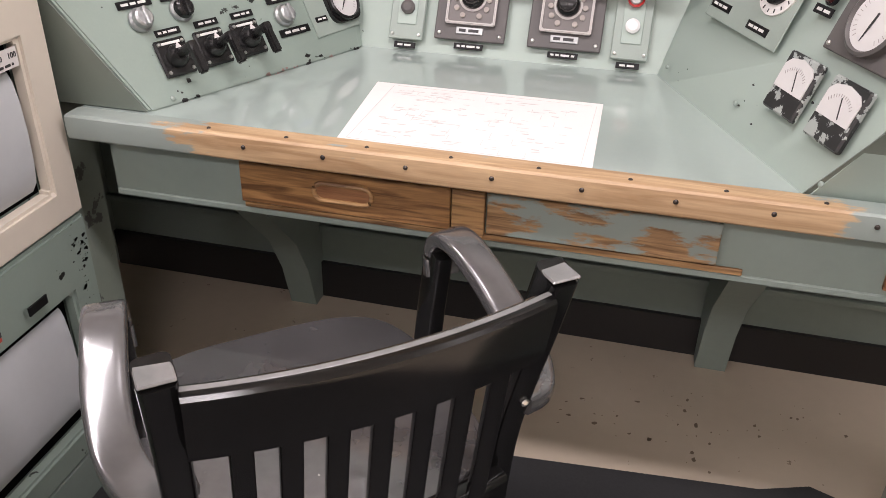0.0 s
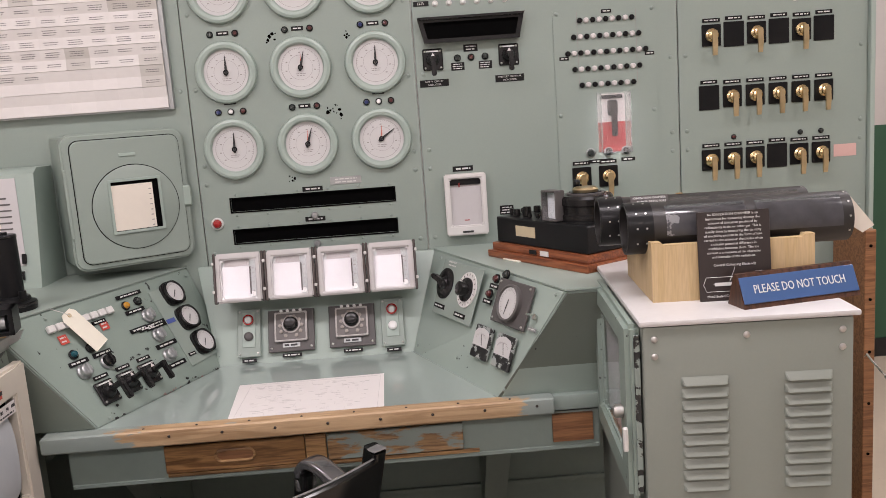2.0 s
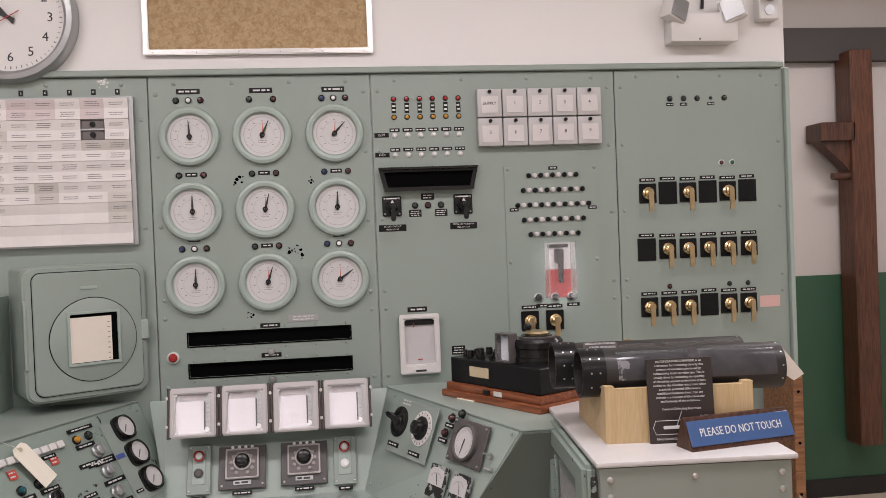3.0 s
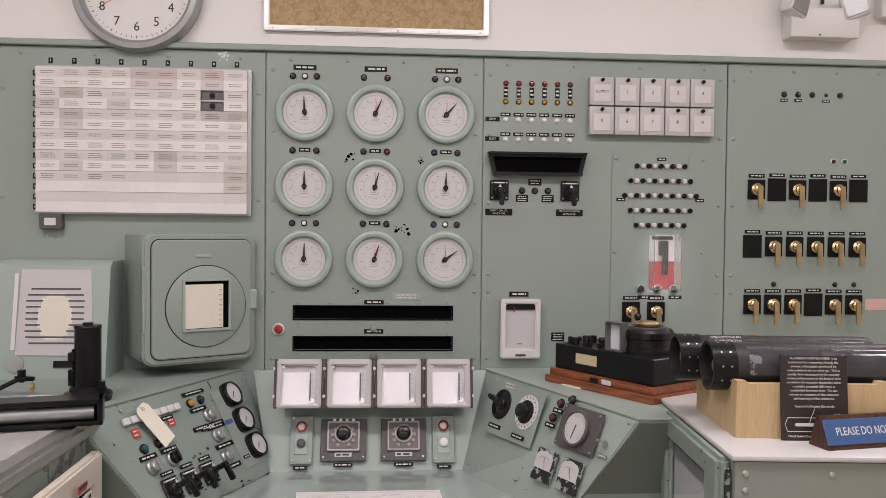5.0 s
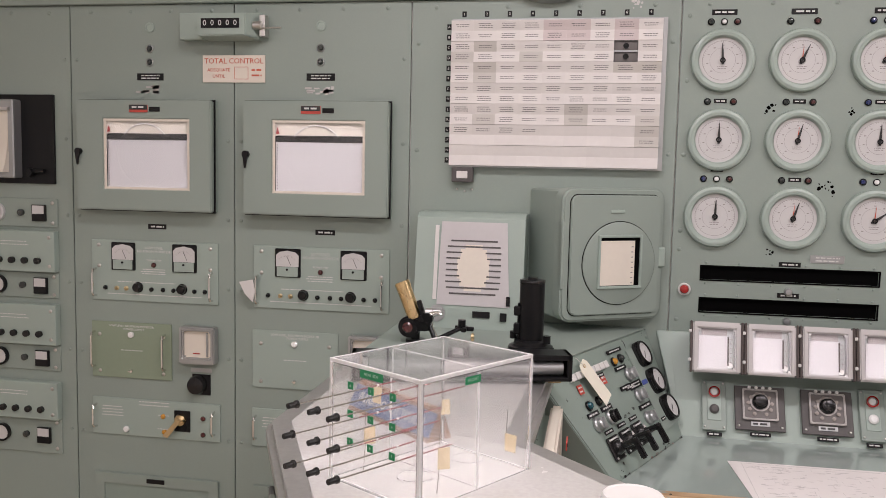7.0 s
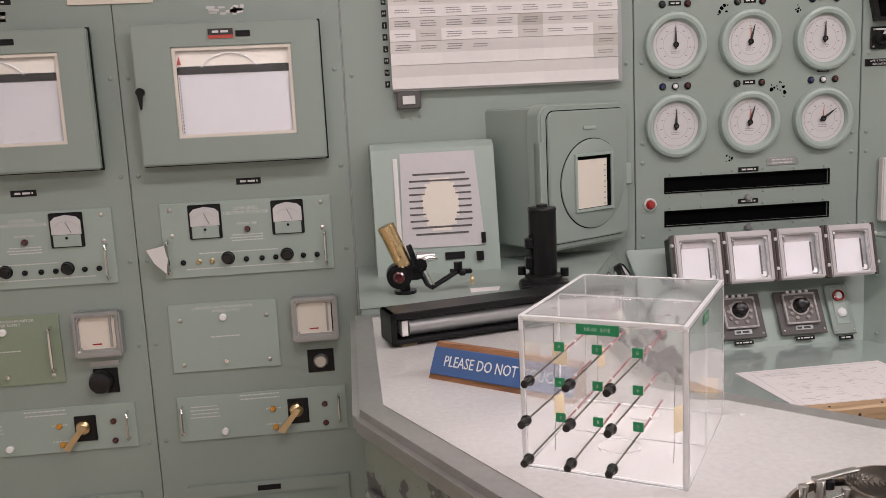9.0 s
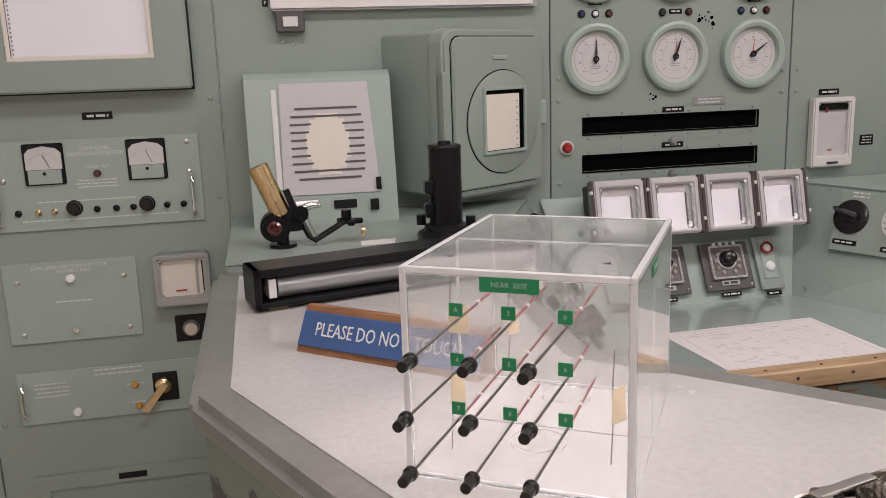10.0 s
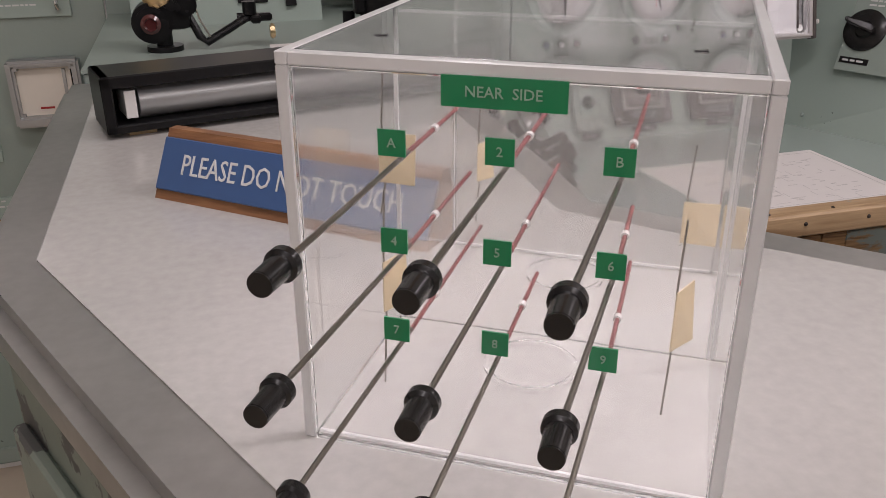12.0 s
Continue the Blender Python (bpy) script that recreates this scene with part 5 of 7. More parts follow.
METER_FACE = prism([(-0.033, -0.01), (0.033, -0.01), (0.033, 0.022), (0.024, 0.031), (0.0, 0.036), (-0.024, 0.031), (-0.033, 0.022)], -0.0135, -0.012, "y")


def meter(parent, x, z, s=1.0, chips=True):
    t = part("meter", box(0.093 * s, 0.012, 0.10 * s, (0, -0.006, 0), 0.003), bakelite_chip if chips else black, parent, "square panel meter in a chipped black bezel", pose(x, 0, z))
    f = METER_FACE.copy()
    bmesh.ops.scale(f, vec=(s * 1.24, 1, s * 1.22), verts=f.verts)
    part("dial", f, dial, t)
    part("needle", box(0.0012, 0.001, 0.034 * s, (0.006 * s, -0.0142, 0.008 * s), 0, 1, Matrix.Rotation(radians(-25), 4, "Y")), ink, t)
    arc = bmesh.new()
    for k in range(13):
        a = radians(-48 + 8 * k)
        bmesh.ops.create_cube(arc, size=1, matrix=Matrix.Translation((0, -0.0139, -0.012 * s)) @ Matrix.Rotation(a, 4, "Y") @ Matrix.Translation((0, 0, 0.038 * s)) @ Matrix.Diagonal((0.0007, 0.0004, 0.005, 1)))
    part("scale", arc, ink_grey, t)
    return t


def rack_handle(parent, x, z, h):
    return part("handle", tube([(x, 0, z - h / 2), (x, -0.026, z - h / 2 + 0.004), (x, -0.030, z - h / 2 + 0.014), (x, -0.030, z + h / 2 - 0.014), (x, -0.026, z + h / 2 - 0.004), (x, 0, z + h / 2)], 0.0042, 8), chrome, parent, "chrome pull handle")


def knob(parent, x, z, r=0.017, mat=bakelite):
    return part("knob", lathe([(r * 1.15, 0), (r * 1.15, 0.003), (r, 0.005), (r * 0.9, 0.018), (r * 0.75, 0.021), (0, 0.021)], seg=20), mat, parent, m=pose(x, -0.004, z))


def monitor(m):
    t = thing("neutron_monitor", m, "grey rack panel with two meters and a row of knobs", "rack instrument", "low level monitors")
    part("faceplate", box(0.487, 0.006, 0.218, (0, -0.003, 0), 0.001), green_light, t)
    for mx in (-0.118, 0.118):
        mt_ = meter(t, mx, 0.052, 1.0, False)
        part("lower_cover", box(0.076, 0.003, 0.034, (0, -0.0135, -0.030), 0.001), green_light, mt_, "grey-green lower cover")
        part("zero_screw", cyl(0.004, 0.003, "y", (0, -0.0162, -0.022), 10), black, mt_)
    letters("LOW LEVEL", 0.0134, engraved, t, 0, -0.0064, 0.085)
    letters("NEUTRON MONITOR", 0.0134, engraved, t, 0, -0.0064, 0.072)
    letters("POWER TRIP", 0.0098, engraved, t, 0, -0.0064, 0.040)
    part("print_block", bars(3, 0.11, 0.008, 0.003, -0.0064, seed=31, cz=0.0), engraved, t)
    part("trip_lamp", lathe([(0.009, 0), (0.009, 0.006), (0.006, 0.010), (0, 0.011)], seg=14), dark_red, t, m=pose(0, -0.006, 0.024))
    knob(t, -0.062, -0.058)
    knob(t, 0.108, -0.058)
    for k, x in enumerate((-0.19, -0.145, -0.108, -0.01, 0.035, 0.075, 0.155, 0.195)):
        part("jack" if k in (1, 2) else "toggle", lathe([(0.008, 0), (0.008, 0.004), (0.004, 0.006), (0.003, 0.014), (0, 0.014)], seg=12), bronze if k in (1, 2) else black, t, m=pose(x, -0.006, -0.064))
    part("print_row", bars(1, 0.4, 0.01, 0.003, -0.0064, seed=33, cz=-0.085), engraved, t)
    part("print_row", bars(1, 0.25, 0.01, 0.003, -0.0064, seed=34, cz=-0.040, cx=-0.03), engraved, t)
    rack_handle(t, -0.228, -0.045, 0.10)
    rack_handle(t, 0.222, -0.045, 0.10)
    for sx in (-0.215, 0.215):
        for sz in (0.09, 0.015):
            screw(pose(sx, -0.006, sz), t, 0.007, steel)
    return t


def power_supply(m, mat, handles):
    t = thing("power_supply", m, "grey-green rack plate with engraved heading", "rack instrument")
    part("faceplate", box(0.313, 0.006, 0.205, (0, -0.003, 0), 0.001), mat, t)
    letters("LOW LEVEL NEUTRON MONITOR", 0.0116, engraved, t, 0, -0.0064, 0.088)
    letters("POWER SUPPLY", 0.0116, engraved, t, 0.01, -0.0064, 0.077)
    part("button", lathe([(0.011, 0), (0.011, 0.007), (0.008, 0.01), (0, 0.01)], seg=14), white_lens, t, m=pose(0.0, -0.006, 0.058))
    part("toggle", join(cyl(0.006, 0.008, "y", (0, -0.01, -0.075), 12), cyl(0.002, 0.02, "y", (0, -0.02, -0.072), 8)), chrome, t)
    part("print_row", bars(1, 0.09, 0.01, 0.003, -0.0064, seed=35, cz=0.0), engraved, t)
    if handles:
        rack_handle(t, -0.145, 0.0, 0.13)
        rack_handle(t, 0.132, 0.0, 0.13)
    for sx in (-0.125, 0.125):
        for sz in (-0.08, 0.055):
            screw(pose(sx, -0.006, sz), t, 0.007, steel)


def small_recorder(m):
    t = thing("small_recorder", m, "small grey strip recorder with chart window", "chart recorder", "small strip recorders")
    part("case", ring_plate(0.134, 0.133, 0.104, 0.096, 0.04, (0, -0.04, 0), 0.005, 0, 0.004), aluminium, t)
    part("inside", box(0.108, 0.003, 0.1, (0, -0.004, 0.004)), void, t)
    part("chart", box(0.100, 0.006, 0.098, (-0.002, -0.022, 0.004)), paper_warm, t)
    part("pen", box(0.006, 0.005, 0.085, (0.036, -0.028, 0.004)), aluminium, t)
    part("red_trace", box(0.026, 0.001, 0.004, (-0.005, -0.0256, -0.03)), red_paint, t)
    return t


def control_panel(m):
    t = thing("position_control", m, "grey rack panel with one brass lever switch", "rack instrument", "chamber position controls")
    part("faceplate", box(0.50, 0.006, 0.137, (0, -0.003, 0), 0.001), green_light, t)
    part("print_block", bars(4, 0.09, 0.011, 0.003, -0.0064, seed=41, cx=-0.17, cz=0.02), engraved, t)
    part("print_row", bars(2, 0.14, 0.012, 0.0035, -0.0064, seed=42, cx=0.0, cz=0.055), engraved, t)
    part("print_row", bars(2, 0.05, 0.05, 0.003, -0.0064, seed=43, cx=0.03, cz=-0.01), engraved, t)
    part("switch_plate", box(0.062, 0.006, 0.078, (0.105, -0.008, 0.0), 0.002), black, t)
    part("switch_hub", lathe([(0.022, 0.011), (0.020, 0.02), (0.014, 0.026), (0, 0.03)], seg=18), brass, t, m=pose(0.1, 0, 0.005))
    part("switch_lever", prism([(0.115, 0.012), (0.100, 0.018), (0.042, -0.05), (0.060, -0.058)], -0.036, -0.031, "y"), bronze, t, "brass lever with orange tape")
    for x, z in ((0.03, 0.012), (0.185, 0.015), (0.185, -0.045), (0.035, -0.045)):
        part("lamp", lathe([(0.009, 0), (0.009, 0.005), (0.006, 0.009), (0, 0.010)], seg=14), dark_red if x > 0.1 else amber_lens, t, m=pose(x, -0.006, z))
    part("button", lathe([(0.011, 0), (0.011, 0.007), (0.008, 0.01), (0, 0.01)], seg=14), white_lens, t, m=pose(-0.115, -0.006, -0.045))
    rack_handle(t, -0.235, 0.0, 0.085)
    rack_handle(t, 0.228, 0.0, 0.085)
    return t


def low_door(m):
    t = thing("rack_door", m, "green framed rack door with worn inner panel", "cabinet door", "lower rack doors")
    part("frame", ring_plate(0.487, 0.37, 0.41, 0.29, 0.012, (0, -0.012, 0), 0.002), green, t)
    part("panel", box(0.412, 0.006, 0.292, (0, -0.003, 0)), green_chip, t, "inner panel with paint worn to dark metal")
    part("label", box(0.07, 0.002, 0.016, (0, -0.013, 0.165)), black, t)
    return t


for i, x in enumerate((-2.352, -1.731)):
    repeat("monitor", wall_at(x, 1.152), monitor)
    power_supply(wall_at(x - 0.092, 0.861), green_light if i else material("olive_green_paint", (0.245, 0.30, 0.215), 0.45), not i)
    repeat("small_rec", wall_at(x + 0.176, 0.899), small_recorder)
    repeat("pos", wall_at(x, 0.613), control_panel)
    repeat("low", wall_at(x, 0.215), low_door)
rk = thing("rotary_switch", wall_at(-2.175, 0.757), "round black rotary switch with label", "switch")
part("label", box(0.08, 0.003, 0.014, (0, -0.0015, 0.047)), aluminium, rk)
part("plate", box(0.07, 0.004, 0.075, (0, -0.002, -0.005), 0.001), black, rk)
part("knob", lathe([(0.036, 0.004), (0.036, 0.012), (0.030, 0.03), (0.018, 0.034), (0, 0.034)]), bakelite, rk, m=pose(-0.012, 0, -0.005))
kl = thing("key_lock", wall_at(-1.548, 0.763), "steel key lock on a black plate", "lock")
part("plate", box(0.078, 0.004, 0.07, (0, -0.002, 0), 0.001), black, kl)
part("barrel", lathe([(0.022, 0.004), (0.022, 0.010), (0.016, 0.018), (0, 0.018)]), steel, kl)
solid("paper_tag", prism([(-0.03, 0.02), (0.02, 0.03), (0.028, -0.01), (0.02, -0.05), (-0.01, -0.02)], -0.038, -0.037, "y"), white_plastic, wall_at(-1.985, 1.115), "small white tag hung on a rack handle", "tag")

tc_sign = thing("control_sign", wall_at(-2.048, 1.867), "small cream sign with red lettering", "sign")
part("card", box(0.228, 0.003, 0.092, (0, -0.0035, 0)), paper_warm, tc_sign)
letters("TOTAL CONTROL", 0.026, ink_red, tc_sign, 0, -0.0055, 0.026)
letters("ADEQUATE", 0.016, ink_red, tc_sign, -0.055, -0.0055, -0.004)
letters("UNTIL", 0.016, ink_red, tc_sign, -0.055, -0.0055, -0.025)
part("blank_box", ring_plate(0.05, 0.042, 0.047, 0.039, 0.0006, (0.028, -0.0056, -0.014)), ink_red, tc_sign)
part("lettering", bars(2, 0.04, 0.018, 0.006, -0.0055, seed=51, cx=0.082, cz=-0.013), ink_red, tc_sign)
ct = thing("digit_counter", wall_at(-2.07, 2.005), "grey mechanical counter reading zeros", "counter")
part("case", hull([(-0.07, 0, 0.05), (0.13, 0, 0.05), (-0.07, 0, -0.045), (0.13, 0, -0.045), (-0.07, -0.09, 0.035), (0.10, -0.09, 0.035), (-0.07, -0.09, -0.038), (0.10, -0.09, -0.038)], 0.003), green_light, ct)
part("bracket", box(0.085, 0.05, 0.09, (-0.112, -0.025, 0.0), 0.003), green_light, ct)
part("window", box(0.135, 0.003, 0.032, (0.012, -0.091, 0.002)), black, ct)
for k in range(5):
    letters("0", 0.026, engraved, ct, -0.042 + 0.027 * k, -0.0932, 0.002, "digit")
part("shaft", join(cyl(0.014, 0.03, "x", (0.128, -0.05, 0.0), 14), cyl(0.003, 0.09, "x", (0.165, -0.05, -0.008), 8), box(0.02, 0.03, 0.07, (0.142, -0.03, 0))), steel, ct)

# edge of the next rack
r0 = thing("wide_recorder", wall_at(-2.985, 1.616), "wide black-framed chart recorder with paper roll", "chart recorder")
part("panel", box(0.50, 0.01, 0.32, (0, -0.005, 0), 0.001), black, r0)
part("case", box(0.36, 0.05, 0.28, (-0.06, -0.03, 0), 0.004), aluminium, r0)
part("paper_roll", prism([(-0.055, 0.10), (-0.06, -0.02), (-0.075, -0.09), (-0.085, -0.11), (-0.085, -0.12), (-0.05, -0.12), (-0.05, 0.10)], -0.22, 0.10, "x"), paper_warm, r0, "aged paper roll")
part("tear_bar", box(0.34, 0.012, 0.012, (-0.06, -0.062, 0.105)), steel_dull, r0)
part("knob", join(cyl(0.015, 0.03, "y", (0.16, -0.02, -0.12), 14), cyl(0.008, 0.05, "x", (0.19, -0.02, -0.115), 10)), black, r0)
for k, (z, h) in enumerate(((1.35, 0.105), (1.21, 0.15), (1.083, 0.095), (0.94, 0.15), (0.812, 0.095), (0.655, 0.14), (0.52, 0.14))):
    inst = thing("rack_module", wall_at(-2.975, z), "grey rack module with small meters and knobs", "rack instrument", "left rack modules")
    part("faceplate", box(0.49, 0.03 if k % 2 else 0.006, h, (0, -0.015 if k % 2 else -0.003, 0), 0.002), green_light if k % 2 else green, inst)
    off = -0.03 if k % 2 else -0.006
    if k % 2:
        for q in range(6):
            part("knob", lathe([(0.012, 0), (0.012, 0.012), (0, 0.013)], seg=14), bakelite, inst, m=pose(-0.08 + 0.052 * q, off, -h * 0.22))
        part("print_row", bars(2, 0.3, 0.012, 0.003, off - 0.0005, seed=60 + k, cz=h * 0.2), engraved, inst)
    else:
        for q in range(2):
            part("dial_gauge", lathe([(0.034, 0), (0.034, 0.012), (0.028, 0.014), (0.027, 0.008), (0, 0.008)], seg=24), black if k else dial, inst, m=pose(-0.12 + 0.12 * q, off, 0))
            part("dial", cyl(0.026, 0.002, "y", (0, -0.0095, 0), 24), dial, inst, m=pose(-0.12 + 0.12 * q, off, 0))
        part("lamp", lathe([(0.012, 0), (0.012, 0.01), (0, 0.012)], seg=14), dark_lens, inst, m=pose(0.10, off, 0))
        part("meter", box(0.055, 0.012, 0.06, (0.175, off - 0.006, 0), 0.002), black, inst)
        part("meter_face", box(0.046, 0.002, 0.03, (0.175, off - 0.0125, 0.012)), dial, inst)
    for sz in (-h * 0.35, h * 0.35):
        screw(pose(0.225, off, sz), inst, 0.007, steel)


# ---- instruments on the console faces ----
def round_meter(m, out=0.0):
    def make(m_):
        t = thing("round_meter", m_, "round meter in a square black case with white dial", "meter", "console round meters")
        sq = [(math.copysign(abs(math.cos(q)) ** 0.55, math.cos(q)), math.copysign(abs(math.sin(q)) ** 0.55, math.sin(q))) for q in [2 * math.pi * k / 32 for k in range(32)]]
        case = prism([(0.040 * x, 0.040 * z) for x, z in sq], -0.013, 0.0, "y")
        bmesh.ops.bevel(case, geom=[e for e in case.edges if all(v.co.y < -0.012 for v in e.verts)], offset=0.003, segments=2, affect="EDGES")
        part("case", case, bakelite, t, "rounded square black case")
        part("bezel", lathe([(0.039, 0.012), (0.038, 0.018), (0.0335, 0.020), (0.0325, 0.0145)], seg=36), bakelite, t)
        part("dial", cyl(0.0332, 0.003, "y", (0, -0.0135, 0), 32), dial, t)
        sc = bmesh.new()
        for k in range(21):
            bmesh.ops.create_cube(sc, size=1, matrix=Matrix.Rotation(radians(-130 + 13 * k), 4, "Y") @ Matrix.Translation((0, -0.0152, 0.026)) @ Matrix.Diagonal((0.0007, 0.0004, 0.005, 1)))
        part("scale", sc, ink_grey, t)
        part("needle", hand(0.022, 0.0026, 0.006, -0.016), ink, t, m=Matrix.Rotation(radians(-140), 4, "Y"))
        return t
    return repeat("rmeter", m, make)


sub = solid("meter_subpanel", prism([(0.406, 0.302), (0.403, 0.043), (0.525, 0.048), (0.528, 0.307)], -0.003, 0.0, "y"), green, FL, "thin green sub-panel under the round meters", "panel")
for u, v in ((0.410, 0.280), (0.428, 0.196), (0.446, 0.112)):
    round_meter(on_left(u, v, 0, 0.003))
solid("blue_label", box(0.035, 0.002, 0.014, (0, -0.001, 0)), blue_label, on_left(0.362, 0.205, 0, 0.003), "small blue label beside a meter", "label")
label_plate(on_left(0.388, 0.092, 0, 0.003), 0.03, 0.011)


def push_key(m):
    return repeat("pkey", m, lambda m_: solid("push_button", box(0.023, 0.012, 0.02, (0, -0.006, 0), 0.002), white_plastic, m_, "small white square push button", "button", "console push buttons"))


for k in range(8):
    push_key(on_left(-0.040 + 0.0285 * k, 0.292))
label_plate(on_left(0.115, 0.272), 0.05, 0.012)
for u in (-0.012, 0.128):
    t_ = thing("red_label", on_left(u, 0.258), "small red label with white lettering", "label")
    part("plate", box(0.027, 0.0015, 0.026, (0, -0.0007, 0)), red_label, t_)
    part("lettering", bars(2, 0.02, 0.011, 0.004, -0.0017, seed=70), engraved, t_)
pilot(on_left(-0.002, 0.213), teal_lens, r=0.011)
pilot(on_left(0.055, 0.214), dark_lens, r=0.011)
pilot(on_left(0.224, 0.290), amber_lens, r=0.011)
pilot(on_left(0.272, 0.292), dark_lens, r=0.011)
label_plate(on_left(0.25, 0.318), 0.10, 0.012)
label_plate(on_left(0.25, 0.268), 0.075, 0.013)
for u, v in ((0.005, 0.190), (0.085, 0.190), (0.235, 0.215), (0.265, 0.210)):
    label_plate(on_left(u, v), 0.065, 0.014, 1, seed=int(u * 100))


def lever_knob(m, mat, name):
    t = thing("rotary_selector", m, name, "selector switch")
    part("skirt", lathe([(0.021, 0), (0.021, 0.006), (0.018, 0.010)], seg=24), aluminium, t)
    part("grip", lathe([(0.018, 0.008), (0.0165, 0.020), (0.013, 0.023), (0, 0.023)], seg=24), mat, t)
    part("bar", box(0.008, 0.010, 0.032, (0, -0.025, 0), 0.003, 2), mat, t)
    return t


for u, v in ((0.285, 0.242), (0.293, 0.179), (0.300, 0.115), (0.008, 0.162)):
    repeat("gknob", on_left(u, v), lambda m_: lever_knob(m_, aluminium, "grey aluminium rotary knob on the console"))
lever_knob(on_left(0.088, 0.164), bakelite, "black and grey rotary knob on the console")
label_plate(on_left(0.30, 0.210), 0.085, 0.022, 2)
label_plate(on_left(0.31, 0.147), 0.085, 0.015)
label_plate(on_left(0.318, 0.084), 0.075, 0.015)
for u in (0.052, 0.130, 0.208):
    pistol(on_left(u, 0.092), 0.062, "console pistol-grip switches")
    label_plate(on_left(u, 0.135), 0.05, 0.012, seed=int(u * 50))
for u, v in ((-0.04, 0.325), (0.03, 0.03), (0.50, 0.035), (0.50, 0.32)):
    screw(on_left(u, v), console, 0.005)
tg = thing("manila_tag", on_left(0.045, 0.262, -22, 0.02), "cream manila tag tied on with string", "tag")
part("card", prism([(-0.029, -0.065), (0.029, -0.065), (0.029, 0.052), (0.018, 0.066), (-0.018, 0.066), (-0.029, 0.052)], -0.001, 0.0, "y"), tag_paper, tg)
part("eyelet", lathe([(0.006, 0), (0.006, 0.002), (0.003, 0.002)], seg=12), masking, tg, m=pose(0, -0.001, 0.053))
part("string", tube([(0, -0.002, 0.053), (-0.02, -0.01, 0.075), (-0.045, -0.02, 0.10)], 0.001, 5), white_plastic, tg)

# centre face
for u, lit in ((0.046, False), (0.498, True)):
    t_ = thing("lamp_panel", on(FC, u, 0.105), "narrow green plate with a red and a white push lamp", "indicator lamp")
    part("plate", box(0.072, 0.006, 0.155, (0, -0.003, -0.003), 0.002), green, t_)
    part("inset", box(0.040, 0.003, 0.112, (0, -0.007, 0.006), 0.001), green_light, t_)
    part("red_lamp", lathe([(0.017, 0), (0.017, 0.012), (0.013, 0.013)], seg=24), red_lens, t_, "red ring lamp", pose(0, -0.007, 0.036))
    part("lamp_centre", lathe([(0.013, 0.005), (0.010, 0.011), (0, 0.012)], seg=20), white_lens, t_, "pale lamp centre", pose(0, -0.007, 0.036))
    part("lower_lamp", lathe([(0.0145, 0), (0.014, 0.008), (0.009, 0.012), (0, 0.013)], seg=24), white_lens if lit else grey_plate, t_, "white lamp" if lit else "dark lamp", pose(0, -0.007, -0.016))
    for sx in (-0.028, 0.028):
        for sz in (-0.07, 0.065):
            screw(pose(sx, -0.006, sz), t_, 0.0035, steel)
    label_plate(on(FC, u, 0.014), 0.045, 0.012)


clear_rim = material("clear_plastic_rim", (0.50, 0.475, 0.455), 0.22, coat=0.5)
button_tan = material("tan_button", (0.30, 0.265, 0.235), 0.35)


def selector(m):
    t = thing("step_selector", m, "step selector under a clear square cover, black knob", "selector switch", "console selectors")
    part("base", box(0.145, 0.008, 0.135, (0, -0.004, 0), 0.002), grey_plate, t)
    part("bezel", ring_plate(0.102, 0.094, 0.092, 0.084, 0.012, (0, -0.020, 0.01), 0.002), clear_rim, t)
    part("dial", box(0.092, 0.006, 0.084, (0, -0.011, 0.01)), dial_brown, t)
    part("knob_ring", lathe([(0.0285, 0), (0.0285, 0.0022), (0.024, 0.0022)], seg=30), clear_rim, t, m=pose(0, -0.0135, 0.018))
    for k in range(10):
        a = radians(-150 + 300 * k / 9)
        part("position_lamp", lathe([(0.0055, 0), (0.0055, 0.004), (0, 0.005)], seg=12), button_tan, t, m=pose(0.034 * math.sin(a), -0.014, 0.010 + 0.033 * math.cos(a)))
    part("knob", lathe([(0.022, 0.012), (0.022, 0.022), (0.018, 0.026), (0.017, 0.042), (0.013, 0.044), (0, 0.044)], seg=28), bakelite, t, m=pose(0, 0, 0.018))
    for k in range(4):
        part("top_lamp", lathe([(0.005, 0), (0.005, 0.007), (0, 0.008)], seg=12), white_lens, t, m=pose(-0.03 + 0.02 * k, -0.008, 0.062))
    part("name_plate", box(0.055, 0.003, 0.014, (0, -0.0095, -0.048), 0.001), aluminium, t)
    part("lettering", bars(1, 0.045, 0.01, 0.006, -0.0113, seed=77, cz=-0.048), ink, t)
    for sx in (-0.062, 0.062):
        screw(pose(sx, -0.008, -0.055), t, 0.004, steel)
    return t


for u in (0.179, 0.370):
    repeat("selector", on(FC, u, 0.100), selector)
    label_plate(on(FC, u, 0.022), 0.06, 0.012, seed=2)


header_tan = material("tan_header", (0.34, 0.305, 0.295), 0.4)
smoky_side = material("smoky_brown_plastic", (0.085, 0.07, 0.066), 0.2, coat=0.5)


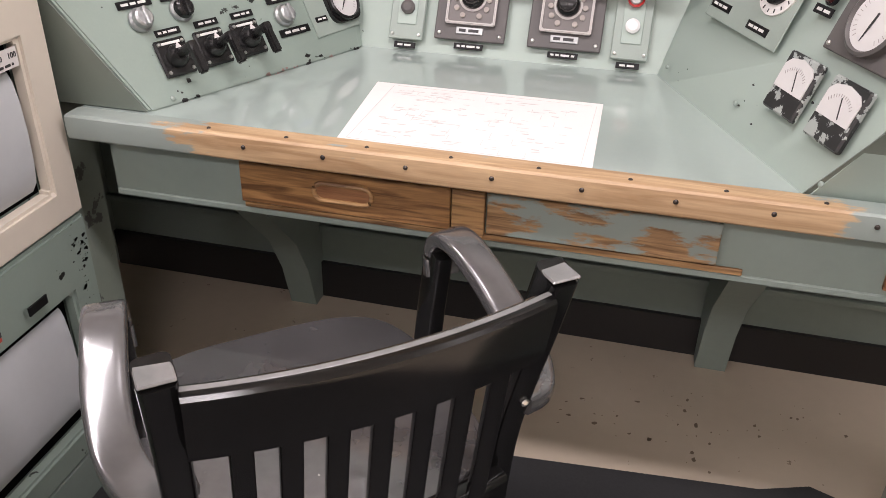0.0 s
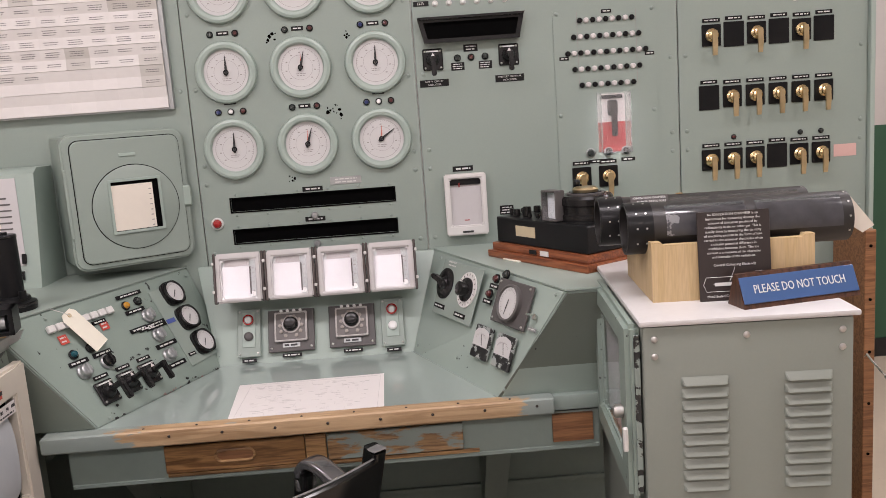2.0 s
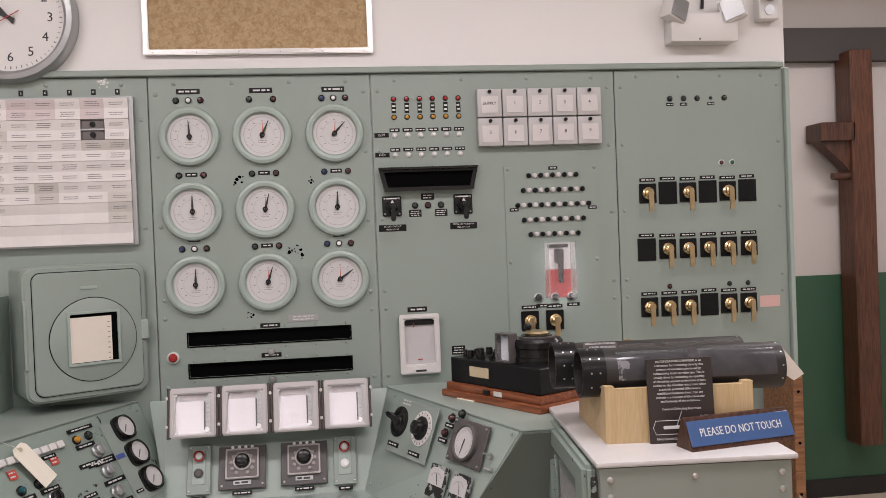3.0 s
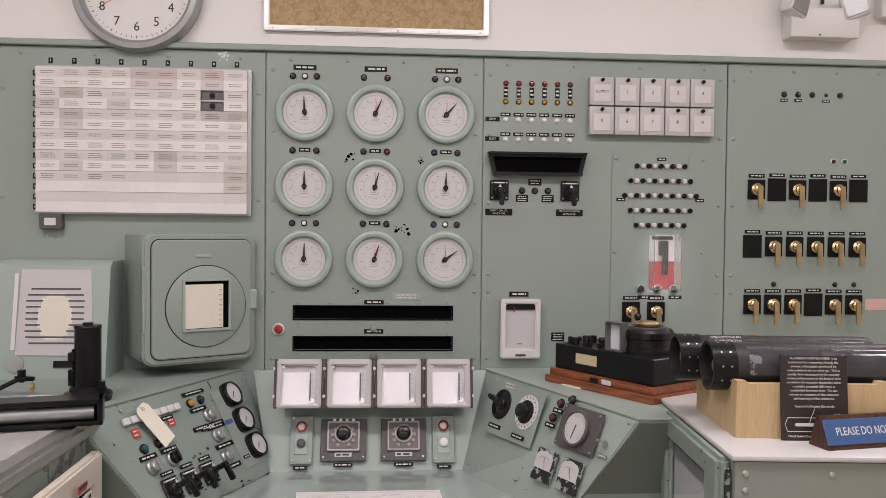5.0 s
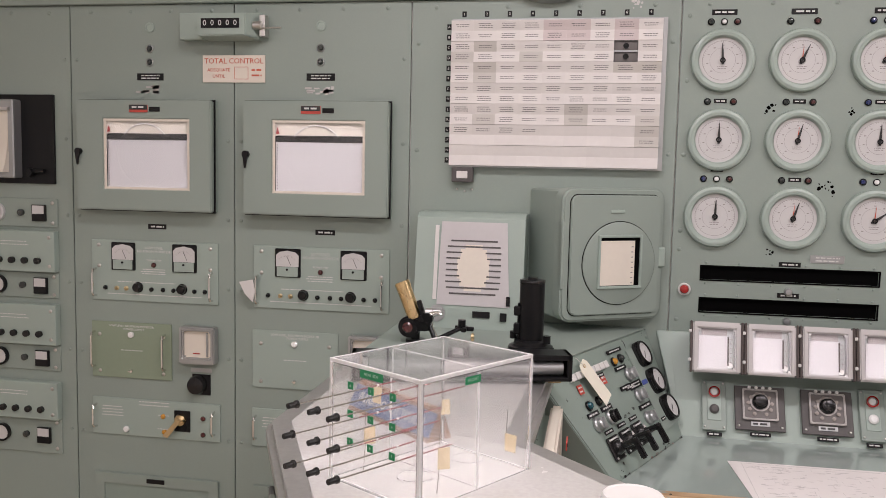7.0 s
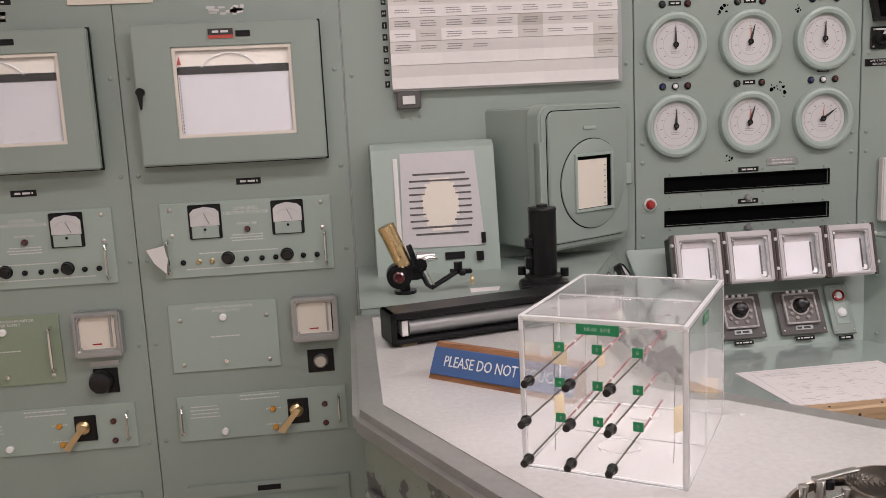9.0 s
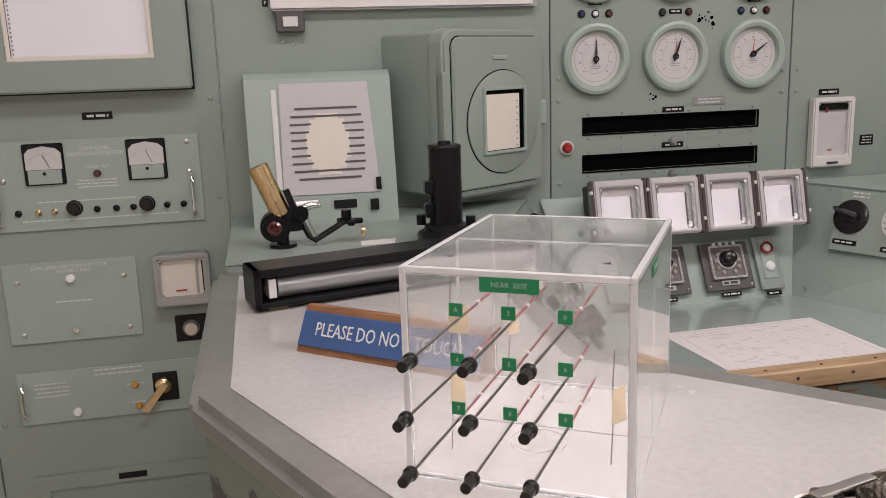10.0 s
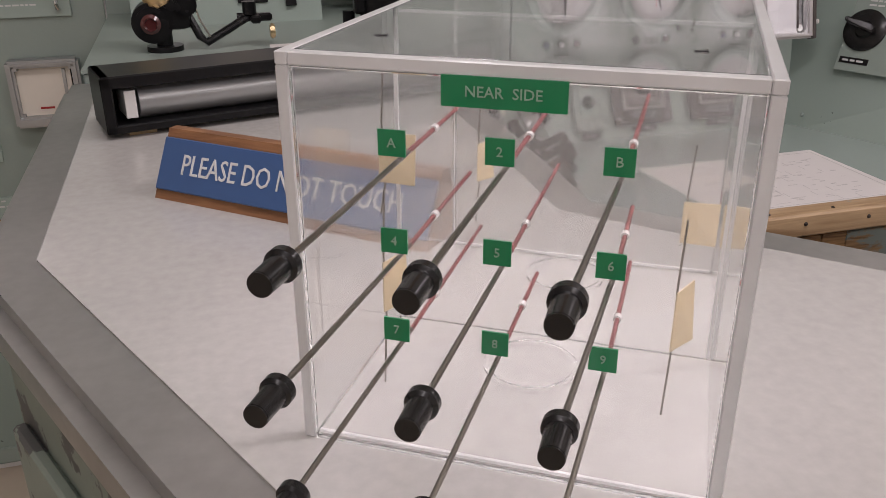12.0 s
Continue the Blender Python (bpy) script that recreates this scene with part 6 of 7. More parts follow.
def desk_recorder(m):
    t = thing("panel_recorder", m, "small recorder with clear bezel and white chart", "chart recorder", "console panel recorders")
    part("body", box(0.132, 0.075, 0.145, (0, -0.030, 0), 0.004), black, t)
    part("bezel", ring_plate(0.140, 0.152, 0.104, 0.118, 0.022, (0, -0.088, 0), 0.005, 0.0, -0.004), material("clear_grey_bezel", (0.52, 0.50, 0.49), 0.2, coat=0.6), t, "translucent bezel")
    part("chart", box(0.086, 0.004, 0.098, (-0.009, -0.0725, -0.014)), chart_paper, t, "white chart")
    part("backing", box(0.108, 0.003, 0.12, (0, -0.0675, -0.004)), aluminium, t)
    part("top_scale", box(0.074, 0.004, 0.020, (-0.006, -0.0715, 0.046)), header_tan, t, "tan header strip")
    part("pen_arm", box(0.004, 0.006, 0.086, (0.034, -0.074, -0.010)), smoky_side, t)
    part("scale", bars(6, 0.010, 0.014, 0.003, -0.0712, seed=78, cx=0.043, cz=-0.008), ink_grey, t)
    part("dial_knob", cyl(0.008, 0.006, "y", (0.040, -0.073, -0.052), 14), white_plastic, t)
    part("window", box(0.106, 0.003, 0.12, (0, -0.0845, -0.004)), glass, t).visible_shadow = False
    for sx in (-1, 1):
        part("side_rail", box(0.008, 0.03, 0.156, (0.0735 * sx, -0.074, 0), 0.003), smoky_side, t, "smoky brown plastic side")
        for cz in (-0.040, 0.046):
            part("clip", box(0.007, 0.016, 0.010, (0.0775 * sx, -0.084, cz), 0.002), white_plastic, t)
    return t


for k in range(4):
    repeat("drec", pose(-0.4345 + 0.1565 * k, 1.835, 1.003, -14), desk_recorder)

# right face
plate = solid("dial_plate", box(0.24, 0.003, 0.165, (0, -0.0015, 0), 0.001), green, on(FR, 0.185, 0.228, 0, 0.0005), "thin green plate under two selector dials", "panel")
lv = thing("lever_selector", on(FR, 0.107, 0.240, 0, 0.0035), "black round selector with a projecting lever", "selector switch")
part("disc", lathe([(0.047, 0), (0.047, 0.004), (0.044, 0.006), (0.020, 0.007), (0.016, 0.014), (0, 0.014)], seg=36), bakelite, lv)
part("lever", hull([(0.028, -0.012, -0.010), (0.028, -0.026, -0.008), (0.024, -0.012, 0.010), (0.024, -0.026, 0.008), (-0.030, -0.014, 0.004), (-0.030, -0.040, 0.006), (-0.034, -0.014, 0.022), (-0.036, -0.040, 0.020), (-0.044, -0.030, 0.015)], 0.003), bakelite, lv, "wedge-shaped lever")
part("dial_marks", bars(2, 0.05, 0.010, 0.004, -0.0008, seed=12, cx=0.012, cz=0.062), engraved, lv)
ds = thing("dial_selector", on(FR, 0.242, 0.242, 0, 0.0035), "black knob on a white numbered dial ring", "selector switch")
part("ring", lathe([(0.052, 0), (0.052, 0.003), (0.034, 0.003)], seg=40), white_plastic, ds)
mk = bmesh.new()
for k in range(18):
    bmesh.ops.create_cube(mk, size=1, matrix=Matrix.Rotation(radians(20 * k), 4, "Y") @ Matrix.Translation((0, -0.0034, 0.045)) @ Matrix.Diagonal((0.002, 0.0008, 0.006, 1)))
part("marks", mk, ink, ds)
part("knob", lathe([(0.035, 0.003), (0.035, 0.008), (0.022, 0.012), (0.020, 0.03), (0.015, 0.032), (0, 0.032)], seg=32), bakelite, ds)
label_plate(on(FR, 0.105, 0.170, 0, 0.003), 0.065, 0.014)
label_plate(on(FR, 0.235, 0.165, 0, 0.003), 0.065, 0.014)
for u, v in ((0.382, 0.297), (0.366, 0.252)):
    pilot(on(FR, u, v), dark_red, r=0.011)
    label_plate(on(FR, u - 0.005, v - 0.022), 0.045, 0.014)
pilot(on(FR, 0.425, 0.315), dark_lens, r=0.011)
gd = thing("square_dial_gauge", on(FR, 0.490, 0.245), "white dial gauge on a square dark plate", "gauge")
part("plate", box(0.165, 0.008, 0.118, (0, -0.004, 0), 0.002), grey_plate, gd)
part("bezel", lathe([(0.050, 0.008), (0.050, 0.020), (0.045, 0.023), (0.041, 0.016)], seg=40), grey_plate, gd)
part("dial", cyl(0.042, 0.003, "y", (0, -0.0165, 0), 36), dial, gd)
sc = bmesh.new()
for k in range(25):
    bmesh.ops.create_cube(sc, size=1, matrix=Matrix.Rotation(radians(-140 + 280 * k / 24), 4, "Y") @ Matrix.Translation((0, -0.0183, 0.034)) @ Matrix.Diagonal((0.0008, 0.0004, 0.006, 1)))
part("scale", sc, ink_grey, gd)
part("needle", hand(0.032, 0.003, 0.01, -0.0195), ink, gd, m=Matrix.Rotation(radians(190), 4, "Y"))
for sx in (-0.072, 0.072):
    for sz in (-0.05, 0.05):
        screw(pose(sx, -0.008, sz), gd, 0.004, steel)
for u in (0.398, 0.512):
    t_ = thing("panel_meter", on(FR, u, 0.120), "square panel meter, white dial, badly chipped black case", "meter", "console panel meters")
    meter(t_, 0, 0, 0.90)
ts = thing("toggle_switch", on(FR, 0.600, 0.232), "small steel toggle switch", "switch")
part("nut", cyl(0.008, 0.006, "y", (0, -0.003, 0), 6), steel, ts)
part("bat", cyl(0.003, 0.024, "y", (0, -0.017, 0.003), 8), chrome, ts)
label_plate(on(FR, 0.600, 0.200), 0.04, 0.010, 1, "small pale metal label", aluminium)
for u, v in ((0.03, 0.03), (0.28, 0.05), (0.55, 0.03), (0.66, 0.30), (0.03, 0.31)):
    screw(on(FR, u, v), console, 0.005)

# ---- on the counter by the wall ----
rr = thing("round_window_recorder", pose(-0.912, 1.73, 1.085, 0, 0, 30.7), "large grey-green recorder with a round window frame", "chart recorder")
part("case", box(0.345, 0.22, 0.40, (0.1815, 0.135, 0.20), 0.014, 3), green, rr)


def rounded(w, h, r, cx, cz, y0, y1, bev):
    """A plate with round corners in x and z, its front edge at y0 eased."""
    pts = []
    for qx, qz, a0 in ((1, 1, 0), (-1, 1, 90), (-1, -1, 180), (1, -1, 270)):
        for k in range(7):
            a = radians(a0 + 15 * k)
            pts.append((cx + qx * (w / 2 - r) + r * math.cos(a), cz + qz * (h / 2 - r) + r * math.sin(a)))
    bm = prism(pts, y0, y1, "y")
    if bev:
        bmesh.ops.bevel(bm, geom=[e for e in bm.edges if all(abs(v.co.y - y0) < 1e-6 for v in e.verts)], offset=bev, segments=3, affect="EDGES")
    return bm


dr = part("door", rounded(0.363, 0.412, 0.038, 0.1815, 0.20, -0.017, 0.033, 0.007), green, rr, "rounded cast door")
part("lid", rounded(0.318, 0.370, 0.026, 0.185, 0.20, -0.026, -0.012, 0.003), green, dr)
part("seam", rounded(0.323, 0.375, 0.028, 0.185, 0.20, -0.0178, -0.012, 0.0), void, dr)
part("ring_seam", lathe([(0.1305, 0.0), (0.1305, 0.001), (0.12, 0.001)], seg=64), void, dr, m=pose(0.195, -0.026, 0.175))
part("ring", lathe([(0.128, 0.0), (0.128, 0.004), (0.126, 0.005), (0, 0.005)], seg=64), green, dr, m=pose(0.195, -0.026, 0.175))
part("window_frame", ring_plate(0.156, 0.166, 0.140, 0.150, 0.007, (0.195, -0.0375, 0.180), 0.001), green_light, dr)
part("chart", box(0.122, 0.003, 0.138, (0.186, -0.0325, 0.176)), paper_warm, dr, "aged yellow chart")
part("inside", box(0.142, 0.002, 0.152, (0.195, -0.0312, 0.180)), void, dr)
part("scale", bars(8, 0.008, 0.016, 0.003, -0.0343, seed=80, cx=0.238, cz=0.17), ink_grey, dr)
part("name_plate", box(0.05, 0.003, 0.010, (0.185, -0.0275, 0.335), 0.001), green_light, dr)
part("hinge", box(0.012, 0.03, 0.21, (0.006, -0.004, 0.20), 0.004), green, dr)
part("latch", box(0.03, 0.03, 0.065, (0.352, -0.012, 0.19), 0.005), green_light, dr)

cb = thing("chart_desk_box", None, "sloping green metal box with a printed chart on its face", "display box")
part("case", prism([(1.735, CT), (1.92, CT), (1.92, 1.40), (1.815, 1.40), (1.79, 1.385)], -1.365, -1.02, "x"), green_light, cb)
SLOPE = plane((-1.1925, 1.734, CT + 0.001), (1, 0, 0), (0, 0.055, 0.343))
pg = part("page", prism([(-0.098, 0.072), (0.132, 0.070), (0.116, 0.335), (-0.092, 0.335)], -0.002, 0.0, "y"), chart_paper, cb, "printed page with black bars", SLOPE)
for k in range(10):
    z = 0.275 - 0.0185 * k
    if k in (0, 1, 8, 9):
        part("bar", box(0.168 - 0.02 * (k in (0, 9)), 0.0008, 0.005, (0.014, -0.003, z)), grey_plate, pg)
    else:
        inner = (0.044, 0.050, 0.056, 0.056, 0.050, 0.044)[k - 2]
        for s in (-1, 1):
            part("bar", box(0.094 - inner, 0.0008, 0.0045, (0.014 + s * (0.080 + inner) / 2, -0.003, z)), grey_plate, pg)
part("disc", prism([(0.014 + 0.80 * x * q, 0.19 + z * 0.86) for q, seq in ((1, ((0.034, 0.085), (0.034, 0.068), (0.052, 0.068), (0.052, 0.040), (0.064, 0.040), (0.064, -0.040), (0.052, -0.040), (0.052, -0.068), (0.034, -0.068), (0.034, -0.085))), (-1, ((0.034, -0.085), (0.034, -0.068), (0.052, -0.068), (0.052, -0.040), (0.064, -0.040), (0.064, 0.040), (0.052, 0.040), (0.052, 0.068), (0.034, 0.068), (0.034, 0.085)))) for x, z in seq], -0.003, -0.0022, "y"), paper_warm, pg, "pale stepped disc")
part("ruler", box(0.012, 0.002, 0.235, (-0.106, -0.001, 0.205)), white_plastic, cb, "narrow white scale strip", SLOPE)
part("name_plate", box(0.055, 0.004, 0.02, (0.045, -0.002, 0.045), 0.001), black, cb, "", SLOPE)
part("maker_plate", cyl(0.026, 0.003, "y", (-0.095, -0.0015, 0.045), 20), aluminium, cb, "", SLOPE)
part("switch", box(0.02, 0.008, 0.026, (0.115, -0.004, 0.04), 0.001), black, cb, "", SLOPE)
part("switch", box(0.012, 0.008, 0.03, (0.128, -0.004, 0.09), 0.001), black, cb, "", SLOPE)

bt = thing("brass_telescope", pose(-1.325, 1.50, CT), "short brass tube on a black jointed clamp", "optical instrument")
part("tube", cyl(0.021, 0.105, "z", (0, 0, 0), 28, bev=0.002), brass, bt, "lacquered brass tube", pose(0.001, -0.01, 0.119, 0, -22))
part("collar", cyl(0.0222, 0.022, "z", (0, 0, 0), 28, bev=0.002), brass, bt, "", pose(-0.0165, -0.01, 0.163, 0, -22))
part("clamp", join(cyl(0.031, 0.05, "y", (0.006, -0.006, 0.046), 24, bev=0.006), box(0.06, 0.045, 0.055, (0.034, 0.0, 0.060), 0.012, 2), cyl(0.013, 0.05, "z", (0.02, 0.0, 0.03), 14), cyl(0.017, 0.03, "y", (0.058, -0.02, 0.072), 18, bev=0.003), box(0.014, 0.016, 0.05, (0.040, -0.02, 0.100), 0.004, 2, Matrix.Rotation(radians(-18), 4, "Y"))), black, bt, "black jointed clamp")
part("red_boss", lathe([(0.015, 0.030), (0.015, 0.036), (0.010, 0.040), (0.008, 0.037), (0, 0.037)], "y", (0.004, 0, 0.046), 24), dark_red, bt, "dark red ringed end cap")
part("steel_screw", join(tube([(0.066, -0.015, 0.082), (0.085, -0.02, 0.088), (0.103, -0.022, 0.086)], [0.010, 0.008, 0.004], 12), tube([(0.07, -0.025, 0.075), (0.076, -0.028, 0.05), (0.09, -0.03, 0.022)], 0.002, 6)), chrome, bt, "bright adjusting screw and wire")
part("knob", join(cyl(0.016, 0.02, "x", (0.062, -0.005, 0.085), 16), cyl(0.008, 0.03, "x", (0.082, -0.005, 0.09), 12)), steel_dull, bt)
part("arm", tube([(0.05, 0, 0.075), (0.075, -0.01, 0.02), (0.085, -0.015, 0.012), (0.12, -0.01, 0.03), (0.155, 0.0, 0.048)], 0.0065, 10), black, bt, "bent black arm")
part("foot_clamp", join(box(0.05, 0.015, 0.012, (0.165, 0.0, 0.045), 0.003), cyl(0.011, 0.02, "z", (0.155, 0, 0.06), 14), cyl(0.006, 0.03, "x", (0.150, 0.006, 0.046), 10), box(0.016, 0.05, 0.012, (0.163, 0.0, 0.044), 0.003)), black, bt)
part("brass_button", cyl(0.012, 0.008, "x", (0.188, -0.012, 0.024), 18, bev=0.002), bronze, bt, "small brass thumb disc")
part("base", cyl(0.028, 0.008, "z", (0.02, 0.0, 0.004), 20), black, bt)
solid("paper_scrap", prism([(-0.04, -0.02), (0.03, -0.025), (0.045, 0.015), (-0.03, 0.025)], 0.0005, 0.002), paper, pose(-1.11, 1.47, CT, 0, 0, 8), "small scrap of white paper on the counter", "paper")
bc = thing("black_column", pose(-0.968, 1.43, CT), "black enamelled cylinder on a heavy round base", "optical instrument")
part("base", lathe([(0.0, 0), (0.060, 0), (0.062, 0.010), (0.060, 0.022), (0.048, 0.026), (0.046, 0.036), (0.036, 0.040), (0, 0.040)], "z", seg=40), black, bc)
part("column", lathe([(0.034, 0.036), (0.034, 0.200), (0.031, 0.203), (0.014, 0.203), (0.013, 0.210), (0, 0.210)], "z", seg=36), black, bc)
part("side_block", join(box(0.018, 0.02, 0.030, (-0.038, -0.010, 0.070), 0.003), box(0.020, 0.022, 0.026, (-0.037, -0.010, 0.118), 0.003), box(0.006, 0.012, 0.10, (-0.034, -0.012, 0.09), 0.002)), black, bc, "small black slide on the side")
part("top_ring", lathe([(0.0345, 0.194), (0.0352, 0.196), (0.0352, 0.200), (0.034, 0.202)], "z", seg=36), bakelite, bc)
part("base_ring", lathe([(0.061, 0.011), (0.0625, 0.013), (0.0625, 0.017), (0.061, 0.019)], "z", seg=40), bakelite, bc)
part("thumb_screw", join(cyl(0.010, 0.02, "z", (-0.05, 0.02, 0.046), 14), cyl(0.010, 0.02, "z", (0.045, -0.03, 0.046), 14)), black, bc)

# ---- on the bench ----
BT = BENCH + 0.0015
lg = thing("framed_level_tube", pose(-1.362, 1.045, BT, 0, 0, 14) @ Matrix.Diagonal((1, 1, 0.76, 1)), "long black open-sided case holding a grey tube", "optical instrument")
part("top_bar", box(0.53, 0.075, 0.018, (0.265, 0.037, 0.083), 0.002), black, lg)
part("bottom_bar", box(0.53, 0.075, 0.012, (0.265, 0.037, 0.014), 0.002), black, lg)
for x in (0.006, 0.524):
    part("end_plate", box(0.012, 0.075, 0.084, (x, 0.037, 0.05), 0.002), black, lg)
part("back_plate", box(0.53, 0.004, 0.07, (0.265, 0.073, 0.05)), black, lg)
part("tube", cyl(0.029, 0.47, "x", (0.275, 0.036, 0.047), 28), aluminium, lg, "dull grey tube")
part("glass_end", box(0.012, 0.05, 0.04, (0.03, 0.03, 0.048)), white_plastic, lg)
for x in (0.04, 0.49):
    part("foot", box(0.03, 0.05, 0.008, (x, 0.037, 0.004)), ply, lg)


def notice(m, words_size=0.031, length=0.283, wood_mat=mahogany, high=0.066):
    t = thing("desk_sign", m, "wooden desk sign, blue plate reading please do not touch", "sign", "please do not touch signs")
    part("block", prism([(0.0, 0.0), (0.062, 0.0), (0.040, high), (0.030, high)], 0.0, length, "x"), wood_mat, t, "wedge-shaped wooden block")
    f = plane((length / 2, -0.0005, 0.001), (1, 0, 0), (0, 0.030, high))
    mid = 0.0365 * high / 0.066
    pl = part("plate", box(length - 0.002, 0.003, high * 0.83, (0, -0.0015, mid), 0.001), blue_sign, t, "blue plastic plate", f)
    part("lettering", text_mesh("PLEASE DO NOT TOUCH", words_size * 0.82, engraved), engraved, pl, "white lettering", pose(0, -0.0034, mid, 90) @ Matrix.Diagonal((0.80, 1.08, 1, 1)))
    return t


notice(pose(-1.309, 0.845, BT, 0, 0, -42), 0.030, 0.275, cherry, 0.058)

bxw, bxd, bxh, th = 0.2083, 0.272, 0.2005, 0.006
cu = thing("reactor_model", pose(-1.0634, 0.5062, BT, 0, 0, -32.7), "clear acrylic box with nine rods pushed through it", "display model")
iw, idp, ih = bxw - 2 * th, bxd - 2 * th, bxh - th
for nm, s_, c_ in (("front_sheet", (iw - 0.0006, th, ih - 0.0006), (0, -bxd / 2 + th / 2, ih / 2)), ("back_sheet", (iw - 0.0006, th, ih - 0.0006), (0, bxd / 2 - th / 2, ih / 2)),
                   ("side_sheet", (th, idp - 0.0006, ih - 0.0006), (-bxw / 2 + th / 2, 0, ih / 2)), ("side_sheet", (th, idp - 0.0006, ih - 0.0006), (bxw / 2 - th / 2, 0, ih / 2)),
                   ("lid_sheet", (iw - 0.0006, idp - 0.0006, th), (0, 0, bxh - th / 2)), ("divider", (iw - 0.001, 0.003, bxh - 2 * th), (0, 0.0, ih / 2))):
    part(nm, box(*s_, c_, 0.0004), acrylic, cu, "clear acrylic sheet").visible_shadow = False
for sx in (-1, 1):
    for sy in (-1, 1):
        part("glued_edge", box(th, th, ih - 0.0004, (sx * (bxw - th) / 2, sy * (bxd - th) / 2, ih / 2), 0.0006), acrylic_edge, cu, "milky glued corner")
    part("lid_edge", box(th, bxd, th, (sx * (bxw - th) / 2, 0, bxh - th / 2), 0.0006), acrylic_edge, cu, "milky lid edge")
    part("lid_edge", box(iw - 0.0004, th, th, (0, sx * (bxd - th) / 2, bxh - th / 2), 0.0006), acrylic_edge, cu)
    part("glued_edge", box(iw - 0.002, 0.0018, 0.0018, (0, sx * (bxd / 2 - th - 0.0012), 0.0022)), acrylic_edge, cu)
    part("divider_edge", box(0.0022, 0.0034, bxh - 2 * th - 0.002, (sx * (iw / 2 - 0.0013), 0, ih / 2)), acrylic_edge, cu)
    part("lid_mark", join(box(0.006, 0.0012, 0.0005, (sx * 0.072, -0.09, bxh + 0.0003)), box(0.0012, 0.004, 0.0005, (sx * 0.072 + 0.002, -0.089, bxh + 0.0004))), ink, cu)
part("glued_edge", box(iw - 0.004, 0.0028, 0.0015, (0, 0.0, ih - 0.001)), acrylic_edge, cu)
for ry_ in (-0.035, 0.094):
    part("base_ring", lathe([(0.028, 0.0002), (0.028, 0.0035), (0.025, 0.0035), (0.025, 0.0002)], "z", seg=40), acrylic, cu, "clear ring on the base", pose(-0.004, ry_, 0)).visible_shadow = False
yf = -bxd / 2
ns = part("near_label", box(0.0525, 0.001, 0.0130, (-0.0025, yf - 0.0006, 0.1885)), dymo, cu, "green embossed tape reading near side")
letters("NEAR  SIDE", 0.0064, embossed, ns, -0.0025, yf - 0.0013, 0.1885)
fs = part("front_label", box(0.001, 0.036, 0.012, (bxw / 2 + 0.0006, -0.02, 0.183)), dymo, cu, "green embossed tape reading front")
part("lettering", text_mesh("FRONT", 0.008, embossed), embossed, fs, "", pose(bxw / 2 + 0.0012, -0.02, 0.183, 90, 0, 90))
TAGS = ("A2B", "456", "789")
OUTS = ((0.108, 0.106, 0.108), (0.113, 0.106, 0.107), (0.112, 0.107, 0.107))
LEAN = ((0.0, -0.001, -0.0045), (-0.0035, -0.0015, -0.0045), (-0.002, -0.001, -0.004))
for i, zz in enumerate((0.1545, 0.1088, 0.0632)):
    for j, xx in enumerate((-0.0500, -0.0024, 0.0467)):
        d_out = OUTS[i][j]
        x_, z_ = xx, zz
        lean = LEAN[i][j]
        rod = part("rod", tube([(x_ + lean, yf - d_out, z_), (x_, yf + 0.02, z_)], 0.0012, 8), rod_steel, cu, "steel rod")
        part("rod_inner", tube([(x_, yf + 0.02, z_), (x_, yf + 0.10 + 0.03 * ((i + j) % 3), z_)], 0.0012, 8), rod_red, rod, "red painted rod end")
        part("marker", cyl(0.0021, 0.004, "y", (x_, yf + 0.06, z_), 10), white_plastic, rod)
        part("knob", lathe([(0.0044, d_out + 0.0145), (0.0047, d_out + 0.002), (0.0061, d_out + 0.001), (0.0061, d_out - 0.0025), (0.003, d_out - 0.004)], "y", (x_ + lean, yf, z_), 24), bakelite, rod, "black plastic knob")
        part("knob_end", cyl(0.0043, 0.002, "y", (x_ + lean, yf - d_out - 0.0143, z_), 24), bakelite, rod)
        tagp = part("number_tag", box(0.0125, 0.001, 0.0118, (x_ - 0.001, yf - 0.0006, z_ + 0.0095)), dymo, cu, "green embossed number tag")
        letters(TAGS[i][j], 0.0060, embossed, tagp, x_ - 0.001, yf - 0.0013, z_ + 0.0095)
for x_, y_, z_, w_, h_, turn, foot in ((-0.088, -0.05, 0.128, 0.021, 0.028, 0, 0.095), (-0.078, -0.077, 0.064, 0.020, 0.030, 68, 0.004), (-0.071, 0.10, 0.080, 0.016, 0.028, 60, 0.035), (0.075, -0.066, 0.060, 0.020, 0.034, 62, 0.004), (0.075, 0.10, 0.050, 0.024, 0.030, 0, 0.032)):
    flag = box(w_, 0.0008, h_, (w_ / 2 - 0.002, 0, 0), 0.0002)
    for v_ in flag.verts:
        v_.co.y += 0.10 * v_.co.z * (v_.co.x / w_)
    tp = part("tape_flag", flag, masking, cu, "folded masking tape flag", pose(x_, y_, z_, 0, 0, turn))
    part("wire", tube([(0.002, 0.0008, 0.055), (0, 0.0008, 0.02), (0.001, 0.0008, -0.016), (-0.002, 0.0008, min(-0.018, foot - z_))], 0.0006, 5), rod_steel, tp)

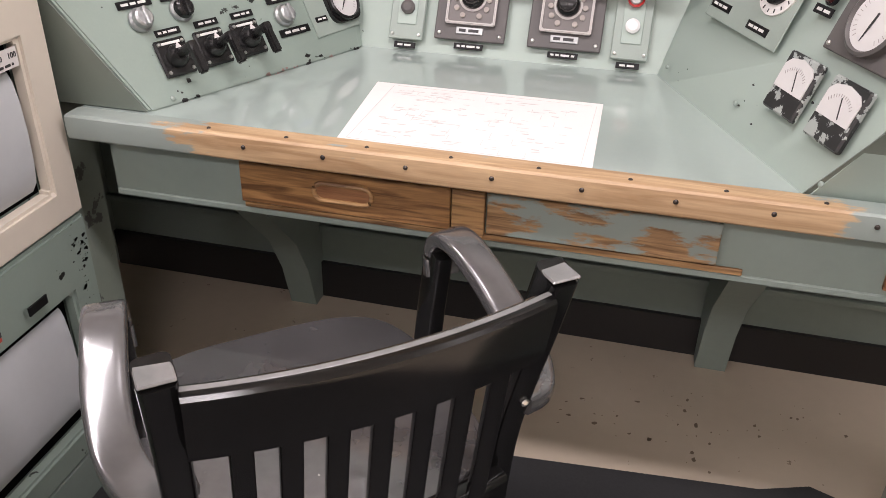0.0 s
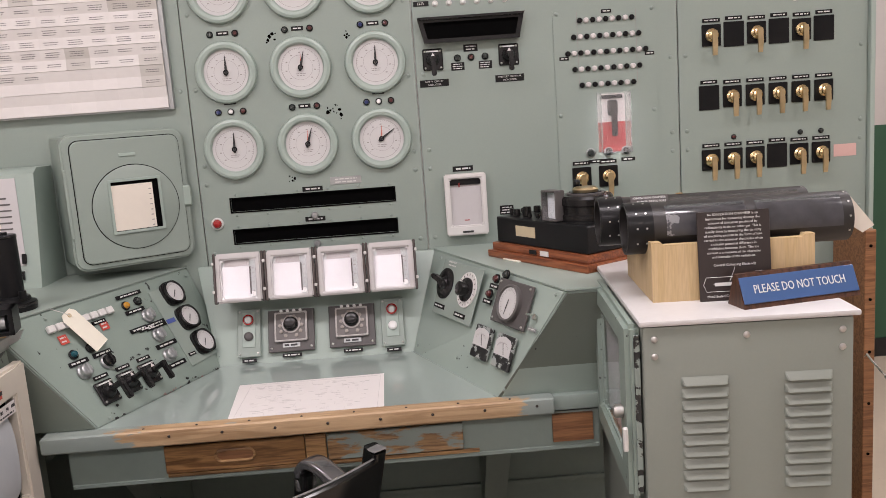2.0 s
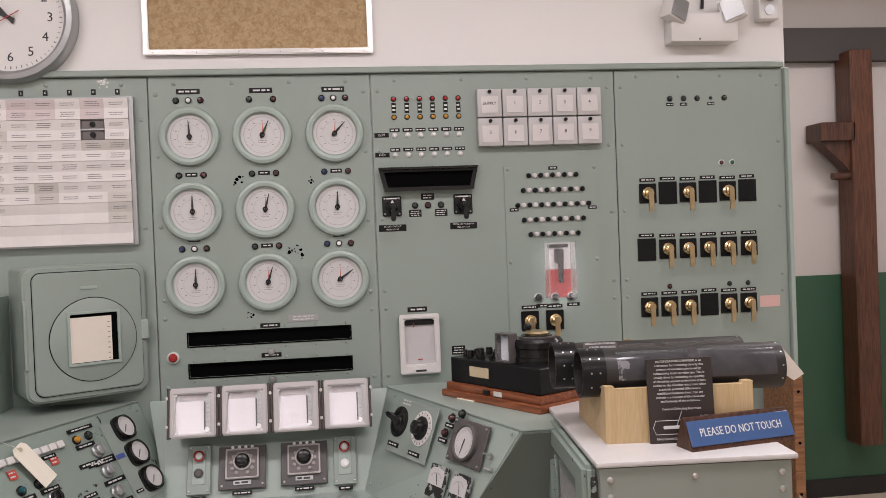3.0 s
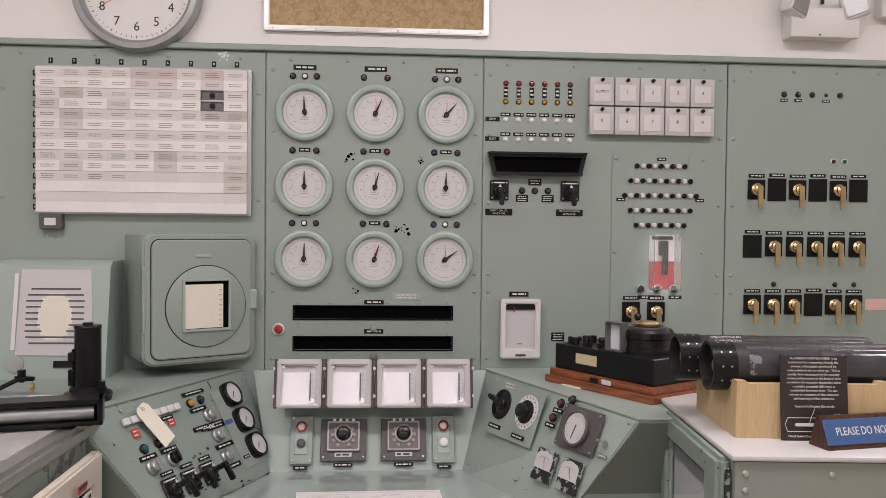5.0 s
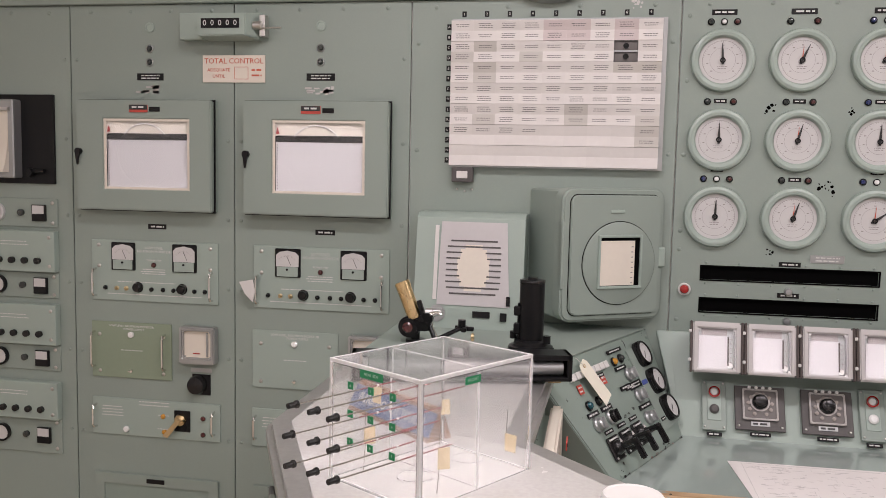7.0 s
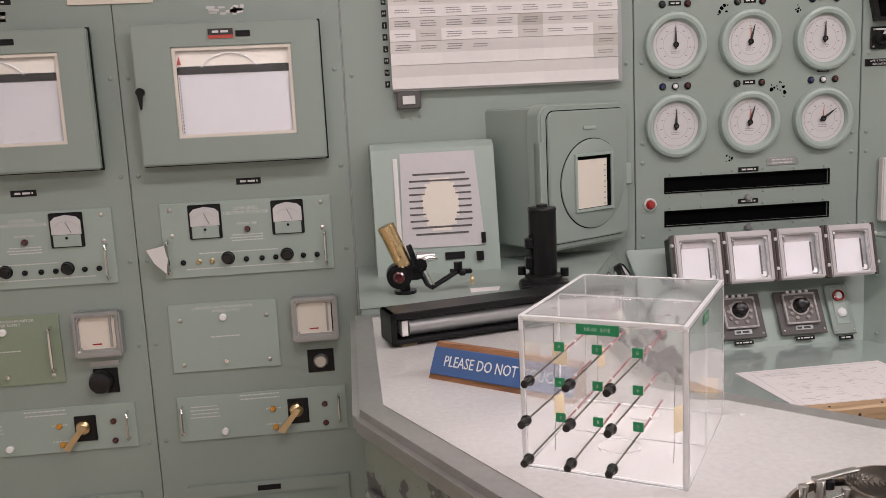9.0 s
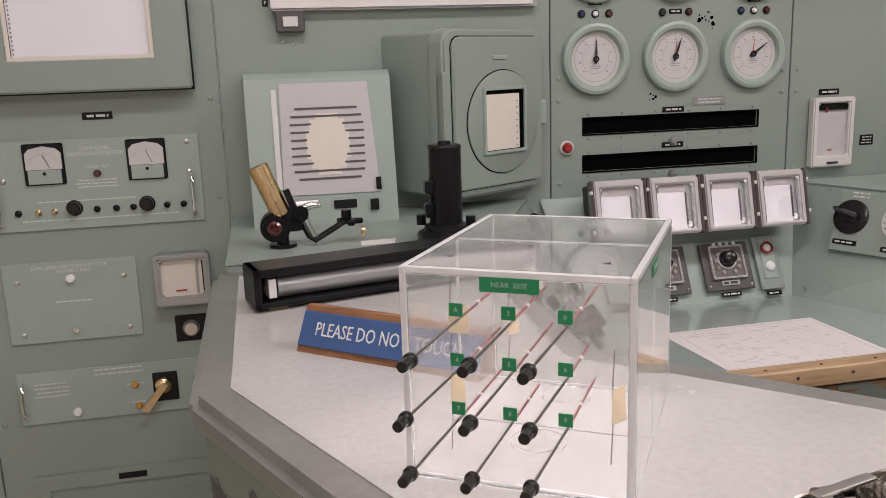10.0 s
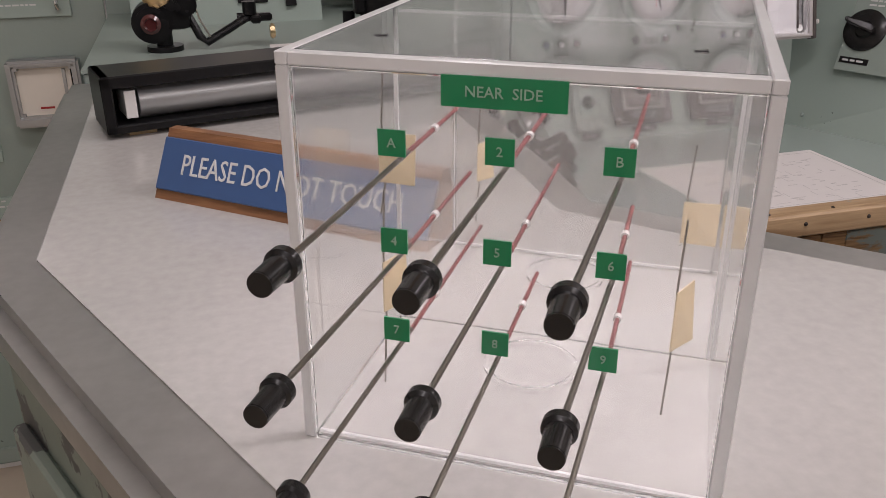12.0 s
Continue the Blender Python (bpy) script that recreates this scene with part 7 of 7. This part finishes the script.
cw = thing("clockwork_movement", pose(-0.905, 0.185, BT) @ Matrix.Diagonal((1, 1, 0.84, 1)), "open round steel clockwork movement with a coiled spring", "clockwork")
old_steel = material("oily_brown_steel", (0.34, 0.30, 0.26), 0.28, metal=1.0, grain=0.15, scale=120, blotch=0.25, blotch_scale=30)
part("base_plate", lathe([(0, 0), (0.093, 0), (0.093, 0.005), (0.088, 0.007), (0, 0.007)], "z", seg=48), old_steel, cw)
part("case_wall", lathe([(0.090, 0.005), (0.0945, 0.006), (0.0945, 0.034), (0.0925, 0.036), (0.0905, 0.034), (0.090, 0.005)], "z", seg=56), old_steel, cw, "round steel case wall")
part("top_plate", lathe([(0.035, 0.026), (0.082, 0.026), (0.083, 0.028), (0.082, 0.030), (0.035, 0.030), (0.034, 0.028), (0.035, 0.026)], "z", (-0.004, -0.002, 0), 44), steel, cw)
part("spring_drum", lathe([(0.046, 0.020), (0.047, 0.022), (0.047, 0.060), (0.0455, 0.062), (0.0445, 0.061), (0.044, 0.059), (0, 0.059)], "z", (0.026, 0.022, 0), 44), old_steel, cw, "open spring drum")
coil = bmesh.new()
prev = None
for k in range(190):
    a_ = 0.22 * k
    r_ = 0.008 + 0.0052 * a_ / 6.283
    cur = [coil.verts.new((0.026 + r_ * math.cos(a_), 0.022 + r_ * math.sin(a_), z_)) for z_ in (0.0585, 0.0635)]
    if prev:
        coil.faces.new((prev[0], cur[0], cur[1], prev[1]))
    prev = cur
bmesh.ops.solidify(coil, geom=coil.faces[:], thickness=0.0009)
part("spring", coil, steel, cw, "bright coiled flat spring")
part("arbor", lathe([(0.006, 0.045), (0.006, 0.066), (0.003, 0.070), (0, 0.070)], "z", (0.026, 0.022, 0), 20), steel, cw)
part("bridge_bar", box(0.060, 0.010, 0.004, (-0.012, 0.052, 0.066), 0.001), steel, cw, "", pose(0, 0, 0, 0, 0, 14))
part("bridge_post", cyl(0.0045, 0.036, "z", (-0.046, 0.038, 0.048), 14, bev=0.001), steel, cw)
part("balance_wheel", lathe([(0.020, 0.038), (0.0235, 0.038), (0.0235, 0.042), (0.020, 0.042), (0.020, 0.038)], "z", (-0.045, -0.012, 0), 34), steel, cw)
part("balance_spoke", box(0.042, 0.003, 0.002, (-0.045, -0.012, 0.040)), steel, cw)
part("balance_staff", cyl(0.002, 0.026, "z", (-0.045, -0.012, 0.040), 10), chrome, cw)
cog = lathe([(0.003, 0.031), (0.021, 0.031), (0.021, 0.0345), (0.003, 0.0345), (0.003, 0.031)], "z", (0.012, -0.052, 0), 36)
for k in range(24):
    a_ = 2 * math.pi * k / 24
    add_box(cog, 0.0026, 0.0026, 0.0030, (0.012 + 0.0215 * math.cos(a_), -0.052 + 0.0215 * math.sin(a_), 0.0328))
part("gear", cog, bronze, cw, "toothed gear")
for k, (x_, y_, h_) in enumerate(((-0.072, 0.020, 0.030), (-0.060, 0.048, 0.034), (-0.030, 0.070, 0.026), (-0.066, -0.040, 0.028), (-0.020, -0.070, 0.024), (0.050, -0.050, 0.026), (0.072, -0.020, 0.022), (-0.022, 0.030, 0.036))):
    part("pillar", lathe([(0.0042, 0.028), (0.0042, 0.028 + h_ * 0.6), (0.0055, 0.029 + h_ * 0.6), (0.0055, 0.028 + h_ * 0.8), (0.002, 0.028 + h_ * 0.85), (0, 0.028 + h_ * 0.85)], "z", (x_, y_, 0), 12), steel if k % 2 else old_steel, cw)
part("lever", box(0.055, 0.007, 0.003, (-0.050, 0.032, 0.056), 0.001), chrome, cw, "polished lever", pose(0, 0, 0, 0, 0, 22))
part("lever", box(0.040, 0.006, 0.003, (-0.050, -0.030, 0.046), 0.001), chrome, cw, "", pose(0, 0, 0, 0, 0, -35))
part("lever", tube([(-0.080, 0.004, 0.040), (-0.062, 0.012, 0.047), (-0.040, 0.010, 0.050), (-0.022, 0.020, 0.047)], 0.0022, 7), steel, cw)
part("wire", tube([(-0.05, -0.05, 0.042), (0.0, -0.062, 0.048), (0.05, -0.045, 0.046), (0.085, -0.005, 0.048), (0.10, 0.03, 0.052)], 0.0013, 6), rod_red, cw, "thin red wire")
part("black_screw", lathe([(0.007, 0.050), (0.007, 0.060), (0.004, 0.064), (0, 0.064)], "z", (-0.034, 0.046, 0), 14), black, cw)
part("red_knob", lathe([(0.004, 0.034), (0.006, 0.036), (0.006, 0.044), (0, 0.046)], "z", (-0.078, -0.022, 0), 14), red_lens, cw, "small red knob")
part("side_plate", box(0.006, 0.12, 0.062, (0.100, 0.02, 0.033), 0.001), steel, cw, "bright side plate", pose(0, 0, 0, 0, 0, -12))
part("black_block", box(0.06, 0.09, 0.060, (0.134, 0.03, 0.036), 0.003), black, cw, "black box at one side", pose(0, 0, 0, 0, 0, -12))
part("plate_screw", cyl(0.004, 0.008, "z", (0.098, 0.066, 0.068), 10, bev=0.001), steel, cw, "", pose(0, 0, 0, 0, 0, -12))
solid("white_jar", lathe([(0, 0), (0.036, 0), (0.038, 0.004), (0.038, 0.112), (0.040, 0.113), (0.040, 0.128), (0.038, 0.131), (0.035, 0.129), (0, 0.129)], "z", seg=40), white_plastic, pose(-0.747, 0.232, BT) @ Matrix.Diagonal((1, 1, 0.74, 1)), "round white plastic jar standing on the bench", "jar")

# ---- galvanometer on the right counter ----
pale_brass = material("tarnished_pale_brass", (0.56, 0.47, 0.31), 0.35, grain=0.05, blotch=0.12, blotch_scale=20)
gv = thing("galvanometer", pose(0.338, 1.69, CT, 0, 0, -58.6), "black bench galvanometer on a red mahogany base", "laboratory instrument")
part("base", box(0.43, 0.26, 0.022, (0.215, 0.12, 0.011), 0.004, 2), mahogany, gv, "stepped mahogany base")
part("base_step", box(0.41, 0.24, 0.022, (0.215, 0.122, 0.033), 0.003, 2), mahogany, gv)
part("case", box(0.39, 0.22, 0.075, (0.215, 0.124, 0.082), 0.003), black, gv)
part("name_plate", box(0.085, 0.002, 0.03, (0.155, 0.013, 0.085)), pale_brass, gv, "pale brass name plate")
part("small_plate", box(0.035, 0.002, 0.014, (0.25, -0.0005, 0.033)), white_plastic, gv, "white oval plate")
for k, (x, y, r_, h_) in enumerate(((0.04, 0.06, 0.008, 0.02), (0.075, 0.05, 0.011, 0.022), (0.11, 0.06, 0.013, 0.03), (0.15, 0.09, 0.011, 0.02), (0.06, 0.14, 0.011, 0.02), (0.10, 0.15, 0.02, 0.016), (0.03, 0.11, 0.007, 0.015), (0.14, 0.045, 0.006, 0.014), (0.17, 0.05, 0.006, 0.014))):
    part("terminal", cyl(r_, h_, "z", (x, y, 0.119 + h_ / 2), 16, bev=0.002), bakelite, gv)
part("drum", lathe([(0, 0.119), (0.076, 0.119), (0.076, 0.135), (0.072, 0.138), (0.072, 0.160), (0.076, 0.163), (0.076, 0.180), (0.070, 0.188), (0.045, 0.190), (0.045, 0.196), (0, 0.196)], "z", (0.295, 0.12, 0), 44), bakelite, gv, "ribbed black drum")
part("drum_disc", lathe([(0.052, 0.189), (0.052, 0.193), (0.046, 0.194)], "z", (0.295, 0.12, 0), 36), grey_plate, gv)
part("brass_dial", lathe([(0, 0.196), (0.034, 0.196), (0.036, 0.202), (0.030, 0.208), (0, 0.208)], "z", (0.295, 0.12, 0), 36), bronze, gv)
part("viewer", ring_plate(0.062, 0.085, 0.052, 0.075, 0.035, (0.250, 0.022, 0.163), 0.002), grey_plate, gv, "small glazed viewer box")
part("viewer_scale", box(0.052, 0.002, 0.075, (0.250, 0.045, 0.163)), chart_blue, gv, "cloudy scale behind glass")
part("viewer_glass", box(0.052, 0.002, 0.075, (0.250, 0.025, 0.163)), glass, gv).visible_shadow = False
part("finger_knob", lathe([(0.006, 0.188), (0.005, 0.205), (0.010, 0.210), (0.011, 0.218), (0.007, 0.224), (0, 0.225)], "z", (0.245, 0.135, 0), 18), bakelite, gv)
part("makers_tag", box(0.03, 0.002, 0.012, (0.20, -0.0005, 0.033)), black, gv)
solid("ivory_strip", box(0.078, 0.014, 0.004, (0, 0, 0.002), 0.001), tag_paper, pose(0.392, 1.585, CT, 0, 0, -60), "narrow ivory strip lying on the counter", "strip")

# ---- ionization chambers on the cabinet ----
CM = pose(0.545, 0.768, 1.058, 0, 0, -4.5)
cr = thing("wooden_cradle", CM, "pale varnished wooden cradle for two cylinders", "stand")
part("front_board", prism([(0.05, 0), (0.385, 0), (0.385, 0.128), (0.365, 0.128), (0.36, 0.122), (0.075, 0.122), (0.07, 0.128), (0.05, 0.128)], 0.142, 0.160, "y"), ply, cr)
part("back_board", prism([(0.05, 0), (0.385, 0), (0.385, 0.128), (0.05, 0.128)], 0.420, 0.438, "y"), ply, cr)
for x in (0.05, 0.367):
    ys = [(0.1605, 0.0), (0.4195, 0.0), (0.4195, 0.128)] + [(0.355 + 0.054 * math.cos(a), 0.145 + 0.054 * math.sin(a)) for a in [radians(-20 - 14 * k) for k in range(11)]] + [(0.29, 0.128)] + [(0.225 + 0.054 * math.cos(a), 0.145 + 0.054 * math.sin(a)) for a in [radians(-20 - 14 * k) for k in range(11)]] + [(0.1605, 0.128)]
    part("side_board", prism(ys, x, x + 0.018, "x"), ply, cr)


black_shell = material("worn_black_shell", (0.022, 0.020, 0.019), 0.42, grain=0.2, scale=90, blotch=0.25, blotch_scale=12, chips=(0.10, 0.09, 0.08), chip_scale=40, chip_at=0.72)


def chamber(m, label, bright):
    t = thing("ionization_chamber", m, label, "cylinder", "ionization chambers")
    part("shell", lathe([(0.050, 0), (0.0535, 0.0), (0.0535, 0.47), (0.050, 0.47), (0.050, 0.0)], "x", (0, 0, 0), 44), black_shell, t, "black painted metal shell")
    part("end_ring", lathe([(0.0535, 0.0), (0.0565, 0.0), (0.0565, 0.055), (0.0535, 0.055)], "x", (0, 0, 0), 44), black, t)
    part("inner_rod", cyl(0.012, 0.44, "x", (0.235, 0, 0), 16), steel_dull, t)
    part("end_disc", cyl(0.049, 0.006, "x", (0.462, 0, 0), 32), black, t)
    for x0_, x1_ in ((0.082, 0.250), (0.272, 0.448)):
        band = bmesh.new()
        prev = None
        for k in range(9):
            a = radians(64 - 78 * k / 8)
            cur = [band.verts.new((x, -0.0542 * math.cos(a), 0.0542 * math.sin(a))) for x in (x0_, x1_)]
            if prev:
                band.faces.new((prev[0], prev[1], cur[1], cur[0]))
            prev = cur
        bmesh.ops.solidify(band, geom=band.faces[:], thickness=0.0012)
        part("window_strip", band, bright, t, "clouded clear window strip")
    for x_ in (0.02, 0.04, 0.462):
        for k in range(4):
            a = radians(75 - 34 * k)
            part("rivet", cyl(0.0022, 0.0016, "y", (0, -0.0570 if x_ < 0.06 else -0.0540, 0), 8), steel_dull, t, "", pose(x_, 0, 0, -math.degrees(a)))
    return t


cloudy = material("clouded_film_window", (0.11, 0.11, 0.12), 0.12, grain=0.35, scale=26, bump=0.9, chips=(0.40, 0.40, 0.42), chip_scale=11, chip_at=0.61, coat=1.0, blotch=0.3, blotch_scale=16)
chamber(CM @ pose(0.008, 0.225, 0.148), "black cylindrical ionization chamber with a clear window strip", cloudy)
chamber(CM @ pose(-0.03, 0.355, 0.148), "second black cylindrical chamber behind the first, with pale label", material("smoky_window", (0.12, 0.11, 0.105), 0.2, coat=0.6))
cl = thing("chamber_label", CM @ pose(0.085, 0.3235, 0.1965, -32), "black label with white letters on the rear cylinder", "label")
part("plate", box(0.085, 0.001, 0.022), black_sign, cl)
part("lettering", text_mesh("IONIZATION CHAMBER", 0.0070, engraved), engraved, cl, "white lettering", pose(0, -0.0008, 0.0045, 90))
part("lettering", text_mesh("POWER DETECTORS", 0.0070, engraved), engraved, cl, "", pose(0.004, -0.0008, -0.005, 90))
solid("yellow_sticker", cyl(0.008, 0.001, "z", (0, 0, 0), 16), amber_lens, CM @ pose(0.16, 0.355, 0.2035), "round yellow sticker on the rear cylinder", "sticker")
solid("card_flag", prism([(0, 0), (0.05, -0.035), (0.075, -0.02), (0.02, 0.05)], 0, 0.001, "y"), paper_warm, CM @ pose(0.475, 0.24, 0.14), "loose pale card behind the cylinder", "card")
pq = thing("ionization_plaque", CM @ pose(0.218, 0.125, 0.0, -6), "black plaque with white explanatory text and a diagram", "sign")
part("panel", box(0.148, 0.004, 0.186, (0, 0, 0.0935), 0.0006), black_sign, pq)
TXT = ("An IONIZATION CHAMBER is an", "instrument for measuring directly the", "amount of ionization produced by", "radioactivity in air, or other gas. This is", "usually done by measuring the quantity", "of electricity present in the form of ions", "carried to the chamber electrodes when", "a suitable potential difference is", "established between them. The ion", "current is a measure of the character", "and intensity of the radiations.")
for k, s in enumerate(TXT):
    me = text_mesh(s, 0.0073, engraved)
    part("text_line", me, engraved, pq, m=pose(-0.001, -0.0026, 0.180 - 0.0088 * k, 90))
part("text_line", text_mesh("Central Collecting Electrode", 0.0075, engraved), engraved, pq, m=pose(0.0, -0.0026, 0.075, 90))
part("text_line", text_mesh("Insulator", 0.0065, engraved), engraved, pq, m=pose(0.053, -0.0026, 0.058, 90))
part("text_line", text_mesh("Metal Sealed Container", 0.0072, engraved), engraved, pq, m=pose(-0.025, -0.0026, 0.010, 90))
part("diagram", join(tube([(-0.06, -0.0024, 0.05), (0.018, -0.0024, 0.05), (0.022, -0.0024, 0.035), (0.018, -0.0024, 0.02), (-0.06, -0.0024, 0.02), (-0.066, -0.0024, 0.035), (-0.06, -0.0024, 0.05)], 0.0006, 4), tube([(-0.045, -0.0024, 0.035), (0.07, -0.0024, 0.035)], 0.0006, 4), box(0.045, 0.001, 0.007, (-0.02, -0.0024, 0.035)), tube([(0.028, -0.0024, 0.046), (0.036, -0.0024, 0.035), (0.028, -0.0024, 0.024)], 0.0006, 4), tube([(0.0, -0.0024, 0.07), (-0.012, -0.0024, 0.04)], 0.0005, 4)), engraved, pq, "white line diagram")
notice(pose(0.757, 0.792, 1.058, 0, 0, 10), 0.028, 0.262, walnut)

# ---- beyond the panels ----
st = thing("wooden_upright", pose(1.495, 1.70, 0), "brown wooden upright board with a row of holes", "wooden frame")
part("board", box(0.035, 0.20, 1.03, (0.0175, 0.10, 0.515), 0.002), cherry, st)
for k in range(5):
    part("hole", cyl(0.005, 0.002, "y", (0.0175, -0.0008, 0.30 + 0.17 * k), 10), void, st)
pt = thing("wooden_rack", pose(2.80, 3.34, 0), "tall dark walnut rack with a bracket shelf", "wooden rack")
part("post", box(0.13, 0.15, 2.15, (0.065, 0.075, 1.385), 0.008), redwood, pt)
part("bracket", box(0.20, 0.15, 0.10, (-0.08, 0.075, 2.02), 0.004), walnut, pt)
part("strut", prism([(-0.03, 1.84), (0.0, 1.80), (0.0, 1.97), (-0.17, 1.97)], 0.03, 0.12, "y"), walnut, pt)
part("peg", cyl(0.02, 0.10, "x", (-0.05, 0.04, 1.78), 14), walnut, pt)
sp = thing("chain_stanchion", pose(1.60, 1.35, -0.075), "black barrier rope with chrome end clip", "barrier")
part("clip", tube([(-0.075, 0.28, 0.66), (-0.066, 0.27, 0.65), (-0.06, 0.262, 0.642), (-0.02, 0.21, 0.59), (0.005, 0.18, 0.56)], [0.006, 0.008, 0.022, 0.026, 0.024], 18), chrome, sp)
part("rope", tube([(0.005, 0.18, 0.56), (0.06, 0.10, 0.48), (0.16, 0.0, 0.38), (0.3, -0.1, 0.30), (0.6, -0.2, 0.26)], 0.021, 12), black_matt, sp)
part("hook", tube([(-0.10, 0.352, 0.70), (-0.105, 0.33, 0.715), (-0.10, 0.31, 0.70), (-0.085, 0.29, 0.675), (-0.075, 0.28, 0.66)], 0.004, 8), chrome, sp)

# ---- scraped paint ----
scrape_black = material("bared_black_primer", (0.020, 0.019, 0.018), 0.5, grain=0.2)
scrape_pink = material("bared_pink_primer", (0.30, 0.20, 0.185), 0.55, grain=0.15, scale=90)


def flakes(m, w, h, count, mat, seed, parent, small=0.0015, large=0.006):
    """A patch of ragged paint flakes on the face of m."""
    r = random.Random(seed)
    bm = bmesh.new()
    for k in range(count):
        cx, cz = r.gauss(0, w / 2.6), r.gauss(0, h / 2.6)
        s = small + (large - small) * r.random() ** 3
        n_ = r.randint(6, 9)
        pts = []
        for q in range(n_):
            a = 2 * math.pi * q / n_
            f = r.uniform(0.45, 1.1)
            pts.append((cx + 1.5 * s * f * math.cos(a), -0.0003, cz + s * f * math.sin(a)))
        top = [bm.verts.new(p) for p in pts]
        bm.faces.new(top)
    bmesh.ops.solidify(bm, geom=bm.faces[:], thickness=0.0004)
    tagged(part("paint_scrape", bm, mat, parent, "bared primer where paint came off", m), kind="stuff")


for u, v, w_, h_, n_, mt in ((0.12, 0.012, 0.16, 0.010, 26, scrape_pink), (0.27, 0.016, 0.18, 0.012, 30, scrape_pink), (0.36, 0.024, 0.05, 0.012, 9, scrape_black), (0.45, 0.018, 0.05, 0.016, 8, scrape_black), (0.50, 0.05, 0.03, 0.03, 5, scrape_black), (0.06, 0.03, 0.05, 0.03, 8, scrape_black)):
    flakes(on_left(u, v, 0, 0.0006), w_, h_, n_, mt, int(u * 100), console)
for u, v, n_ in ((0.10, 0.03, 4), (0.33, 0.06, 5), (0.46, 0.10, 5)):
    flakes(on(FR, u, v, 0, 0.0006), 0.06, 0.03, n_, scrape_black, int(u * 100) + 3, console, 0.0008, 0.003)
for sx, sz, n_ in ((0.385, 0.50, 22), (0.375, 0.42, 16), (0.03, 0.50, 10), (0.36, 0.52, 10), (0.39, 0.30, 8)):
    flakes(pose(sx, -0.0143 - 0.0002, sz), 0.02, 0.05, n_, scrape_black, int(sz * 100), lo, 0.001, 0.005)
flakes(pose(0.02, -0.0165, 0.60), 0.02, 0.06, 10, scrape_black, 9, up, 0.0008, 0.003)
scuff = material("dark_heel_scuff", (0.20, 0.15, 0.105), 0.5, grain=0.2)
for fx, fy, fw, fh, n_, turn in ((0.10, 1.62, 0.30, 0.12, 22, 20), (0.32, 1.60, 0.22, 0.14, 26, 80), (0.48, 1.68, 0.16, 0.12, 16, 65), (-0.45, 1.55, 0.35, 0.16, 14, 10)):
    flakes(pose(fx, fy, 0.0006, -90, 0, turn), fw, fh, n_, scuff, int(fx * 100) + 50, floor, 0.0012, 0.006)
